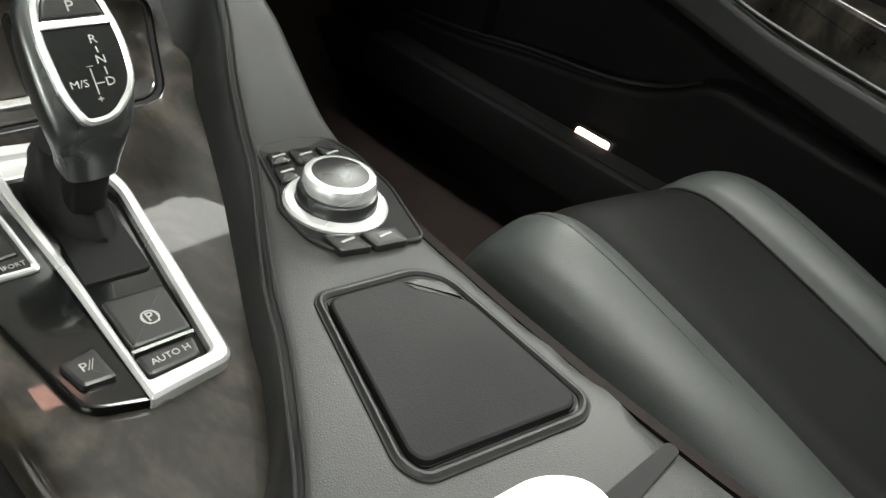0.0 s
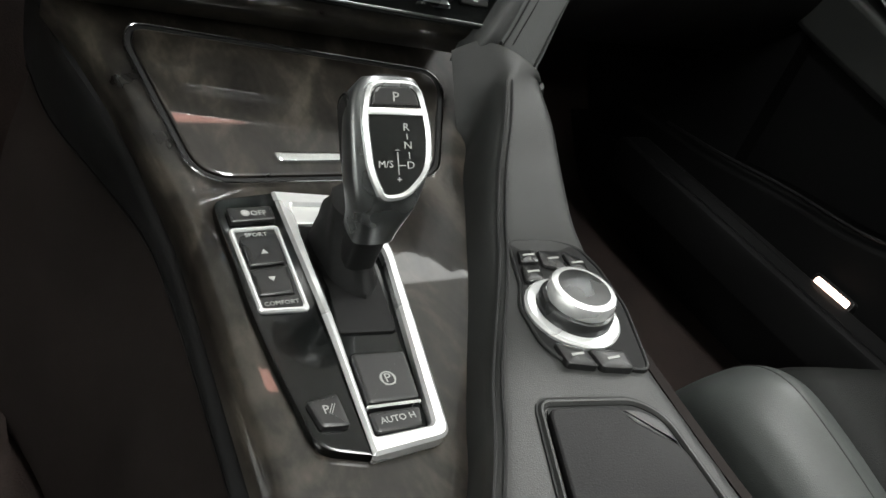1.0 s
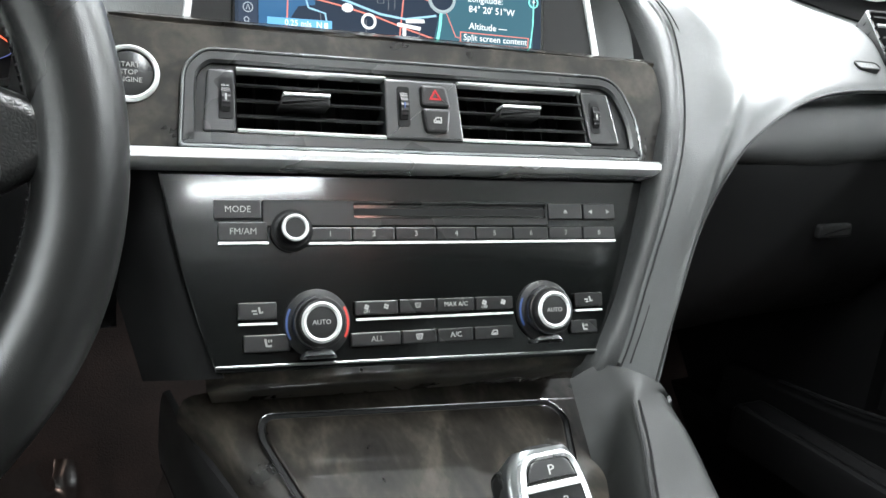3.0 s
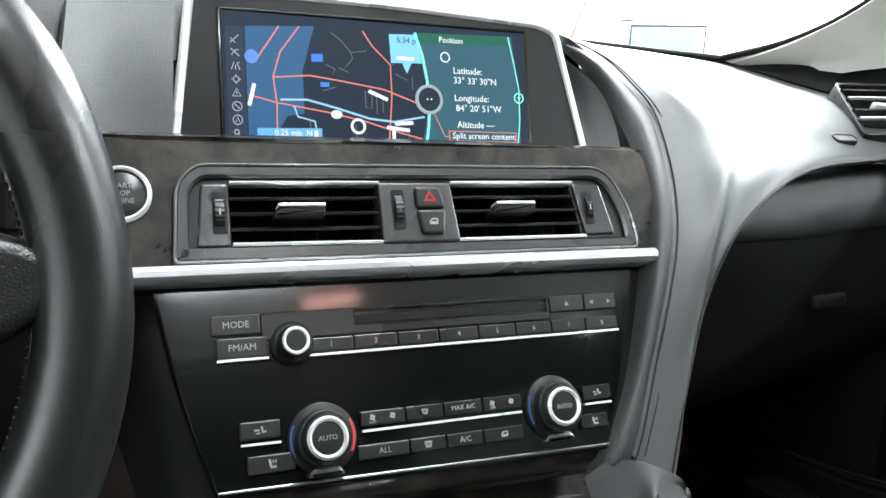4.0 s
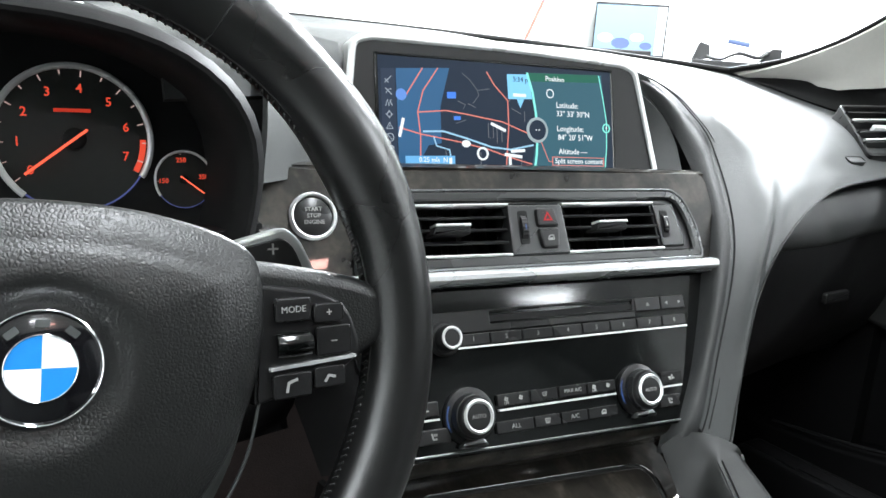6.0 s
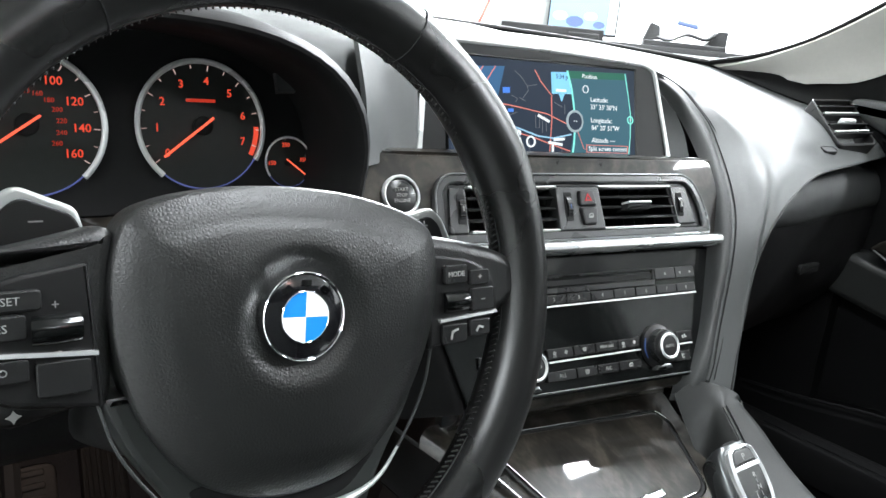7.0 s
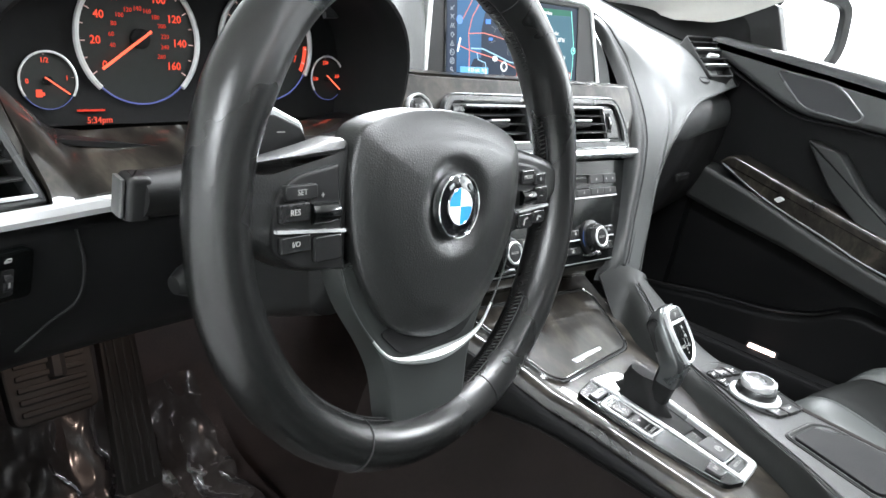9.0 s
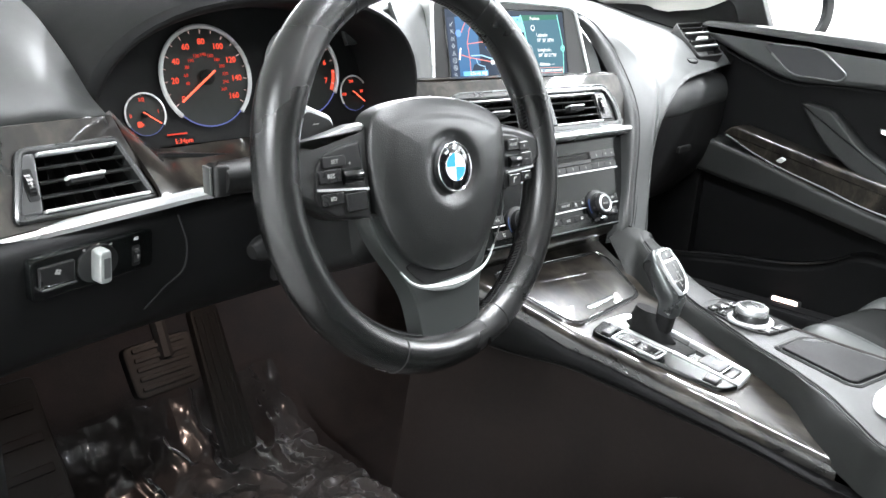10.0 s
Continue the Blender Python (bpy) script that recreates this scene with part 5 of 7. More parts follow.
def side_vent():
    """The slanted vent beside the driver's door, set in its own veneer."""
    m = basis((-0.664, -0.036, 0.603), 8, 25)
    t = thing("side_air_vent", m, "black air vent with chrome-edged louvres beside the driver's door", "air vent")
    o = rounded([(-0.077, -0.033), (0.052, -0.034), (0.031, 0.026), (-0.057, 0.026)], [0.007, 0.005, 0.006, 0.008], 4)
    part("veneer_surround", band(rounded([(-0.16, -0.040), (0.056, -0.038), (0.036, 0.046), (-0.16, 0.046)], 0.003, 4), grown(o, -0.001), -0.012, 0.0005, 0.0008), WOOD, t, "dark lacquered burl veneer", m)
    part("frame", band(o, grown(o, -0.0055), -0.01, 0.006, 0.0019), GRAPHITE, t, "satin graphite frame", m)
    part("duct", prism(grown(o, -0.003), -0.046, -0.042), BLACK, t, "", m)
    part("duct_wall", band(grown(o, -0.002), grown(o, -0.005), -0.044, -0.009), BLACK, t, "", m)
    part("end_plate", prism(rounded([(-0.072, -0.028), (-0.052, -0.028), (-0.043, 0.021), (-0.055, 0.021)], 0.003), -0.02, 0.004, 0.0015), GRAPHITE, t, "", m)
    wheel_key(t, m, -0.0555, -0.004, 0.004, 0.024, 0.007)
    a, b, c, d = (-0.051, -0.027), (0.043, -0.028), (0.027, 0.019), (-0.042, 0.019)
    louvres(t, m, (a, b, c, d), 3, 0.003, verticals=4)
    for p, q in ((a, b), (d, c)):
        bm = bmesh.new()
        rings(bm, [[Vector((e[0], e[1] + k, 0.003 + n)) for k, n in ((-0.0013, -0.004), (-0.0013, 0.004), (0.0, 0.0052), (0.0013, 0.004), (0.0013, -0.004))] for e in (p, q)], cap0=True, cap1=True)
        part("chrome_blade", bm, SILVER, t, "", m)
    k = part("vane_tab", prism(box2(-0.025, -0.009, 0.005, -0.003, 0.001), 0.0, 0.010, 0.001), BLACK, t, "", m)
    part("tab_edge", prism(box2(-0.027, -0.0055, 0.006, -0.0028, 0.0008), 0.004, 0.0115, 0.0008), SILVER, k, "bright chrome edge", m)


side_vent()


def far_vent():
    m = basis((0.562, 0.048, 0.7085), -4, 60)
    t = thing("side_air_vent", m, "slanted black air vent with chrome-edged louvres by the passenger door", "air vent")
    a, b, c, d = (-0.045, -0.088), (0.058, -0.083), (0.135, 0.028), (0.020, 0.022)
    o = rounded([a, b, c, d], 0.008, 4)
    part("frame", band(grown(o, 0.0015), grown(o, -0.003), -0.02, 0.001, 0.001), PLASTIC, t, "", m)
    part("duct", prism(o, -0.02, -0.012), BLACK, t, "", m)
    louvres(t, m, (a, b, c, d), 4, 0.004, verticals=3)
    for k in (0.62, 0.22):
        p, q = Vector(a).lerp(Vector(d), k), Vector(b).lerp(Vector(c), k)
        part("chrome_blade", tube([(p.x + 0.004, p.y + 0.003, 0.004), (q.x - 0.006, q.y + 0.003, 0.004)], 0.0013, 6), SILVER, t, "", m)
    part("vane_tab", prism(box2(0.018, -0.040, 0.054, -0.033, 0.002), 0.0, 0.009, 0.002), SILVER, t, "bright chrome tab", m)
    s = basis((0.466, -0.0335, 0.6595), -4, 58)
    k = thing("airbag_badge", s, "small oval embossed mark on the dashboard leather", "badge")
    e = rounded([(-0.016, -0.006), (0.016, -0.006), (0.016, 0.006), (-0.016, 0.006)], 0.006, 5)
    part("rim", band(e, grown(e, -0.0014), -0.004, 0.0022, 0.0006), LEATHER_DARK, k, "", s)
    part("face", prism(grown(e, -0.001), -0.004, 0.0012), LEATHER, k, "", s)


far_vent()


def start_button():
    m = PNL @ Matrix.Translation((-0.2155, 0.194, 0.002))
    s = thing("start_button", m, "round engine start button in a chrome ring", "button")
    part("chrome_ring", lathe([(0.0185, -0.004), (0.0188, 0.003), (0.0172, 0.0052), (0.0158, 0.0045), (0.0155, 0.0)], n=40, cap=False), SILVER, s, "bright silver ring", m)
    b = part("push_face", lathe([(0.0156, -0.002), (0.0154, 0.0025), (0.0135, 0.0038), (0.001, 0.0032)], n=40), BUTTON, s, "", m)
    for w, v in (("START", 0.005), ("STOP", 0.0), ("ENGINE", -0.005)):
        lettering("legend", w, 0.0046, m, WHITE_INK, b, 0, v, 0.0042)


start_button()

# ---- display ----


def display():
    d = thing("navigation_display", SCR, "wide navigation display in a black frame with silver edge", "display")
    o = rounded([(-0.172, -0.048), (0.166, -0.048), (0.1435, 0.0515), (0.128, 0.0575), (0.0, 0.0632), (-0.142, 0.0640), (-0.158, 0.0595)], [0.002, 0.002, 0.012, 0.02, 0.03, 0.012, 0.008], 5)
    part("shell", prism(o, -0.022, 0.0015, 0.002), PLASTIC, d, "matt black frame", SCR)
    part("silver_edge", band(grown(o, 0.003), grown(o, -0.0035), -0.024, 0.004, 0.0019), SILVER, d, "silver painted edge", SCR)
    part("inner_bezel", band(box2(-0.1395, -0.0485, 0.1145, 0.0515, 0.002), box2(-0.1365, -0.0465, 0.1115, 0.0485, 0.001), 0.0, 0.0032, 0.001), GLOSS, d, "", SCR)
    z = 0.0022
    s = part("map_screen", prism(box2(-0.1365, -0.0465, 0.1115, 0.0485), -0.001, z), MAP_DARK, d, "lit navigation map in dark blue", SCR)

    def X(px):
        return -0.1365 + 0.248 * px / 975.0

    def Y(py, px):
        top, low = -27 + 77 * px / 975, 405 + 10 * px / 975
        return 0.0485 - 0.095 * min(1.0, max(0.0, (py - top) / (low - top)))

    def T(pts):
        return [(X(a), Y(b, a)) for a, b in pts]

    def lay(name, pts, mat, dz=0.0002):
        part(name, prism(T(pts), z - 0.0004, z + dz), mat, s, "", SCR, smooth=False)

    def line(name, pts, w, mat, dz=0.0004):
        part(name, ribbon(T(pts), w * 0.000256, z + dz), mat, s, "", SCR, smooth=False)
    lay("icon_column", [(10, 25), (62, 25), (62, 400), (10, 400)], ICON_BG, 0.0001)
    lay("map_area", [(66, 25), (270, 25), (230, 170), (230, 310), (180, 318), (130, 410), (66, 410)], MAP_BLUE)
    lay("map_area", [(66, 340), (150, 330), (150, 410), (66, 410)], MAP_BLUE)
    lay("side_pane", [(590, 45), (930, 60), (945, 200), (945, 405), (600, 405), (628, 280), (622, 180)], PANE, 0.0003)
    lay("pane_title", [(592, 46), (915, 60), (917, 88), (600, 78)], PANE_HEAD, 0.0005)
    line("pane_edge", [(590, 45), (612, 120), (624, 200), (628, 280), (622, 350), (612, 406)], 9, MINT, 0.0008)
    line("pane_edge", [(918, 62), (935, 150), (948, 230), (945, 330), (935, 400)], 4, MINT, 0.0008)
    for pts in ([(165, 25), (120, 95), (92, 140)], [(225, 25), (165, 110), (142, 190), (150, 280), (146, 405)], [(142, 192), (250, 186), (330, 200), (480, 230), (590, 275)],
                [(70, 250), (150, 275), (300, 305), (420, 335), (510, 365), (600, 390)], [(420, 40), (450, 90), (505, 150), (505, 250), (490, 400)]):
        line("map_road", pts, 4, ROAD)
    line("map_road", [(160, 265), (240, 265), (330, 292), (430, 325), (510, 335), (610, 318)], 6, ROAD_BLUE)
    line("map_road", [(200, 285), (210, 320), (260, 335), (270, 400)], 5, ROAD_BLUE)
    for pts in ([(320, 45), (350, 70), (380, 110), (430, 105)], [(540, 55), (560, 110), (505, 155)], [(380, 110), (385, 130), (360, 160)], [(420, 235), (420, 290), (440, 290), (440, 238)],
                [(455, 250), (455, 310)], [(475, 250), (475, 305)], [(385, 345), (385, 405)], [(245, 330), (250, 400)], [(300, 150), (330, 165), (320, 180)], [(340, 160), (370, 175)],
                [(555, 370), (555, 405)], [(520, 180), (560, 200)], [(290, 235), (330, 222)], [(575, 190), (575, 230)]):
        line("map_lane", pts, 2.5, LANE)
    for cx, cy, w, h in ((275, 128, 34, 24), (295, 215, 26, 14)):
        lay("map_pool", [(cx - w / 2, cy - h / 2), (cx + w / 2, cy - h / 2), (cx + w / 2, cy + h / 2), (cx - w / 2, cy + h / 2)], POOL, 0.0006)
    lay("place_flag", [(505, 50), (595, 52), (610, 145), (508, 143)], FLAG, 0.0006)
    lay("place_pin", [(545, 145), (575, 145), (558, 178)], FLAG, 0.0006)
    lay("scale_box", [(90, 358), (280, 358), (280, 390), (90, 390)], FLAG_DARK, 0.0006)
    icons = [[[(-1, -0.8), (0.9, 0.9)], [(-0.9, 0.2), (0.1, -0.8)]], [[(-0.9, 0.8), (0.9, -0.8)], [(-0.8, -0.6), (0, 0.4), (0.8, 0.6)]], [[(-0.9, -0.8), (-0.3, 0.8)], [(0, -0.8), (0, 0.2)], [(0.9, -0.8), (0.3, 0.6), (0.9, 0.7)]],
             [[(0.6 * math.cos(t), 0.6 * math.sin(t)) for t in [math.pi * i / 5 for i in range(11)]], [(0, 0.6), (0, 1)], [(0, -1), (0, -0.6)], [(-1, 0), (-0.6, 0)], [(0.6, 0), (1, 0)]],
             [[(-0.9, -0.7), (0.9, -0.7), (0, 0.9), (-0.9, -0.7)], [(0, -0.3), (0, 0.3)]], [[(math.cos(t), math.sin(t)) for t in [math.pi * i / 6 for i in range(13)]], [(-0.5, 0.5), (0.5, -0.5)]],
             [[(math.cos(t), math.sin(t)) for t in [math.pi * i / 6 for i in range(13)]], [(-0.4, -0.5), (0, 0.6), (0.4, -0.5)]], [[(0.5 * math.cos(t) - 0.3, 0.5 * math.sin(t) + 0.3) for t in [math.pi * i / 5 for i in range(11)]], [(0.1, -0.1), (0.9, -0.9)]]]
    for k, strokes in enumerate(icons):
        bm = bmesh.new()
        for st in strokes:
            ribbon([(X(36) + 0.0034 * a, Y(68 + 44 * k, 36) + 0.0034 * b) for a, b in st], 0.0007, z + 0.0005, bm)
        part("menu_icon", bm, ICON, s, "", SCR, smooth=False)
    for u, v, w, a in ((460, 250, 26, -22), (540, 340, 24, 4), (520, 358, 30, -6), (505, 385, 16, 90), (78, 250, 26, 75), (262, 385, 14, 90), (555, 130, 22, 0)):
        m2 = SCR @ Matrix.Translation((X(u), Y(v, u), z + 0.0008)) @ pose(0, 0, 0, 0, 0, a)
        part("street_label", prism(box2(-w * 0.00032, -0.0014, w * 0.00032, 0.0014, 0.0006), 0, 0.0002), INK_GLOW, s, "", m2, smooth=False)
    part("position_mark", band(circle(X(393), Y(350, 393), 0.0060, 20), circle(X(393), Y(350, 393), 0.0042, 20), z, z + 0.0008), INK_GLOW, s, "", SCR)
    part("town_mark", prism(circle(X(327), Y(312, 327), 0.0044, 16, 0.0032), z, z + 0.0008), INK_GLOW, s, "", SCR)
    part("road_shield", prism(circle(X(82), Y(125, 82), 0.0050, 16), z, z + 0.0008), SHIELD, s, "", SCR)
    part("focus_ring", band(circle(X(628), Y(262, 628), 0.0118, 28), circle(X(628), Y(262, 628), 0.0092, 28), z, z + 0.0016, 0.0008), RING_GLOW, s, "", SCR)
    part("focus_disc", prism(circle(X(628), Y(262, 628), 0.0092, 28), z, z + 0.0012), MAP_DARK, s, "", SCR)
    part("plus_disc", band(circle(X(946), Y(258, 946), 0.0045, 18), circle(X(946), Y(258, 946), 0.0036, 18), z, z + 0.0012), MINT, s, "", SCR)
    part("north_mark", band(circle(X(690), Y(125, 690), 0.0042, 18), circle(X(690), Y(125, 690), 0.0034, 18), z, z + 0.0008), INK_GLOW, s, "", SCR)
    box = T([(690, 362), (930, 368), (928, 400), (690, 395)])
    part("selection_frame", band(box, grown(box, -0.0006), z, z + 0.0010), ROAD, s, "", SCR, smooth=False)
    line("callout_line", [(640, 300), (675, 380), (690, 382)], 2.5, ROAD, 0.0008)
    for w, u, v, sz in (("Position", 712, 72, 0.0066), ("Latitude:", 765, 172, 0.0074), ("33° 33' 30\"N", 790, 205, 0.0074), ("Longitude:", 775, 260, 0.0074), ("84° 20' 51\"W", 798, 293, 0.0074),
                        ("Altitude —", 785, 345, 0.0074), ("Split screen content", 812, 381, 0.0070), ("5:34 p", 560, 72, 0.0066), ("0.25 mls  N", 195, 374, 0.0060), ("◂ ▸", 628, 262, 0.006), ("+", 946, 258, 0.006)):
        lettering("legend", w, sz, SCR, INK_DARK if w[0] in "5" else INK_GLOW, s, X(u), Y(v, u), z + 0.0011)


MAP_DARK = glow("map_dark", (0.012, 0.02, 0.035), 1.3)
ICON_BG = glow("icon_background", (0.02, 0.03, 0.05), 1.3)
MAP_BLUE = glow("map_blue", (0.024, 0.076, 0.155), 1.45)
PANE = glow("pane_teal", (0.025, 0.075, 0.10), 1.4)
PANE_HEAD = glow("pane_head", (0.015, 0.11, 0.07), 1.0)
MINT = glow("mint_line", (0.20, 0.65, 0.55), 1.2)
ROAD = glow("road_red", (0.55, 0.17, 0.13), 1.2)
ROAD_BLUE = glow("road_blue", (0.22, 0.38, 0.5), 1.4)
LANE = glow("lane_grey", (0.12, 0.13, 0.14), 1.0)
POOL = glow("pool_blue", (0.05, 0.16, 0.55), 1.3)
FLAG = glow("flag_blue", (0.16, 0.40, 0.62), 1.4)
FLAG_DARK = glow("scale_blue", (0.10, 0.28, 0.48), 1.4)
ICON = glow("icon_grey", (0.30, 0.34, 0.38), 1.0)
INK_GLOW = glow("screen_white", (0.75, 0.8, 0.82), 1.0)
INK_DARK = glow("screen_dark_print", (0.02, 0.05, 0.1), 1.0)
SHIELD = glow("shield_blue", (0.12, 0.25, 0.6), 1.0)
RING_GLOW = glow("focus_grey", (0.3, 0.36, 0.38), 1.0)
display()

# ---- instruments ----


def gauge(c, u, v, r, words, a0, a1, at, sub=1, size=0.009, small=False, name="gauge"):
    """A dial with ring, face, ticks, numerals and needle; at: the needle's angle in degrees."""
    z = 0.004
    g = part(name, prism(circle(u, v, r * 0.97, 48), -0.002, 0.0), DIAL, c, "dark dial lit in red", CLU)
    lo, hi = (radians(a0 + 12), radians(a1 - 12)) if not small else (radians(212), radians(-32))
    n = 44
    arc = [(u + r * math.cos(lo + (hi - lo) * i / n), v + r * math.sin(lo + (hi - lo) * i / n)) for i in range(n + 1)]
    part("ring", tube([(p[0], p[1], z * 0.6) for p in arc], r * 0.045, 8), SILVER, g, "silver ring", CLU)
    # glowing arc that paints the bluish colour fringe round the silver ring
    low = [(u + r * 0.98 * math.cos(lo + (hi + 2 * math.pi - lo) * i / 24), v + r * 0.98 * math.sin(lo + (hi + 2 * math.pi - lo) * i / 24), z * 0.4) for i in range(25)]
    part("fringe_arc", tube(low, r * 0.014, 6), BLUE_FRINGE, g, "", CLU)
    k = len(words)
    bm = bmesh.new()
    total = (k - 1) * (2 if not small else 1)
    for i in range(total + 1):
        a = radians(a0 + (a1 - a0) * i / total)
        r0 = 0.86 if i % 2 == 0 else 0.89
        ribbon([(u + r * r0 * math.cos(a), v + r * r0 * math.sin(a)), (u + r * 0.945 * math.cos(a), v + r * 0.945 * math.sin(a))], r * 0.016, 0.0010, bm)
    part("tick_marks", bm, TICK, g, "", CLU, smooth=False)
    for i, w in enumerate(words):
        a = radians(a0 + (a1 - a0) * i / (k - 1))
        if w:
            lettering("numeral", w, size, CLU, RED_GLOW, g, u + r * 0.70 * math.cos(a), v + r * 0.70 * math.sin(a), 0.0006, bold=0.01)
    a = radians(at)
    tip, tail = (u + r * 0.80 * math.cos(a), v + r * 0.80 * math.sin(a)), (u - r * 0.20 * math.cos(a), v - r * 0.20 * math.sin(a))
    part("needle", ribbon([tail, tip], r * 0.035, 0.006, dz=0.0014), NEEDLE_GLOW, g, "glowing red needle", CLU, smooth=False)
    part("hub", lathe([(r * 0.15, 0.0), (r * 0.15, 0.004), (r * 0.12, 0.0052), (0.001, 0.0055)], u, v, 24), BLACK, g, "", CLU)
    return g


DIAL = material("dial_face", (0.012, 0.0135, 0.012), 0.45, spread=0.2, spec=0.3)
TICK = glow("pale_ticks", (0.8, 0.55, 0.5), 0.5)


def instruments():
    c = thing("instrument_cluster", CLU, "instrument cluster with four red-lit dials", "instrument cluster")
    part("board", prism(rounded([(-0.19, -0.055), (0.185, -0.055), (0.185, 0.06), (0.12, 0.085), (-0.12, 0.085), (-0.19, 0.05)], 0.02), -0.012, -0.002), BLACK, c, "matt black board", CLU)
    gauge(c, -0.067, 0.012, 0.0525, ["0", "20", "40", "60", "80", "100", "120", "140", "160"], 215, -35, 215, size=0.0088, name="speedometer")
    t = gauge(c, 0.0605, 0.013, 0.0515, ["0", "1", "2", "3", "4", "5", "6", "7"], 217, -20, 217, size=0.0090, name="rev_counter")
    gauge(c, -0.1425, -0.0215, 0.0212, ["0", "1/2", "1"], 182, 8, -35, size=0.0052, small=True, name="fuel_gauge")
    gauge(c, 0.1350, -0.0170, 0.0215, ["150", "250", "350"], 182, 8, -38, size=0.0050, small=True, name="oil_gauge")
    pump = prism(box2(-0.1515, -0.0335, -0.1470, -0.0280, 0.0006), 0.0, 0.0007)
    prism(box2(-0.1466, -0.0325, -0.1452, -0.0300, 0.0003), 0.0, 0.0007, bm=pump)
    part("fuel_mark", pump, RED_GLOW, c, "", CLU, smooth=False)
    u, v, r = 0.0605, 0.013, 0.0515
    red = [(u + r * 0.90 * math.cos(radians(a)), v + r * 0.90 * math.sin(radians(a))) for a in range(-30, 2, 3)]
    part("red_zone", ribbon(red, r * 0.08, 0.0008), RED_GLOW, t, "", CLU, smooth=False)
    bars = bmesh.new()
    prism(box2(u - 0.012, v + 0.019, u + 0.012, v + 0.0215), 0.0, 0.0006, bm=bars)
    part("unit_bar", bars, RED_DIM, t, "", CLU, smooth=False)
    for i, w in enumerate(["", "40", "60", "80", "100", "120", "140", "160", "180", "200", "220", "240", "260"]):
        a = radians(215 - 250 * i / 12)
        if w:
            lettering("numeral", w, 0.0050, CLU, RED_DIM, c, -0.067 + 0.0235 * math.cos(a), 0.012 + 0.0235 * math.sin(a), 0.0006)
    lettering("clock_text", "5:34pm", 0.0070, CLU, RED_GLOW, c, -0.105, -0.0515, 0.0015)
    part("odometer_bar", prism(box2(-0.122, -0.0445, -0.100, -0.043), 0.0, 0.001), RED_DIM, c, "", CLU, smooth=False)
    part("lower_lip", tube(spline([(-0.19, -0.052, 0.004), (-0.12, -0.068, 0.012), (0.0, -0.072, 0.014), (0.12, -0.066, 0.012), (0.185, -0.045, 0.004)], 30), 0.006, 8), PLASTIC, c, "", CLU)
    part("lower_shelf", thicken(loft([[(-0.185, -0.055, 0.0), (-0.185, -0.058, 0.03), (-0.185, -0.062, 0.055)], [(0, -0.073, 0.0), (0, -0.076, 0.03), (0, -0.078, 0.06)], [(0.175, -0.05, 0.0), (0.175, -0.052, 0.03), (0.175, -0.056, 0.055)]], 14, 8), 0.004), PLASTIC, c, "", CLU)


RED_DIM = glow("dim_red_print", (0.8, 0.06, 0.03), 0.45)
instruments()

# ---- steering wheel and column ----


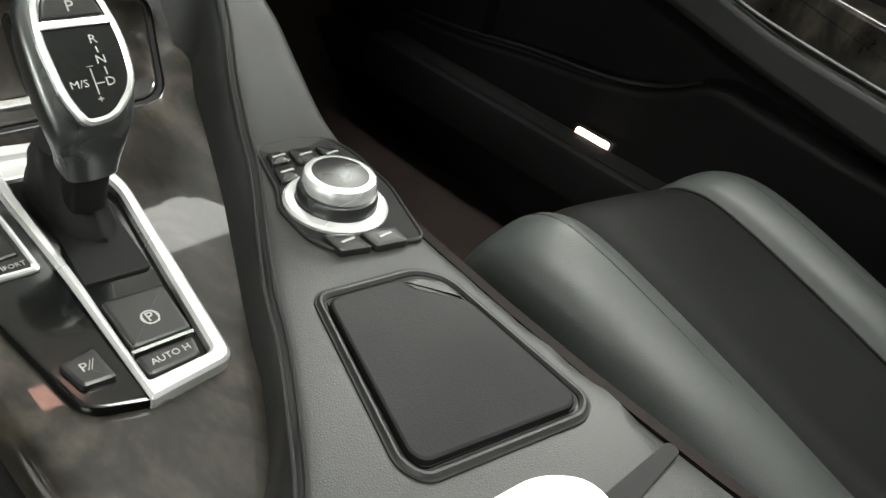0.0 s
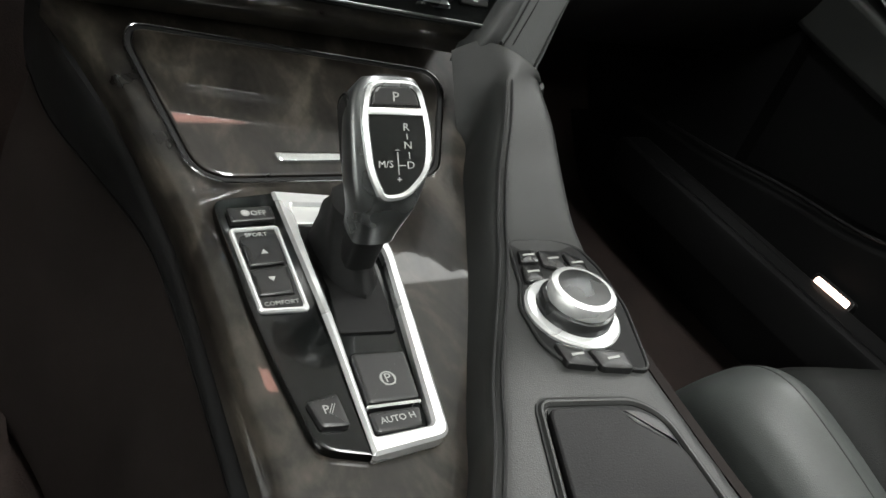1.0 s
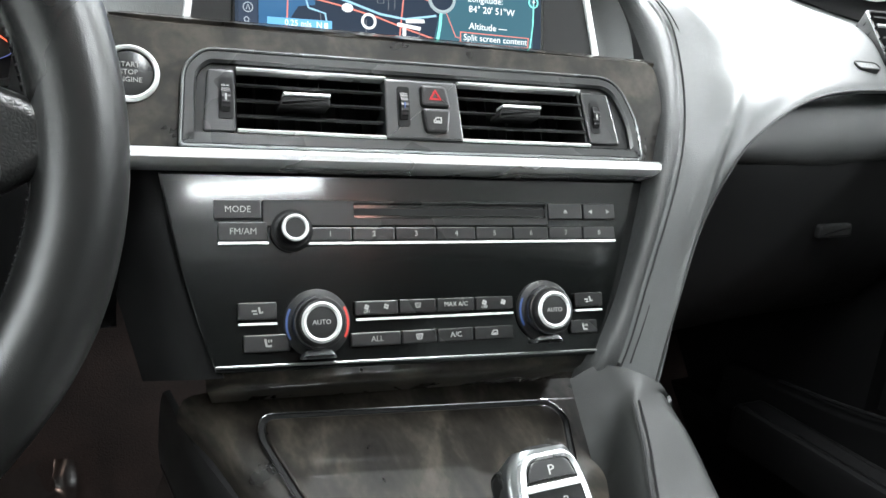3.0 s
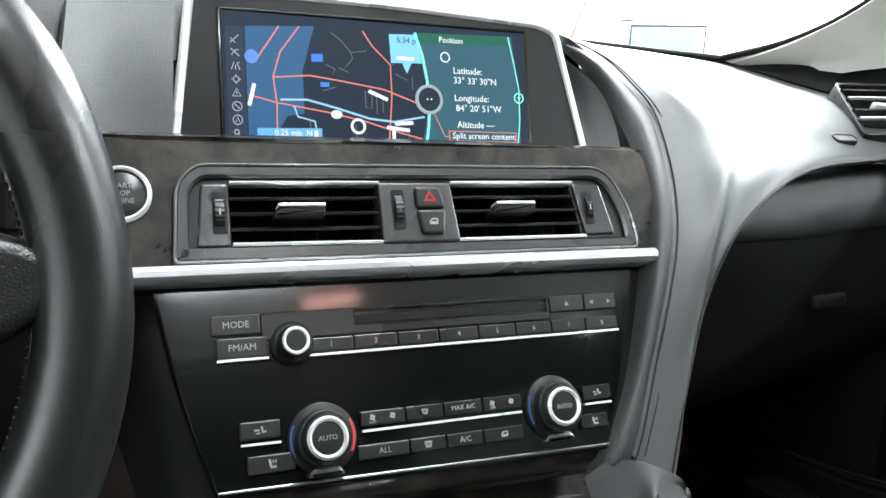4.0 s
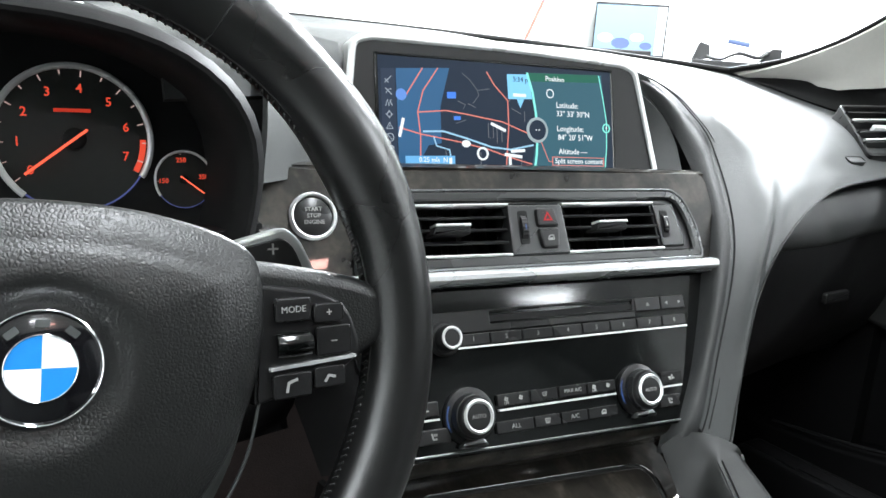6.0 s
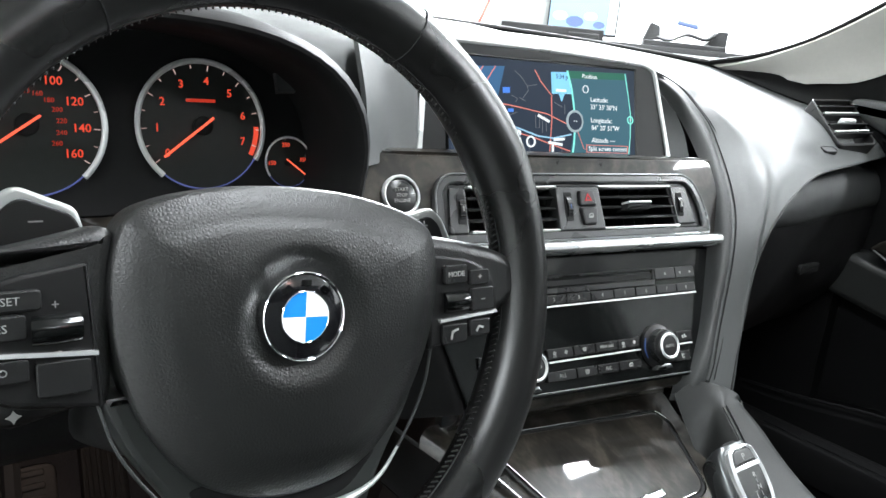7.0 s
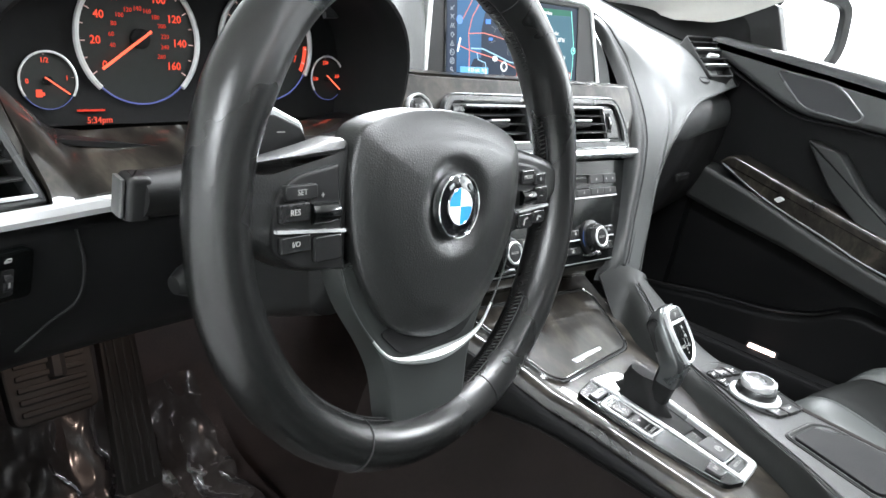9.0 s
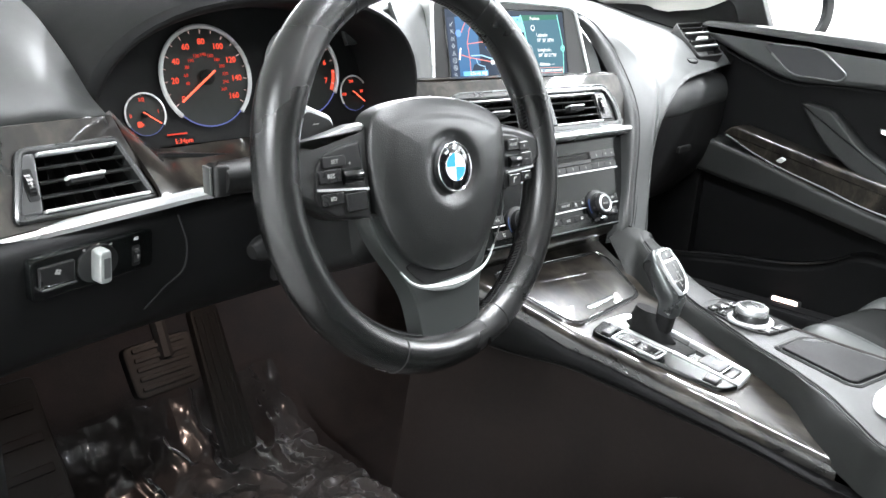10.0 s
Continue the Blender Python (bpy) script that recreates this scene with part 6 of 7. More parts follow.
def steering_wheel():
    w = thing("steering_wheel", WHL, "black leather three-spoke steering wheel with multifunction keys", "steering wheel")
    n = 96
    bm = bmesh.new()
    loops = []
    for i in range(n + 1):
        a = 2 * math.pi * i / n
        d = Vector((math.cos(a), math.sin(a), 0))
        # thumb rests thicken the rim beside the spokes
        up = math.degrees(a) % 360
        fat = 1 + 0.10 * sum(math.exp(-((up - c) / 11) ** 2) for c in (28, 152)) + 0.05 * sum(math.exp(-((up - c) / 14) ** 2) for c in (335, 205))
        loops.append([Vector((-0.003, 0, 0)) + d * (0.1745 + 0.0185 * fat * math.cos(t)) + Vector((0, 0, 0.0188 * fat * math.sin(t))) for t in [2 * math.pi * k / 20 for k in range(20)]])
    rings(bm, loops)
    bmesh.ops.remove_doubles(bm, verts=bm.verts, dist=1e-7)
    rim = part("rim", bm, RIM, w, "worn black leather rim", WHL)
    for deg in (60, 120, 245, 293):
        a = radians(deg)
        c, d = Vector((0.1745 * math.cos(a) - 0.003, 0.1745 * math.sin(a), 0)), Vector((math.cos(a), math.sin(a), 0))
        part("rim_seam", tube([c + d * 0.0188 * math.cos(t) + Vector((0, 0, 0.0192 * math.sin(t))) for t in [2 * math.pi * k / 24 for k in range(24)]], 0.0005, 5, True), THREAD, rim, "", WHL)
    ins = [Vector((0.1566 * math.cos(a) - 0.003, 0.1566 * math.sin(a), 0.0035)) for a in [2 * math.pi * i / 120 for i in range(120)]]
    part("inner_seam", tube(ins, 0.0007, 5, True), THREAD, rim, "", WHL)
    bm = bmesh.new()
    for i in range(260):
        a, b = 2 * math.pi * i / 260, 2 * math.pi * (i + 0.55) / 260
        tube([(0.1556 * math.cos(a) - 0.003, 0.1556 * math.sin(a), -0.0022), (0.1553 * math.cos(b) - 0.003, 0.1553 * math.sin(b), 0.0026)], 0.0006, 4, bm=bm)
    tagged(part("rim_stitching", bm, THREAD, rim, "dark cross stitches along the inner rim", WHL), kind="stuff")
    # airbag cover with a dish round the emblem
    half = [(0.035, 0.0630), (0.066, 0.0560), (0.087, 0.0465), (0.0925, 0.02), (0.0895, -0.015), (0.0745, -0.054), (0.046, -0.087)]
    turn = Matrix.Rotation(radians(-5), 2)
    pts = half + [(0, -0.099)] + [(-x, y) for x, y in half[::-1]] + [(0, 0.0650)]
    pts = [turn @ Vector(p) + Vector((0.001, 0)) for p in pts]
    o = rounded(pts, [0.02, 0.02, 0.022, 0.03, 0.03, 0.03, 0.03, 0.04, 0.03, 0.03, 0.03, 0.03, 0.022, 0.02, 0.02, 0.03], 5)
    bm, loops = bmesh.new(), [lift(o, -0.008), lift(o, 0.010)]
    for ins, up in ((0.0004, 0.0125), (0.002, 0.0145), (0.015, 0.0200), (0.0165, 0.0204)):
        loops.append(lift(grown(o, -ins), up))
    top = [Vector(p[:2]) for p in loops[-1]]
    for i in range(1, 19):
        k = 1 - i / 18.3
        lp = []
        for p in top:
            w = max(0.0, min(1.0, (k - 0.45) / 0.5))
            w = w * w * (3 - 2 * w)
            q = p * (k * w) + p.normalized() * (0.046 * k * (1 - w))
            lp.append(Vector((q.x, q.y, 0.0208 + 0.0097 * (1 - k * k) ** 0.8 - 0.0065 / (1 + math.exp((q.length - 0.0300) / 0.0022)))))
        loops.append(lp)
    rings(bm, loops, cap0=True, cap1=True)
    part("airbag_cover", bm, AIRBAG, w, "grained black airbag cover", WHL)
    e0 = 0.0236
    em = part("emblem", lathe([(0.0222, e0), (0.0222, e0 + 0.0042), (0.0205, e0 + 0.0052), (0.001, e0 + 0.0056)], -0.001, -0.0005, 48), EMBLEM_BLACK, w, "round black, blue and white emblem", WHL)
    part("emblem_rim", band(circle(-0.001, -0.0005, 0.0226, 48), circle(-0.001, -0.0005, 0.0218, 48), e0, e0 + 0.0060, 0.0005), BRIGHT, em, "", WHL)
    part("emblem_ring", band(circle(-0.001, -0.0005, 0.0131, 48), circle(-0.001, -0.0005, 0.0126, 48), e0 + 0.005, e0 + 0.0066, 0.0003), BRIGHT, em, "", WHL)
    for q in range(4):
        pts = [(-0.001, -0.0005)] + [(-0.001 + 0.0127 * math.cos(a), -0.0005 + 0.0127 * math.sin(a)) for a in [math.pi / 2 * (q + i / 8) - 0.08 for i in range(9)]]
        part("emblem_quarter", prism(pts, e0 + 0.005, e0 + 0.0062), WHITE if q % 2 == 0 else BLUE, em, "", WHL)
    for deg in (47.5, 85.5, 123.5):
        a = radians(deg)
        m2 = WHL @ Matrix.Translation((-0.001 + 0.0172 * math.cos(a), -0.0005 + 0.0172 * math.sin(a), e0 + 0.0054)) @ pose(0, 0, 0, 0, 0, deg - 90)
        part("emblem_bar", prism(box2(-0.0026, -0.0015, 0.0026, 0.0015, 0.0006), 0, 0.0006), BRIGHT, em, "", m2)
    # side spokes and their key fields
    for s in (-1, 1):
        F = lambda pts: [(s * x - 0.003, y) for x, y in pts]
        upper = [(0.080, 0.050), (0.112, 0.043), (0.150, 0.036), (0.166, 0.045)] if s < 0 else [(0.080, 0.0370), (0.106, 0.0330), (0.130, 0.0280), (0.150, 0.0225), (0.168, 0.0140)]
        sp = rounded(F(upper + [(0.168, -0.006), (0.150, -0.016), (0.125, -0.030), (0.086, -0.034)]), 0.010 if s < 0 else 0.0085, 4)
        part("spoke", prism(sp, -0.014, 0.0095, 0.007, steps=3), AIRBAG, w, "black leather covered side spoke", WHL)
        brow = [(0.0935, 0.0335), (0.128, 0.0285), (0.143, 0.018)] if s < 0 else [(0.0935, 0.0240), (0.124, 0.0190), (0.141, 0.010)]
        fld = rounded(F(brow + [(0.1475, -0.014), (0.1280, -0.026), (0.0900, -0.033)]), [0.002, 0.008, 0.01, 0.008, 0.004, 0.002], 4)
        part("key_field", prism(fld, 0.004, 0.0115, 0.002), PLASTIC, w, "matt black plastic key field", WHL)
    z = 0.0115

    def wkey(u0, v0, u1, v1, words="", size=0.0062, h=0.0028):
        return tagged(key(w, u0, v0, u1, v1, words, size, WHL, z, name="wheel_key", r=0.002, h=h), "black push key with white print")
    wkey(-0.1405, 0.0142, -0.1165, 0.0232, "SET", 0.0048)
    wkey(-0.1455, 0.0020, -0.1225, 0.0130, "RES", 0.0050)
    wkey(-0.1455, -0.0160, -0.1225, -0.0058, "I/O", 0.0046)
    wkey(-0.1205, -0.0240, -0.0980, -0.0085, "")
    r1 = part("roller", tube([(-0.1205, 0.0052, z), (-0.1130, 0.0052, z + 0.0015), (-0.1020, 0.0052, z)], 0.0065, 12), GLOSS, w, "gloss black thumb roller", WHL)
    lettering("legend", "+", 0.006, WHL, WHITE_INK, r1, -0.111, 0.0155, z + 0.0006)
    lettering("legend", "–", 0.006, WHL, WHITE_INK, r1, -0.111, -0.0045, z + 0.0006)
    part("chrome_bar", prism([(-0.1475, -0.0012), (-0.0950, -0.0062), (-0.0950, -0.0082), (-0.1475, -0.0032)], z - 0.001, z + 0.0030), CHROME, w, "thin satin chrome bar", WHL)
    wkey(0.0985, 0.0050, 0.1165, 0.0165, "MODE", 0.0044)
    wkey(0.1178, 0.0030, 0.1335, 0.0125, "+", 0.006)
    wkey(0.1185, -0.0130, 0.1370, 0.0015, "–", 0.006)
    part("roller", tube([(0.0995, -0.0058, z), (0.1065, -0.0058, z + 0.0015), (0.1150, -0.0058, z)], 0.0062, 12), GLOSS, w, "gloss black thumb roller", WHL)
    part("chrome_bar", prism([(0.0950, -0.0172), (0.1390, -0.0155), (0.1390, -0.0138), (0.0950, -0.0154)], z - 0.001, z + 0.0030), CHROME, w, "thin satin chrome bar", WHL)
    b = wkey(0.0960, -0.0310, 0.1155, -0.0190)
    part("pictogram", ribbon([(0.1025, -0.0280), (0.1035, -0.0235), (0.1080, -0.0222)], 0.0014, z + 0.0032), WHITE_INK, b, "", WHL)
    b = wkey(0.1168, -0.0285, 0.1335, -0.0180)
    part("pictogram", ribbon([(0.1220, -0.0255), (0.1240, -0.0225), (0.1275, -0.0235)], 0.0014, z + 0.0032), WHITE_INK, b, "", WHL)
    # lower spoke with its chrome trim
    sp = rounded([(-0.094, -0.030), (-0.083, -0.060), (-0.060, -0.094), (-0.048, -0.118), (-0.043, -0.160), (0.038, -0.160), (0.044, -0.118), (0.056, -0.094), (0.078, -0.060), (0.088, -0.030)], [0.004, 0.02, 0.02, 0.02, 0.012, 0.012, 0.02, 0.02, 0.02, 0.004], 4)
    part("lower_spoke", prism(sp, -0.014, 0.0065, 0.004), SATIN, w, "satin grey plastic lower spoke", WHL)
    cx = spline([(-0.0965, -0.030, 0.010), (-0.0885, -0.056, 0.011), (-0.070, -0.084, 0.012), (-0.048, -0.103, 0.013), (-0.003, -0.110, 0.0135), (0.042, -0.103, 0.013), (0.064, -0.084, 0.012), (0.0825, -0.056, 0.011), (0.0905, -0.030, 0.010)], 48)
    part("chrome_trim", tube(cx[12:36], [0.0008 + 0.0043 * math.exp(-((p.x + 0.003) / 0.036) ** 2) for p in cx[12:36]], 8), PADDLE, w, "satin chrome trim under the airbag cover", WHL)
    for side in (cx[:13], cx[35:]):
        part("trim_edge", tube(side, 0.0009, 6), SATIN, w, "thin dull grey edge line", WHL)
    part("lower_gap", prism(rounded([(-0.060, -0.082), (0.054, -0.082), (0.030, -0.1045), (-0.036, -0.1045)], 0.01), 0.004, 0.0080), BLACK, w, "black gap under the airbag cover", WHL)
    part("hub_back", lathe([(0.075, -0.010), (0.07, -0.03), (0.055, -0.05), (0.05, -0.06)], -0.003, -0.01, 36), PLASTIC, w, "black plastic hub cover behind", WHL)
    # shift paddles
    for s, sym in ((-1, "–"), (1, "+")):
        F = lambda pts: [Matrix.Rotation(radians(-5), 2) @ Vector((s * x - (0.001 if s < 0 else 0.005), y - (0.005 if s < 0 else 0.002))) for x, y in pts]
        o = rounded(F([(0.090, 0.040), (0.095, 0.0535), (0.122, 0.0625), (0.131, 0.056), (0.1425, 0.036), (0.1400, 0.026), (0.120, 0.028)]), 0.004, 4)
        p = part("shift_paddle", prism(o, -0.036, -0.028, 0.002), PADDLE, w, "dark shift paddle with silver edge", WHL)
        i = rounded(F([(0.090, 0.038), (0.0965, 0.0500), (0.120, 0.0570), (0.127, 0.052), (0.136, 0.034), (0.120, 0.028)]), 0.004, 4)
        part("paddle_face", prism(i, -0.030, -0.0265, 0.001), PLASTIC, p, "", WHL)
        lettering("legend", sym, 0.012, WHL, WHITE_INK, p, -0.110 if s < 0 else 0.114, 0.0513 if s < 0 else 0.0380, -0.0263)


EMBLEM_BLACK = material("emblem_black", (0.006, 0.006, 0.007), 0.15, coat=0.6)
# a paler grey than the rest of the stalk
STALK_END = material("paler_grey_plastic", (0.05, 0.052, 0.05), 0.4, spread=0.12)
SATIN = material("satin_grey_plastic", (0.018, 0.020, 0.019), 0.35, spread=0.1)
PADDLE = material("paddle_silver", (0.45, 0.47, 0.46), 0.35, metal=0.7, spread=0.06)
steering_wheel()


def column():
    c = thing("steering_column", WHL, "black plastic steering column shroud with two stalks", "steering column")
    bm, loops = bmesh.new(), []
    for n, k, dv in ((-0.045, 0.85, 0.0), (-0.055, 1.0, 0.0), (-0.10, 1.05, -0.005), (-0.17, 1.1, -0.012), (-0.24, 1.1, -0.02)):
        loops.append(lift([(p[0] * k - 0.003, p[1] * k + dv) for p in rounded([(-0.062, -0.085), (0.062, -0.085), (0.062, 0.02), (0.04, 0.045), (-0.04, 0.045), (-0.062, 0.02)], 0.02)], n))
    rings(bm, loops, cap0=True, cap1=True)
    part("shroud", bm, PLASTIC, c, "", WHL)
    a = part("column_adjuster", tube([(-0.44, -0.07, 0.53), (-0.50, -0.078, 0.521), (-0.530, -0.082, 0.517), (-0.540, -0.083, 0.516)], [0.013, 0.013, 0.012, 0.007], 14), PLASTIC, c)
    lettering("legend", "✦", 0.011, Matrix.Translation((-0.527, -0.0955, 0.517)) @ pose(0, 0, 0, 90, 0, 0), WHITE_INK, a)
    for name, tip, root in (("indicator_stalk", (-0.598, -0.124, 0.603), (-0.46, -0.105, 0.598)), ("wiper_stalk", (-0.237, -0.130, 0.588), (-0.38, -0.115, 0.60))):
        a, b = Vector(tip), Vector(root)
        s = part(name, tube([b, b.lerp(a, 0.4), b.lerp(a, 0.8), a], [0.021, 0.0180, 0.0150, 0.0140], 16), PLASTIC, c)
        k = 1 if a.x > b.x else -1
        m2 = Matrix.Translation(a) @ pose(0, 0, 0, 0, 0, 8 * k)
        part("stalk_end", prism(box2(-0.0075, -0.0095, 0.0075, 0.0095, 0.004), -0.0125, 0.0140, 0.004, steps=3), PLASTIC, s, "", m2)
        part("end_face", prism(box2(-0.0105, -0.007, -0.008, 0.007, 0.001) if k < 0 else box2(0.008, -0.007, 0.0105, 0.007, 0.001), -0.011, 0.012), STALK_END, s, "", m2)
        lettering("legend", "▷BC" if k < 0 else "▽", 0.009, Matrix.Translation(b.lerp(a, 0.72) + Vector((0, -0.0145, 0))) @ pose(0, 0, 0, 90, 0, 0), WHITE_INK, s)


column()


def light_switch():
    m = basis((-0.681, -0.066, 0.534), 11, -6) @ Matrix.Diagonal((1, 0.85, 1, 1))
    s = thing("light_switch_panel", m, "black headlamp switch panel with a silver rotary knob", "switch panel")
    part("plate", prism(rounded([(-0.058, -0.022), (0.056, -0.021), (0.056, 0.021), (-0.058, 0.019)], 0.006), -0.01, 0.003, 0.0015), GLOSS, s, "", m)
    b = key(s, -0.052, -0.008, -0.022, 0.012, "", 0.005, m, 0.003)
    part("chrome_bar", prism(box2(-0.052, -0.0105, -0.022, -0.0080, 0.0005), 0.002, 0.0075), BRIGHT, b, "", m)
    mark(b, -0.037, 0.0045, 0.0062, 0.005, "fan", m)
    part("dial_well", lathe([(0.0195, 0.0025), (0.0190, 0.0045), (0.0165, 0.0035), (0.001, 0.003)], 0.0, 0.0, 36), PLASTIC, s, "", m)
    k = part("dial_grip", prism(rounded([(-0.0060, -0.0175), (0.0060, -0.0175), (0.0055, 0.0175), (-0.0055, 0.0175)], 0.005, 4), 0.003, 0.0155, 0.003), PADDLE, s, "silver rotary grip", m)
    part("grip_inlay", prism(box2(-0.003, -0.011, 0.003, 0.010, 0.001), 0.0148, 0.0162), GUNMETAL, k, "", m)
    for u, v in ((-0.012, 0.017), (0.001, 0.0195), (0.013, 0.016)):
        mark(s, u, v, 0.0035, 0.0035, "prev", m)
    wheel_key(s, m, 0.038, -0.004, 0.003, 0.020, 0.0065)
    mark(s, 0.038, 0.0145, 0.0035, 0.004, "car", m)


light_switch()

# ---- passenger door ----


def passenger_door():
    d = thing("passenger_door", DOOR, "black leather passenger door card with burl veneer armrest", "car door")
    base = [(-0.50, 0.20), (-0.235, 0.218), (0.0, 0.20), (0.9, 0.17), (0.9, -0.42), (-0.50, -0.42)]
    part("door_card", prism(base, -0.09, -0.03), SOFT, d, "", DOOR)
    up = rounded([(-0.272, 0.210), (-0.255, 0.228), (-0.1, 0.222), (0.05, 0.213), (0.3, 0.194), (0.9, 0.182), (0.9, 0.112), (0.30, 0.116), (0.06, 0.124), (-0.06, 0.122), (-0.125, 0.144), (-0.198, 0.176)], [0.006, 0.012, 0.02, 0.02, 0.02, 0.001, 0.001, 0.02, 0.03, 0.03, 0.03, 0.02], 5)
    part("upper_trim", prism(up, -0.05, 0.012, 0.012, steps=4), LEATHER, d, "grey-black leather upper trim", DOOR)
    sp = rounded([(-0.120, 0.190), (-0.012, 0.186), (0.042, 0.143), (0.030, 0.133), (-0.058, 0.137)], [0.012, 0.02, 0.010, 0.010, 0.02], 5)
    part("speaker_frame", band(grown(sp, 0.004), sp, 0.008, 0.0150, 0.0015), GUNMETAL, d, "", DOOR)
    part("speaker_mesh", prism(sp, 0.008, 0.0128), SPEAKER, d, "dark woven speaker cover", DOOR)
    part("trim_seam", tube([(p.x, p.y, 0.002) for p in spline([(0.9, 0.107, 0), (0.3, 0.111, 0), (0.06, 0.119, 0), (-0.062, 0.117, 0), (-0.128, 0.139, 0), (-0.20, 0.170, 0)], 40)], 0.002, 6), BLACK, d, "", DOOR)
    arm = rounded([(-0.215, -0.005), (-0.10, -0.030), (0.05, -0.078), (0.18, -0.112), (0.5, -0.150), (0.9, -0.155), (0.9, -0.225), (0.5, -0.215), (0.18, -0.157), (0.0, -0.116), (-0.12, -0.098), (-0.235, -0.075)], [0.03, 0.04, 0.05, 0.05, 0.05, 0.03, 0.03, 0.05, 0.05, 0.05, 0.05, 0.03], 5)
    part("armrest", prism(arm, -0.06, 0.040, 0.010, steps=3), LEATHER_DARK, d, "padded black leather armrest", DOOR)
    wood = rounded([(-0.170, 0.004), (-0.078, -0.045), (0.05, -0.082), (0.18, -0.116), (0.5, -0.150), (0.9, -0.155), (0.9, -0.100), (0.5, -0.090), (0.18, -0.052), (0.05, -0.023), (-0.05, 0.000), (-0.150, 0.024)], [0.008, 0.03, 0.05, 0.05, 0.05, 0.01, 0.01, 0.05, 0.05, 0.05, 0.05, 0.012], 5)
    wd = part("veneer_strip", prism(wood, -0.05, 0.034, 0.006, steps=3), WOOD, d, "dark lacquered burl veneer", DOOR)
    # thin metal line painted in for the highlight along the veneer's ridge
    part("ridge_highlight", tube([(p.x, p.y, 0.037) for p in spline([(-0.160, 0.004, 0), (-0.07, -0.036, 0), (0.05, -0.071, 0), (0.18, -0.104, 0), (0.5, -0.137, 0), (0.9, -0.142, 0)], 50)], 0.0018, 6), GUNMETAL, d, "", DOOR)
    part("window_switch", prism(rounded([(-0.050, -0.033), (-0.040, -0.037), (-0.030, -0.028), (-0.040, -0.024)], 0.003), 0.03, 0.040, 0.002), SILVER, wd, "", DOOR)
    blade = rounded([(-0.030, 0.085), (0.030, 0.075), (0.10, 0.005), (0.22, -0.05), (0.22, -0.075), (0.09, -0.035), (0.03, 0.01)], [0.006, 0.01, 0.03, 0.02, 0.005, 0.03, 0.02], 4)
    part("pull_handle", prism(blade, -0.04, 0.022, 0.003, steps=2), PAD, d, "curved door pull", DOOR)
    part("opening_lever", prism(rounded([(0.115, 0.055), (0.20, 0.035), (0.20, 0.018), (0.115, 0.040)], 0.006), -0.03, 0.0, 0.004), BRIGHT, d, "bright chrome opening lever", DOOR)
    low = rounded([(-0.45, -0.30), (-0.24, -0.285), (-0.118, -0.264), (-0.007, -0.251), (0.071, -0.229), (0.128, -0.189), (0.3, -0.205), (0.9, -0.23), (0.9, -0.42), (-0.45, -0.42)], 0.03, 4)
    part("door_pocket", prism(low, -0.05, 0.020, 0.012, steps=3), SOFT, d, "soft black door pocket", DOOR)
    part("pocket_lip", tube([(p.x, p.y, 0.018) for p in spline([(-0.34, -0.29, 0), (-0.238, -0.278, 0), (-0.118, -0.257, 0), (-0.007, -0.244, 0), (0.071, -0.222, 0), (0.118, -0.195, 0)], 40)], 0.0026, 6), PLASTIC, d, "", DOOR)
    g = part("window_pane", loft([[(-0.235, 0.222, -0.05), (-0.20, 0.24, -0.04), (-0.16, 0.27, -0.03)], [(0.2, 0.19, -0.05), (0.2, 0.33, 0.0), (0.2, 0.53, 0.11)], [(0.75, 0.17, -0.05), (0.75, 0.33, 0.0), (0.75, 0.53, 0.11)]], 10, 8), GLASS, d, "clear side window", DOOR)
    g.visible_shadow = False
    sail = rounded([(-0.285, 0.234), (-0.135, 0.216), (-0.172, 0.300), (-0.195, 0.306)], 0.004)
    part("mirror_sail", prism(sail, -0.07, -0.045, 0.003), PLASTIC, d, "black mirror foot", DOOR)


SPEAKER = material("speaker_weave", (0.03, 0.031, 0.033), 0.6, bump=1.0, bump_scale=900, cells=True)
passenger_door()


def sill_reflection():
    # a glowing block painted in for the sill strip's highlight; no lamp sits here
    s = thing("sill_glint", pose(0.668, -0.217, 0.178), "small glowing patch standing in for a reflection on the sill", "lamp")
    m = Matrix.Translation((0.668, -0.217, 0.178)) @ pose(0, 0, 0, 0, -70, 0)
    part("housing", prism(box2(-0.0105, -0.031, 0.0105, 0.031, 0.005), -0.02, 0.002, 0.002), PLASTIC, s, "", m)
    part("glint", prism(box2(-0.0075, -0.026, 0.0075, 0.026, 0.004), 0.0, 0.005, 0.002), GLINT_GLOW, s, "glowing warm white glint of the sill", m)
    b = thing("sill_strip", pose(0.635, -0.2, 0.15), "dark metallic sill strip beside the passenger footwell", "trim")
    part("strip", prism(box2(0.605, -0.9, 0.665, 0.15, 0.01), 0.12, 0.182, 0.010), SOFT, b)
    part("inlay", prism(box2(0.618, -0.6, 0.640, 0.05, 0.003), 0.18, 0.184, 0.001), SOFT, b)


sill_reflection()


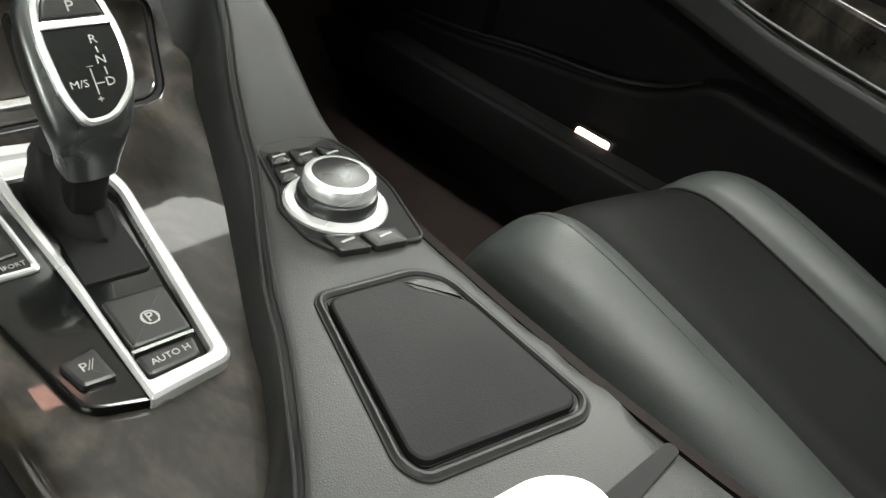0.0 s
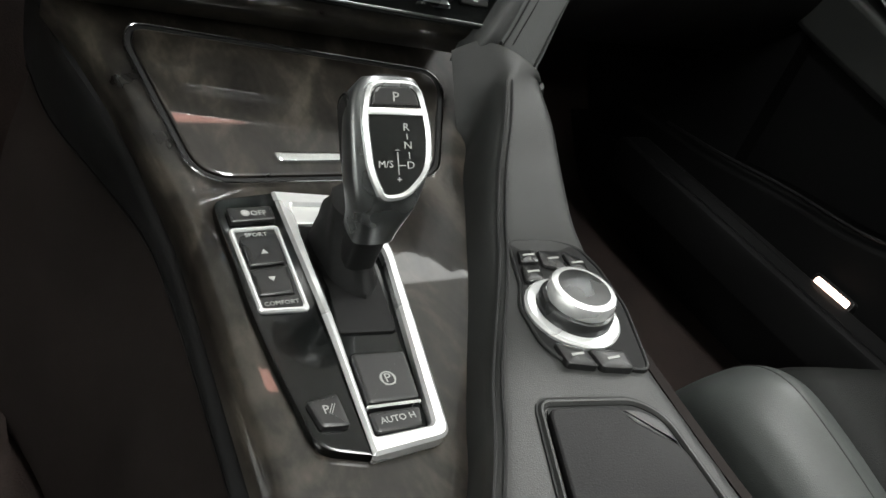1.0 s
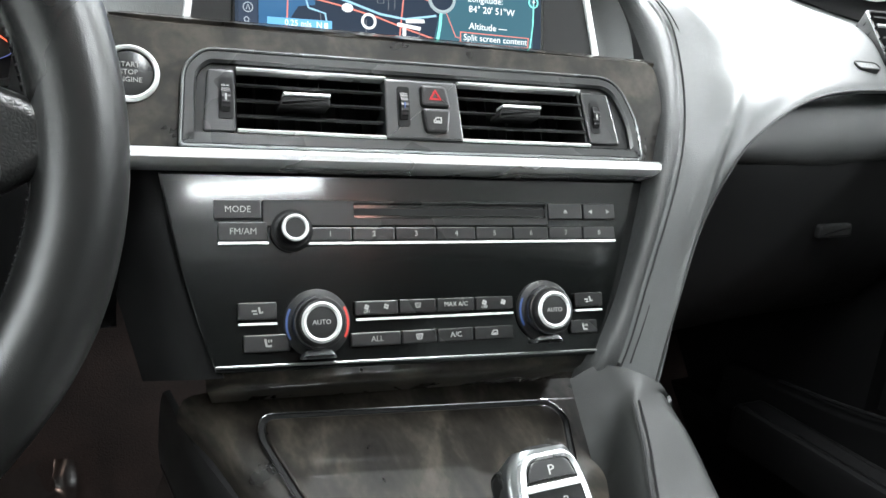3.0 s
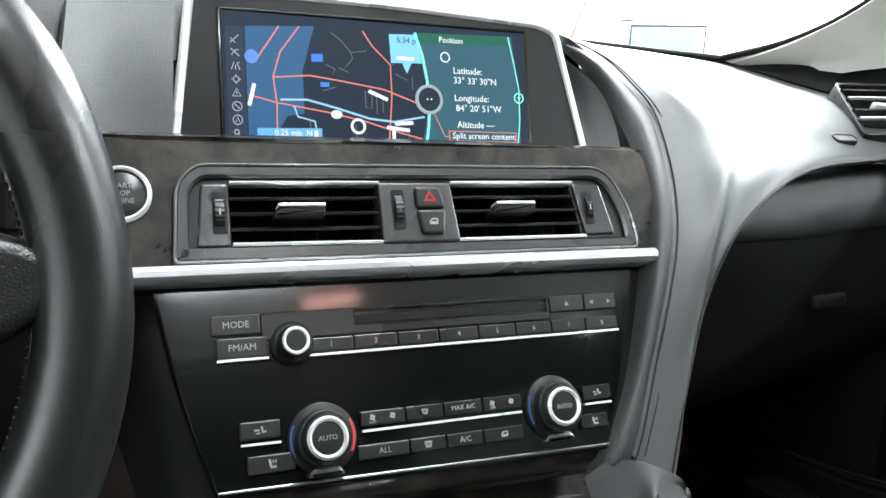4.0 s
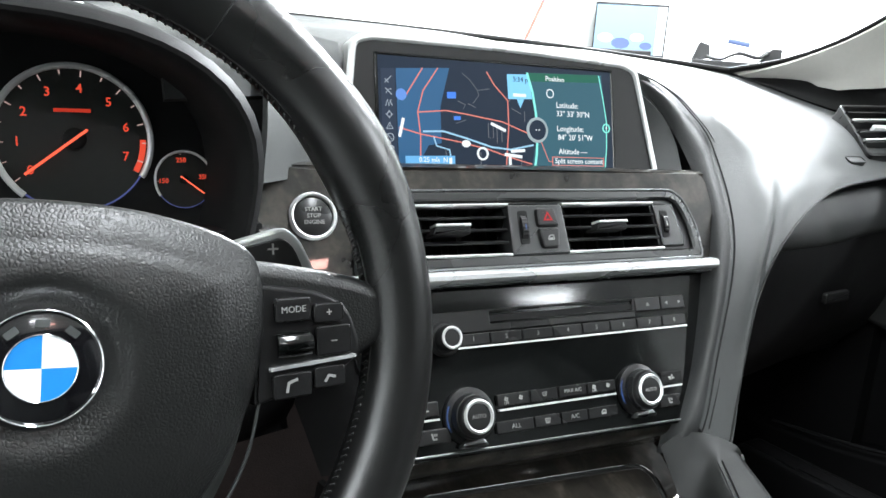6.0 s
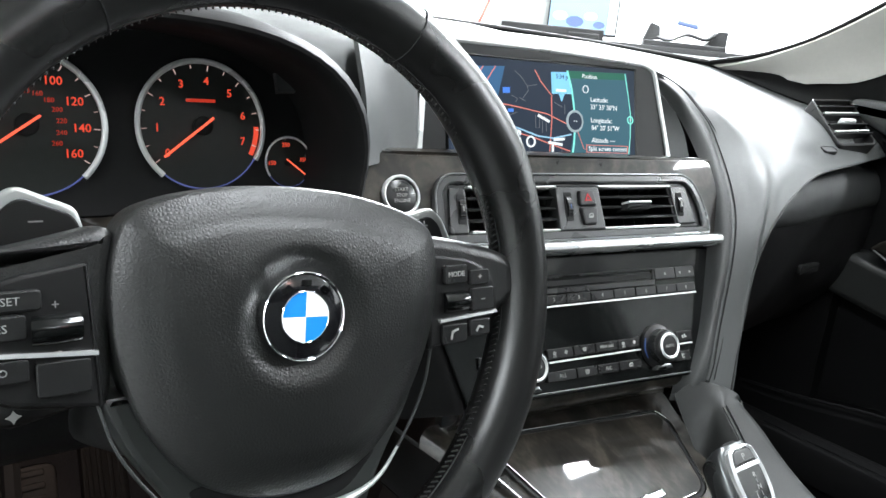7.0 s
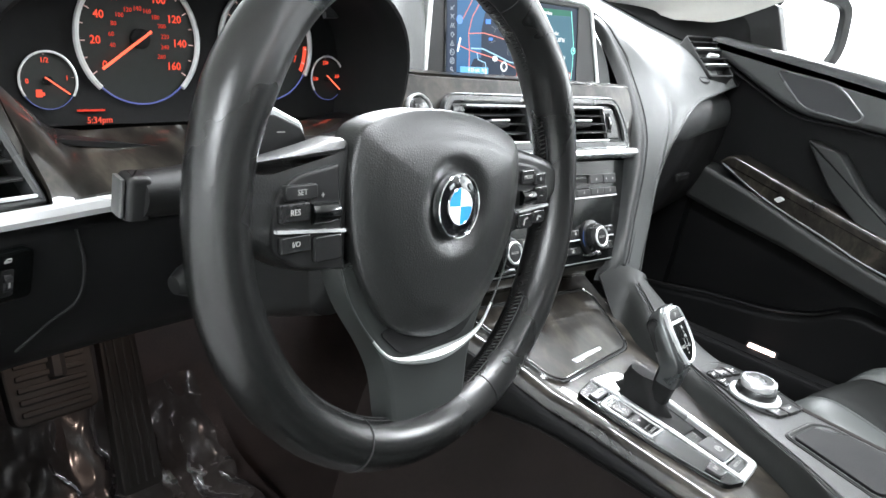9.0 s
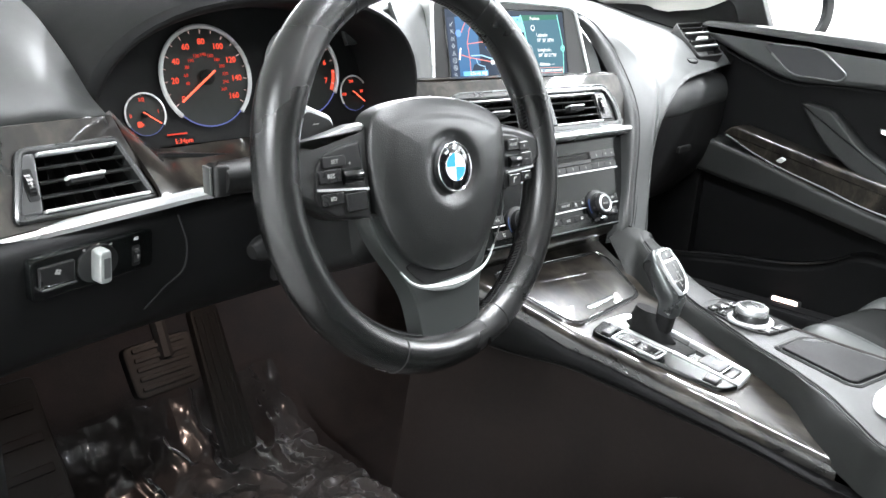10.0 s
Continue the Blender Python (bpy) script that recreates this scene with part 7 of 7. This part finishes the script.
def door_mirror():
    m = basis((0.945, -0.022, 0.760), -35, 0)
    d = thing("door_mirror", m, "black exterior door mirror reflecting the white room", "mirror")
    o = rounded([(-0.100, -0.060), (0.060, -0.072), (0.088, -0.02), (0.075, 0.07), (-0.07, 0.085), (-0.108, 0.02)], 0.03, 5)
    part("housing", prism([tuple(p) for p in grown(o, 0.008)][::-1], -0.02, 0.09, 0.04, steps=4), CAR_PAINT, d, "", m @ pose(0, 0, 0, 0, 180, 0) @ Matrix.Diagonal((-1, 1, 1, 1)))
    part("mirror_rim", band(grown(o, 0.015), grown(o, -0.006), 0.0, 0.030, 0.0019), PLASTIC, d, "", m)
    part("mirror_glass", prism(o, 0.016, 0.021), MIRROR, d, "mirror glass", m)
    part("arm", tube([(0.78, 0.0, 0.70), (0.84, 0.03, 0.705), (0.90, 0.03, 0.72)], 0.022, 12), CAR_PAINT, d)


MIRROR = material("mirror_glass", (0.92, 0.93, 0.93), 0.03, metal=1.0, spread=0.01, rough_spread=0.0)
door_mirror()

# ---- seats ----


SEAT_INSERT = material("perforated_leather", (0.009, 0.0095, 0.009), 0.6, spec=0.12, bump=0.5, bump_scale=500, cells=True, spread=0.2)


def seat(x0, yf, zf, name_label, wide=1.0, turn=0.2):
    """A sports seat: cushion with bolsters and a ribbed middle, and its backrest."""
    m = pose(x0, yf, 0.06)
    s = thing("front_seat", m, name_label, "car seat", "front seats")
    half = [(-0.168, -0.16), (-0.172, -0.06), (-0.158, -0.012), (-0.118, 0.008), (-0.090, 0.002), (-0.076, -0.010)]
    mid = [(-0.076, -0.010), (-0.060, -0.002), (-0.03, -0.003), (0.0, -0.005), (0.03, -0.006), (0.060, -0.007), (0.076, -0.010)]
    steps = ((0.0, -0.13, 0.90, 0.3), (0.012, -0.07, 0.94, 0.5), (0.0, -0.03, 0.97, 0.75), (-0.03, -0.006, 0.99, 0.95), (-0.08, -0.008, 1.0, 1.0), (-0.2, -0.04, 1.0, 1.1), (-0.35, -0.085, 1.0, 1.2), (-0.52, -0.12, 0.98, 1.2))

    def sheet(pr):
        return [[(x0 + px * k * wide, yf + dy - px * turn - (px / 0.17) ** 2 * 0.02, zf + dz + pz * sq) for px, pz in pr] for dy, dz, k, sq in steps]
    part("bolster", thicken(loft(sheet(half), 44, 24), 0.01), SEAT, s, "raised black leather bolster")
    part("bolster", thicken(loft(sheet([(-px, pz) for px, pz in half[::-1]]), 44, 24), 0.01), SEAT, s, "raised black leather bolster")
    part("seat_insert", thicken(loft(sheet(mid), 44, 20), 0.01), SEAT_INSERT, s, "darker perforated middle panel")
    for px, pz in ((-0.076, -0.009), (0.076, -0.009), (-0.112, 0.0072), (0.112, 0.0072)):
        part("seat_seam", tube(spline([r[0] for r in sheet([(px, pz)])][1:], 40), 0.0014, 6), BLACK, s)
    part("seat_base", prism(box2(x0 - 0.14 * wide, yf - 0.48, x0 + 0.14 * wide, yf - 0.07, 0.03), 0.05, zf - 0.14), PLASTIC, s)
    rows = []
    for k, (dy, z) in enumerate(((-0.50, zf - 0.13), (-0.55, zf + 0.15), (-0.60, zf + 0.35), (-0.66, zf + 0.52), (-0.70, zf + 0.60))):
        w = (1.0, 1.0, 0.98, 0.85, 0.6)[k]
        rows.append([(x0 - 0.25 * w, yf + dy - 0.06, z), (x0 - 0.22 * w, yf + dy + 0.05, z), (x0 - 0.13 * w, yf + dy + 0.01, z), (x0, yf + dy, z), (x0 + 0.13 * w, yf + dy + 0.01, z), (x0 + 0.22 * w, yf + dy + 0.05, z), (x0 + 0.25 * w, yf + dy - 0.06, z)])
    part("backrest", thicken(loft(rows, 24, 30), 0.08), SEAT, s)


seat(0.37, -0.375, 0.305, "black leather passenger seat with stitched bolsters")
seat(-0.43, -0.355, 0.295, "black leather driver's seat cushion", 1.1, 0.25)

# ---- driver's footwell ----


def pedals():
    m = basis((-0.496, 0.190, 0.280), 0, 28)
    b = thing("brake_pedal", m, "black rubber brake pedal", "pedal")
    part("pad", prism(rounded([(-0.045, -0.034), (0.045, -0.034), (0.048, 0.036), (-0.048, 0.036)], 0.012), -0.008, 0.006, 0.003), RUBBER, b, "", m)
    for i in range(5):
        part("tread_rib", prism(box2(-0.036, -0.025 + i * 0.0125, 0.036, -0.019 + i * 0.0125, 0.002), 0.005, 0.0085, 0.001), RUBBER, b, "", m)
    part("arm", tube([(-0.49, 0.19, 0.29), (-0.485, 0.24, 0.38), (-0.48, 0.30, 0.50)], 0.010, 8), BLACK, b)
    m = basis((-0.394, 0.215, 0.212), 0, 24)
    b = thing("accelerator_pedal", m, "long black ribbed accelerator pedal", "pedal")
    part("pad", prism(rounded([(-0.026, -0.11), (0.026, -0.11), (0.022, 0.11), (-0.022, 0.11)], 0.008), -0.01, 0.004, 0.003), RUBBER, b, "", m)
    for i in range(4):
        part("tread_rib", prism(box2(-0.018 + i * 0.0105, -0.10, -0.013 + i * 0.0105, 0.10, 0.002), 0.003, 0.0065, 0.001), RUBBER, b, "", m)
    m = basis((-0.66, 0.25, 0.16), 0, 35)
    b = thing("foot_rest", m, "black foot rest on the toe board", "foot rest")
    part("pad", prism(box2(-0.05, -0.12, 0.05, 0.12, 0.01), -0.02, 0.0, 0.004), RUBBER, b, "", m)
    for i in range(5):
        part("tread_rib", prism(box2(-0.038, -0.092 + i * 0.042, 0.038, -0.080 + i * 0.042, 0.002), -0.001, 0.003, 0.001), RUBBER, b, "", m)


pedals()


def mats():
    m = pose(-0.47, 0.05, 0.024)
    t = thing("floor_mat", m, "dark brown carpet floor mat in the driver's footwell", "floor mat")
    rows = []
    for y, z in ((-0.40, 0.036), (-0.2, 0.036), (0.05, 0.036), (0.16, 0.044), (0.24, 0.07), (0.32, 0.16)):
        rows.append([(x, y, z + 0.004) for x in (-0.71, -0.6, -0.45, -0.3, -0.215)])
    part("carpet", thicken(loft(rows, 20, 12), 0.01), CARPET, t)
    f = thing("protective_film", pose(-0.50, 0.05, 0.05), "crumpled clear plastic film over the driver's floor mat", "plastic film")

    def fold(x, y, k):
        zb = 0.052 if y < 0.14 else 0.052 + (y - 0.14) ** 2 * 3.6
        q = Vector((x * 64, y * 64, 8.7 + k))
        h = 0.008 * (1 - abs(noise.noise(Vector((x * 20, y * 20, 3.1 + k)))) * 2) + 0.0022 * (1 - abs(noise.noise(q)) * 2)
        return Vector((x + 0.006 * noise.noise(q), y + 0.012 * noise.noise(Vector((x * 25, 4.4, k))), zb + 0.002 * k + max(-0.004, h - 0.006)))
    for k, (x0, x1, y0, y1) in enumerate(((-0.75, -0.56, -0.22, 0.31), (-0.57, -0.24, -0.14, 0.31), (-0.74, -0.30, -0.42, -0.19))):
        bm = bmesh.new()
        n1, n2 = int((y1 - y0) / 0.004), int((x1 - x0) / 0.004)
        rings(bm, [[fold(x0 + (x1 - x0) * j / n2, y0 + (y1 - y0) * i / n1, k) for j in range(n2 + 1)] for i in range(n1 + 1)], closed=False)
        part("sheet", bm, FILM, f, "crumpled clear plastic sheet")


mats()

# ---- outside the windscreen ----


def counter():
    """A white counter across the showroom with a lit monitor, a dark stand board and an open case on it."""
    h = basis((3.43, 3.15, 0.86), -47, 0)
    flat = Matrix.Translation((3.43, 3.15, 0.0)) @ pose(0, 0, 0, 0, 0, -47)
    c = thing("counter", flat, "white counter standing across the showroom", "counter")
    part("cabinet", prism(box2(-1.0, -0.28, 1.0, 0.28, 0.01), -0.36, 0.825), WALL_WHITE, c, "", flat)
    part("counter_top", prism(box2(-1.03, -0.31, 1.03, 0.31, 0.01), 0.825, 0.86, 0.004), BLACK, c, "dark counter top", flat)
    s = thing("monitor", h, "slim lit monitor on the dark counter top", "monitor")
    part("case", prism(box2(-0.30, 0.03, 0.16, 0.36, 0.008), -0.03, 0.0, 0.003), PLASTIC, s, "", h)
    part("picture", prism(box2(-0.29, 0.045, 0.09, 0.345), 0.0, 0.0015), PICTURE, s, "pale blue picture", h)
    for k, (x, y, r) in enumerate(((-0.22, 0.14, 0.05), (-0.12, 0.11, 0.06), (-0.02, 0.15, 0.045), (0.04, 0.10, 0.04))):
        part("picture_patch", prism(circle(x, y, r, 9, r * 0.6), 0.0, 0.002 + 0.0004 * k), SHADE_BLUE if k % 2 else PALE, s, "", h)
    part("white_pane", prism(box2(0.092, 0.045, 0.15, 0.345), 0.0, 0.003), PALE, s, "white strip of the picture", h)
    part("foot", prism(box2(-0.15, 0.0, 0.05, 0.04, 0.005), -0.06, 0.06, 0.004), PLASTIC, s, "", h)
    b = thing("stand_board", h, "dark grey display board leaning behind the monitor", "board")
    part("board", prism([(-0.64, 0.0), (0.02, 0.0), (0.0, 0.30), (-0.24, 0.52), (-0.52, 0.52)], -0.12, -0.08), GUNMETAL_DARK, b, "", h)
    part("shelf", prism(box2(-0.60, 0.0, 0.08, 0.07, 0.01), -0.08, 0.05, 0.006), PLASTIC, b, "", h)
    part("clip", prism(box2(-0.37, 0.40, -0.29, 0.42, 0.004), -0.08, -0.07, 0.002), WHITE, b, "", h)
    t = thing("open_case", h, "small open black case with a strap on the counter", "case")
    part("tray", prism(rounded([(0.33, 0.0), (0.86, 0.0), (0.85, 0.035), (0.34, 0.04)], 0.008), -0.10, 0.10, 0.006), PLASTIC, t, "", h)
    part("lid", prism(rounded([(0.33, 0.03), (0.44, 0.05), (0.43, 0.13), (0.37, 0.15)], 0.01), -0.06, 0.06, 0.006), PLASTIC, t, "", h)
    part("end_block", prism(rounded([(0.72, 0.03), (0.86, 0.03), (0.86, 0.13), (0.80, 0.13)], 0.01), -0.05, 0.05, 0.006), PLASTIC, t, "", h)
    part("strap", tube(spline([(0.42, 0.06, 0.06), (0.50, 0.05, 0.07), (0.60, 0.09, 0.07), (0.72, 0.07, 0.06), (0.78, 0.11, 0.05)], 24), 0.012, 8), PLASTIC, t, "", h)
    # the roll shares the picture's emission, so it glows without being a lamp
    part("roll", tube([(0.54, 0.165, 0.0), (0.67, 0.145, 0.0)], 0.016, 10), SHADE_BLUE, t, "dull violet roll with its own glow", h)
    part("roll_rod", tube([(0.44, 0.17, 0.0), (0.80, 0.125, 0.0)], 0.004, 6), SILVER, t, "", h)
    r = thing("red_rod", h, "thin red rod leaning above the counter", "rod")
    part("rod", tube([(-0.76, 0.0, 0.1), (-0.66, 0.30, 0.0), (-0.60, 0.50, -0.05)], 0.012, 8), RED_INK, r, "", h)


SHADE_BLUE = glow("picture_shade", (0.16, 0.22, 0.42), 1.0)
GUNMETAL_DARK = material("grey_board", (0.10, 0.105, 0.10), 0.6, spread=0.15)
PICTURE = glow("picture_blue", (0.35, 0.55, 0.75), 1.0)
PALE = glow("picture_white", (0.8, 0.9, 0.95), 1.0)
counter()
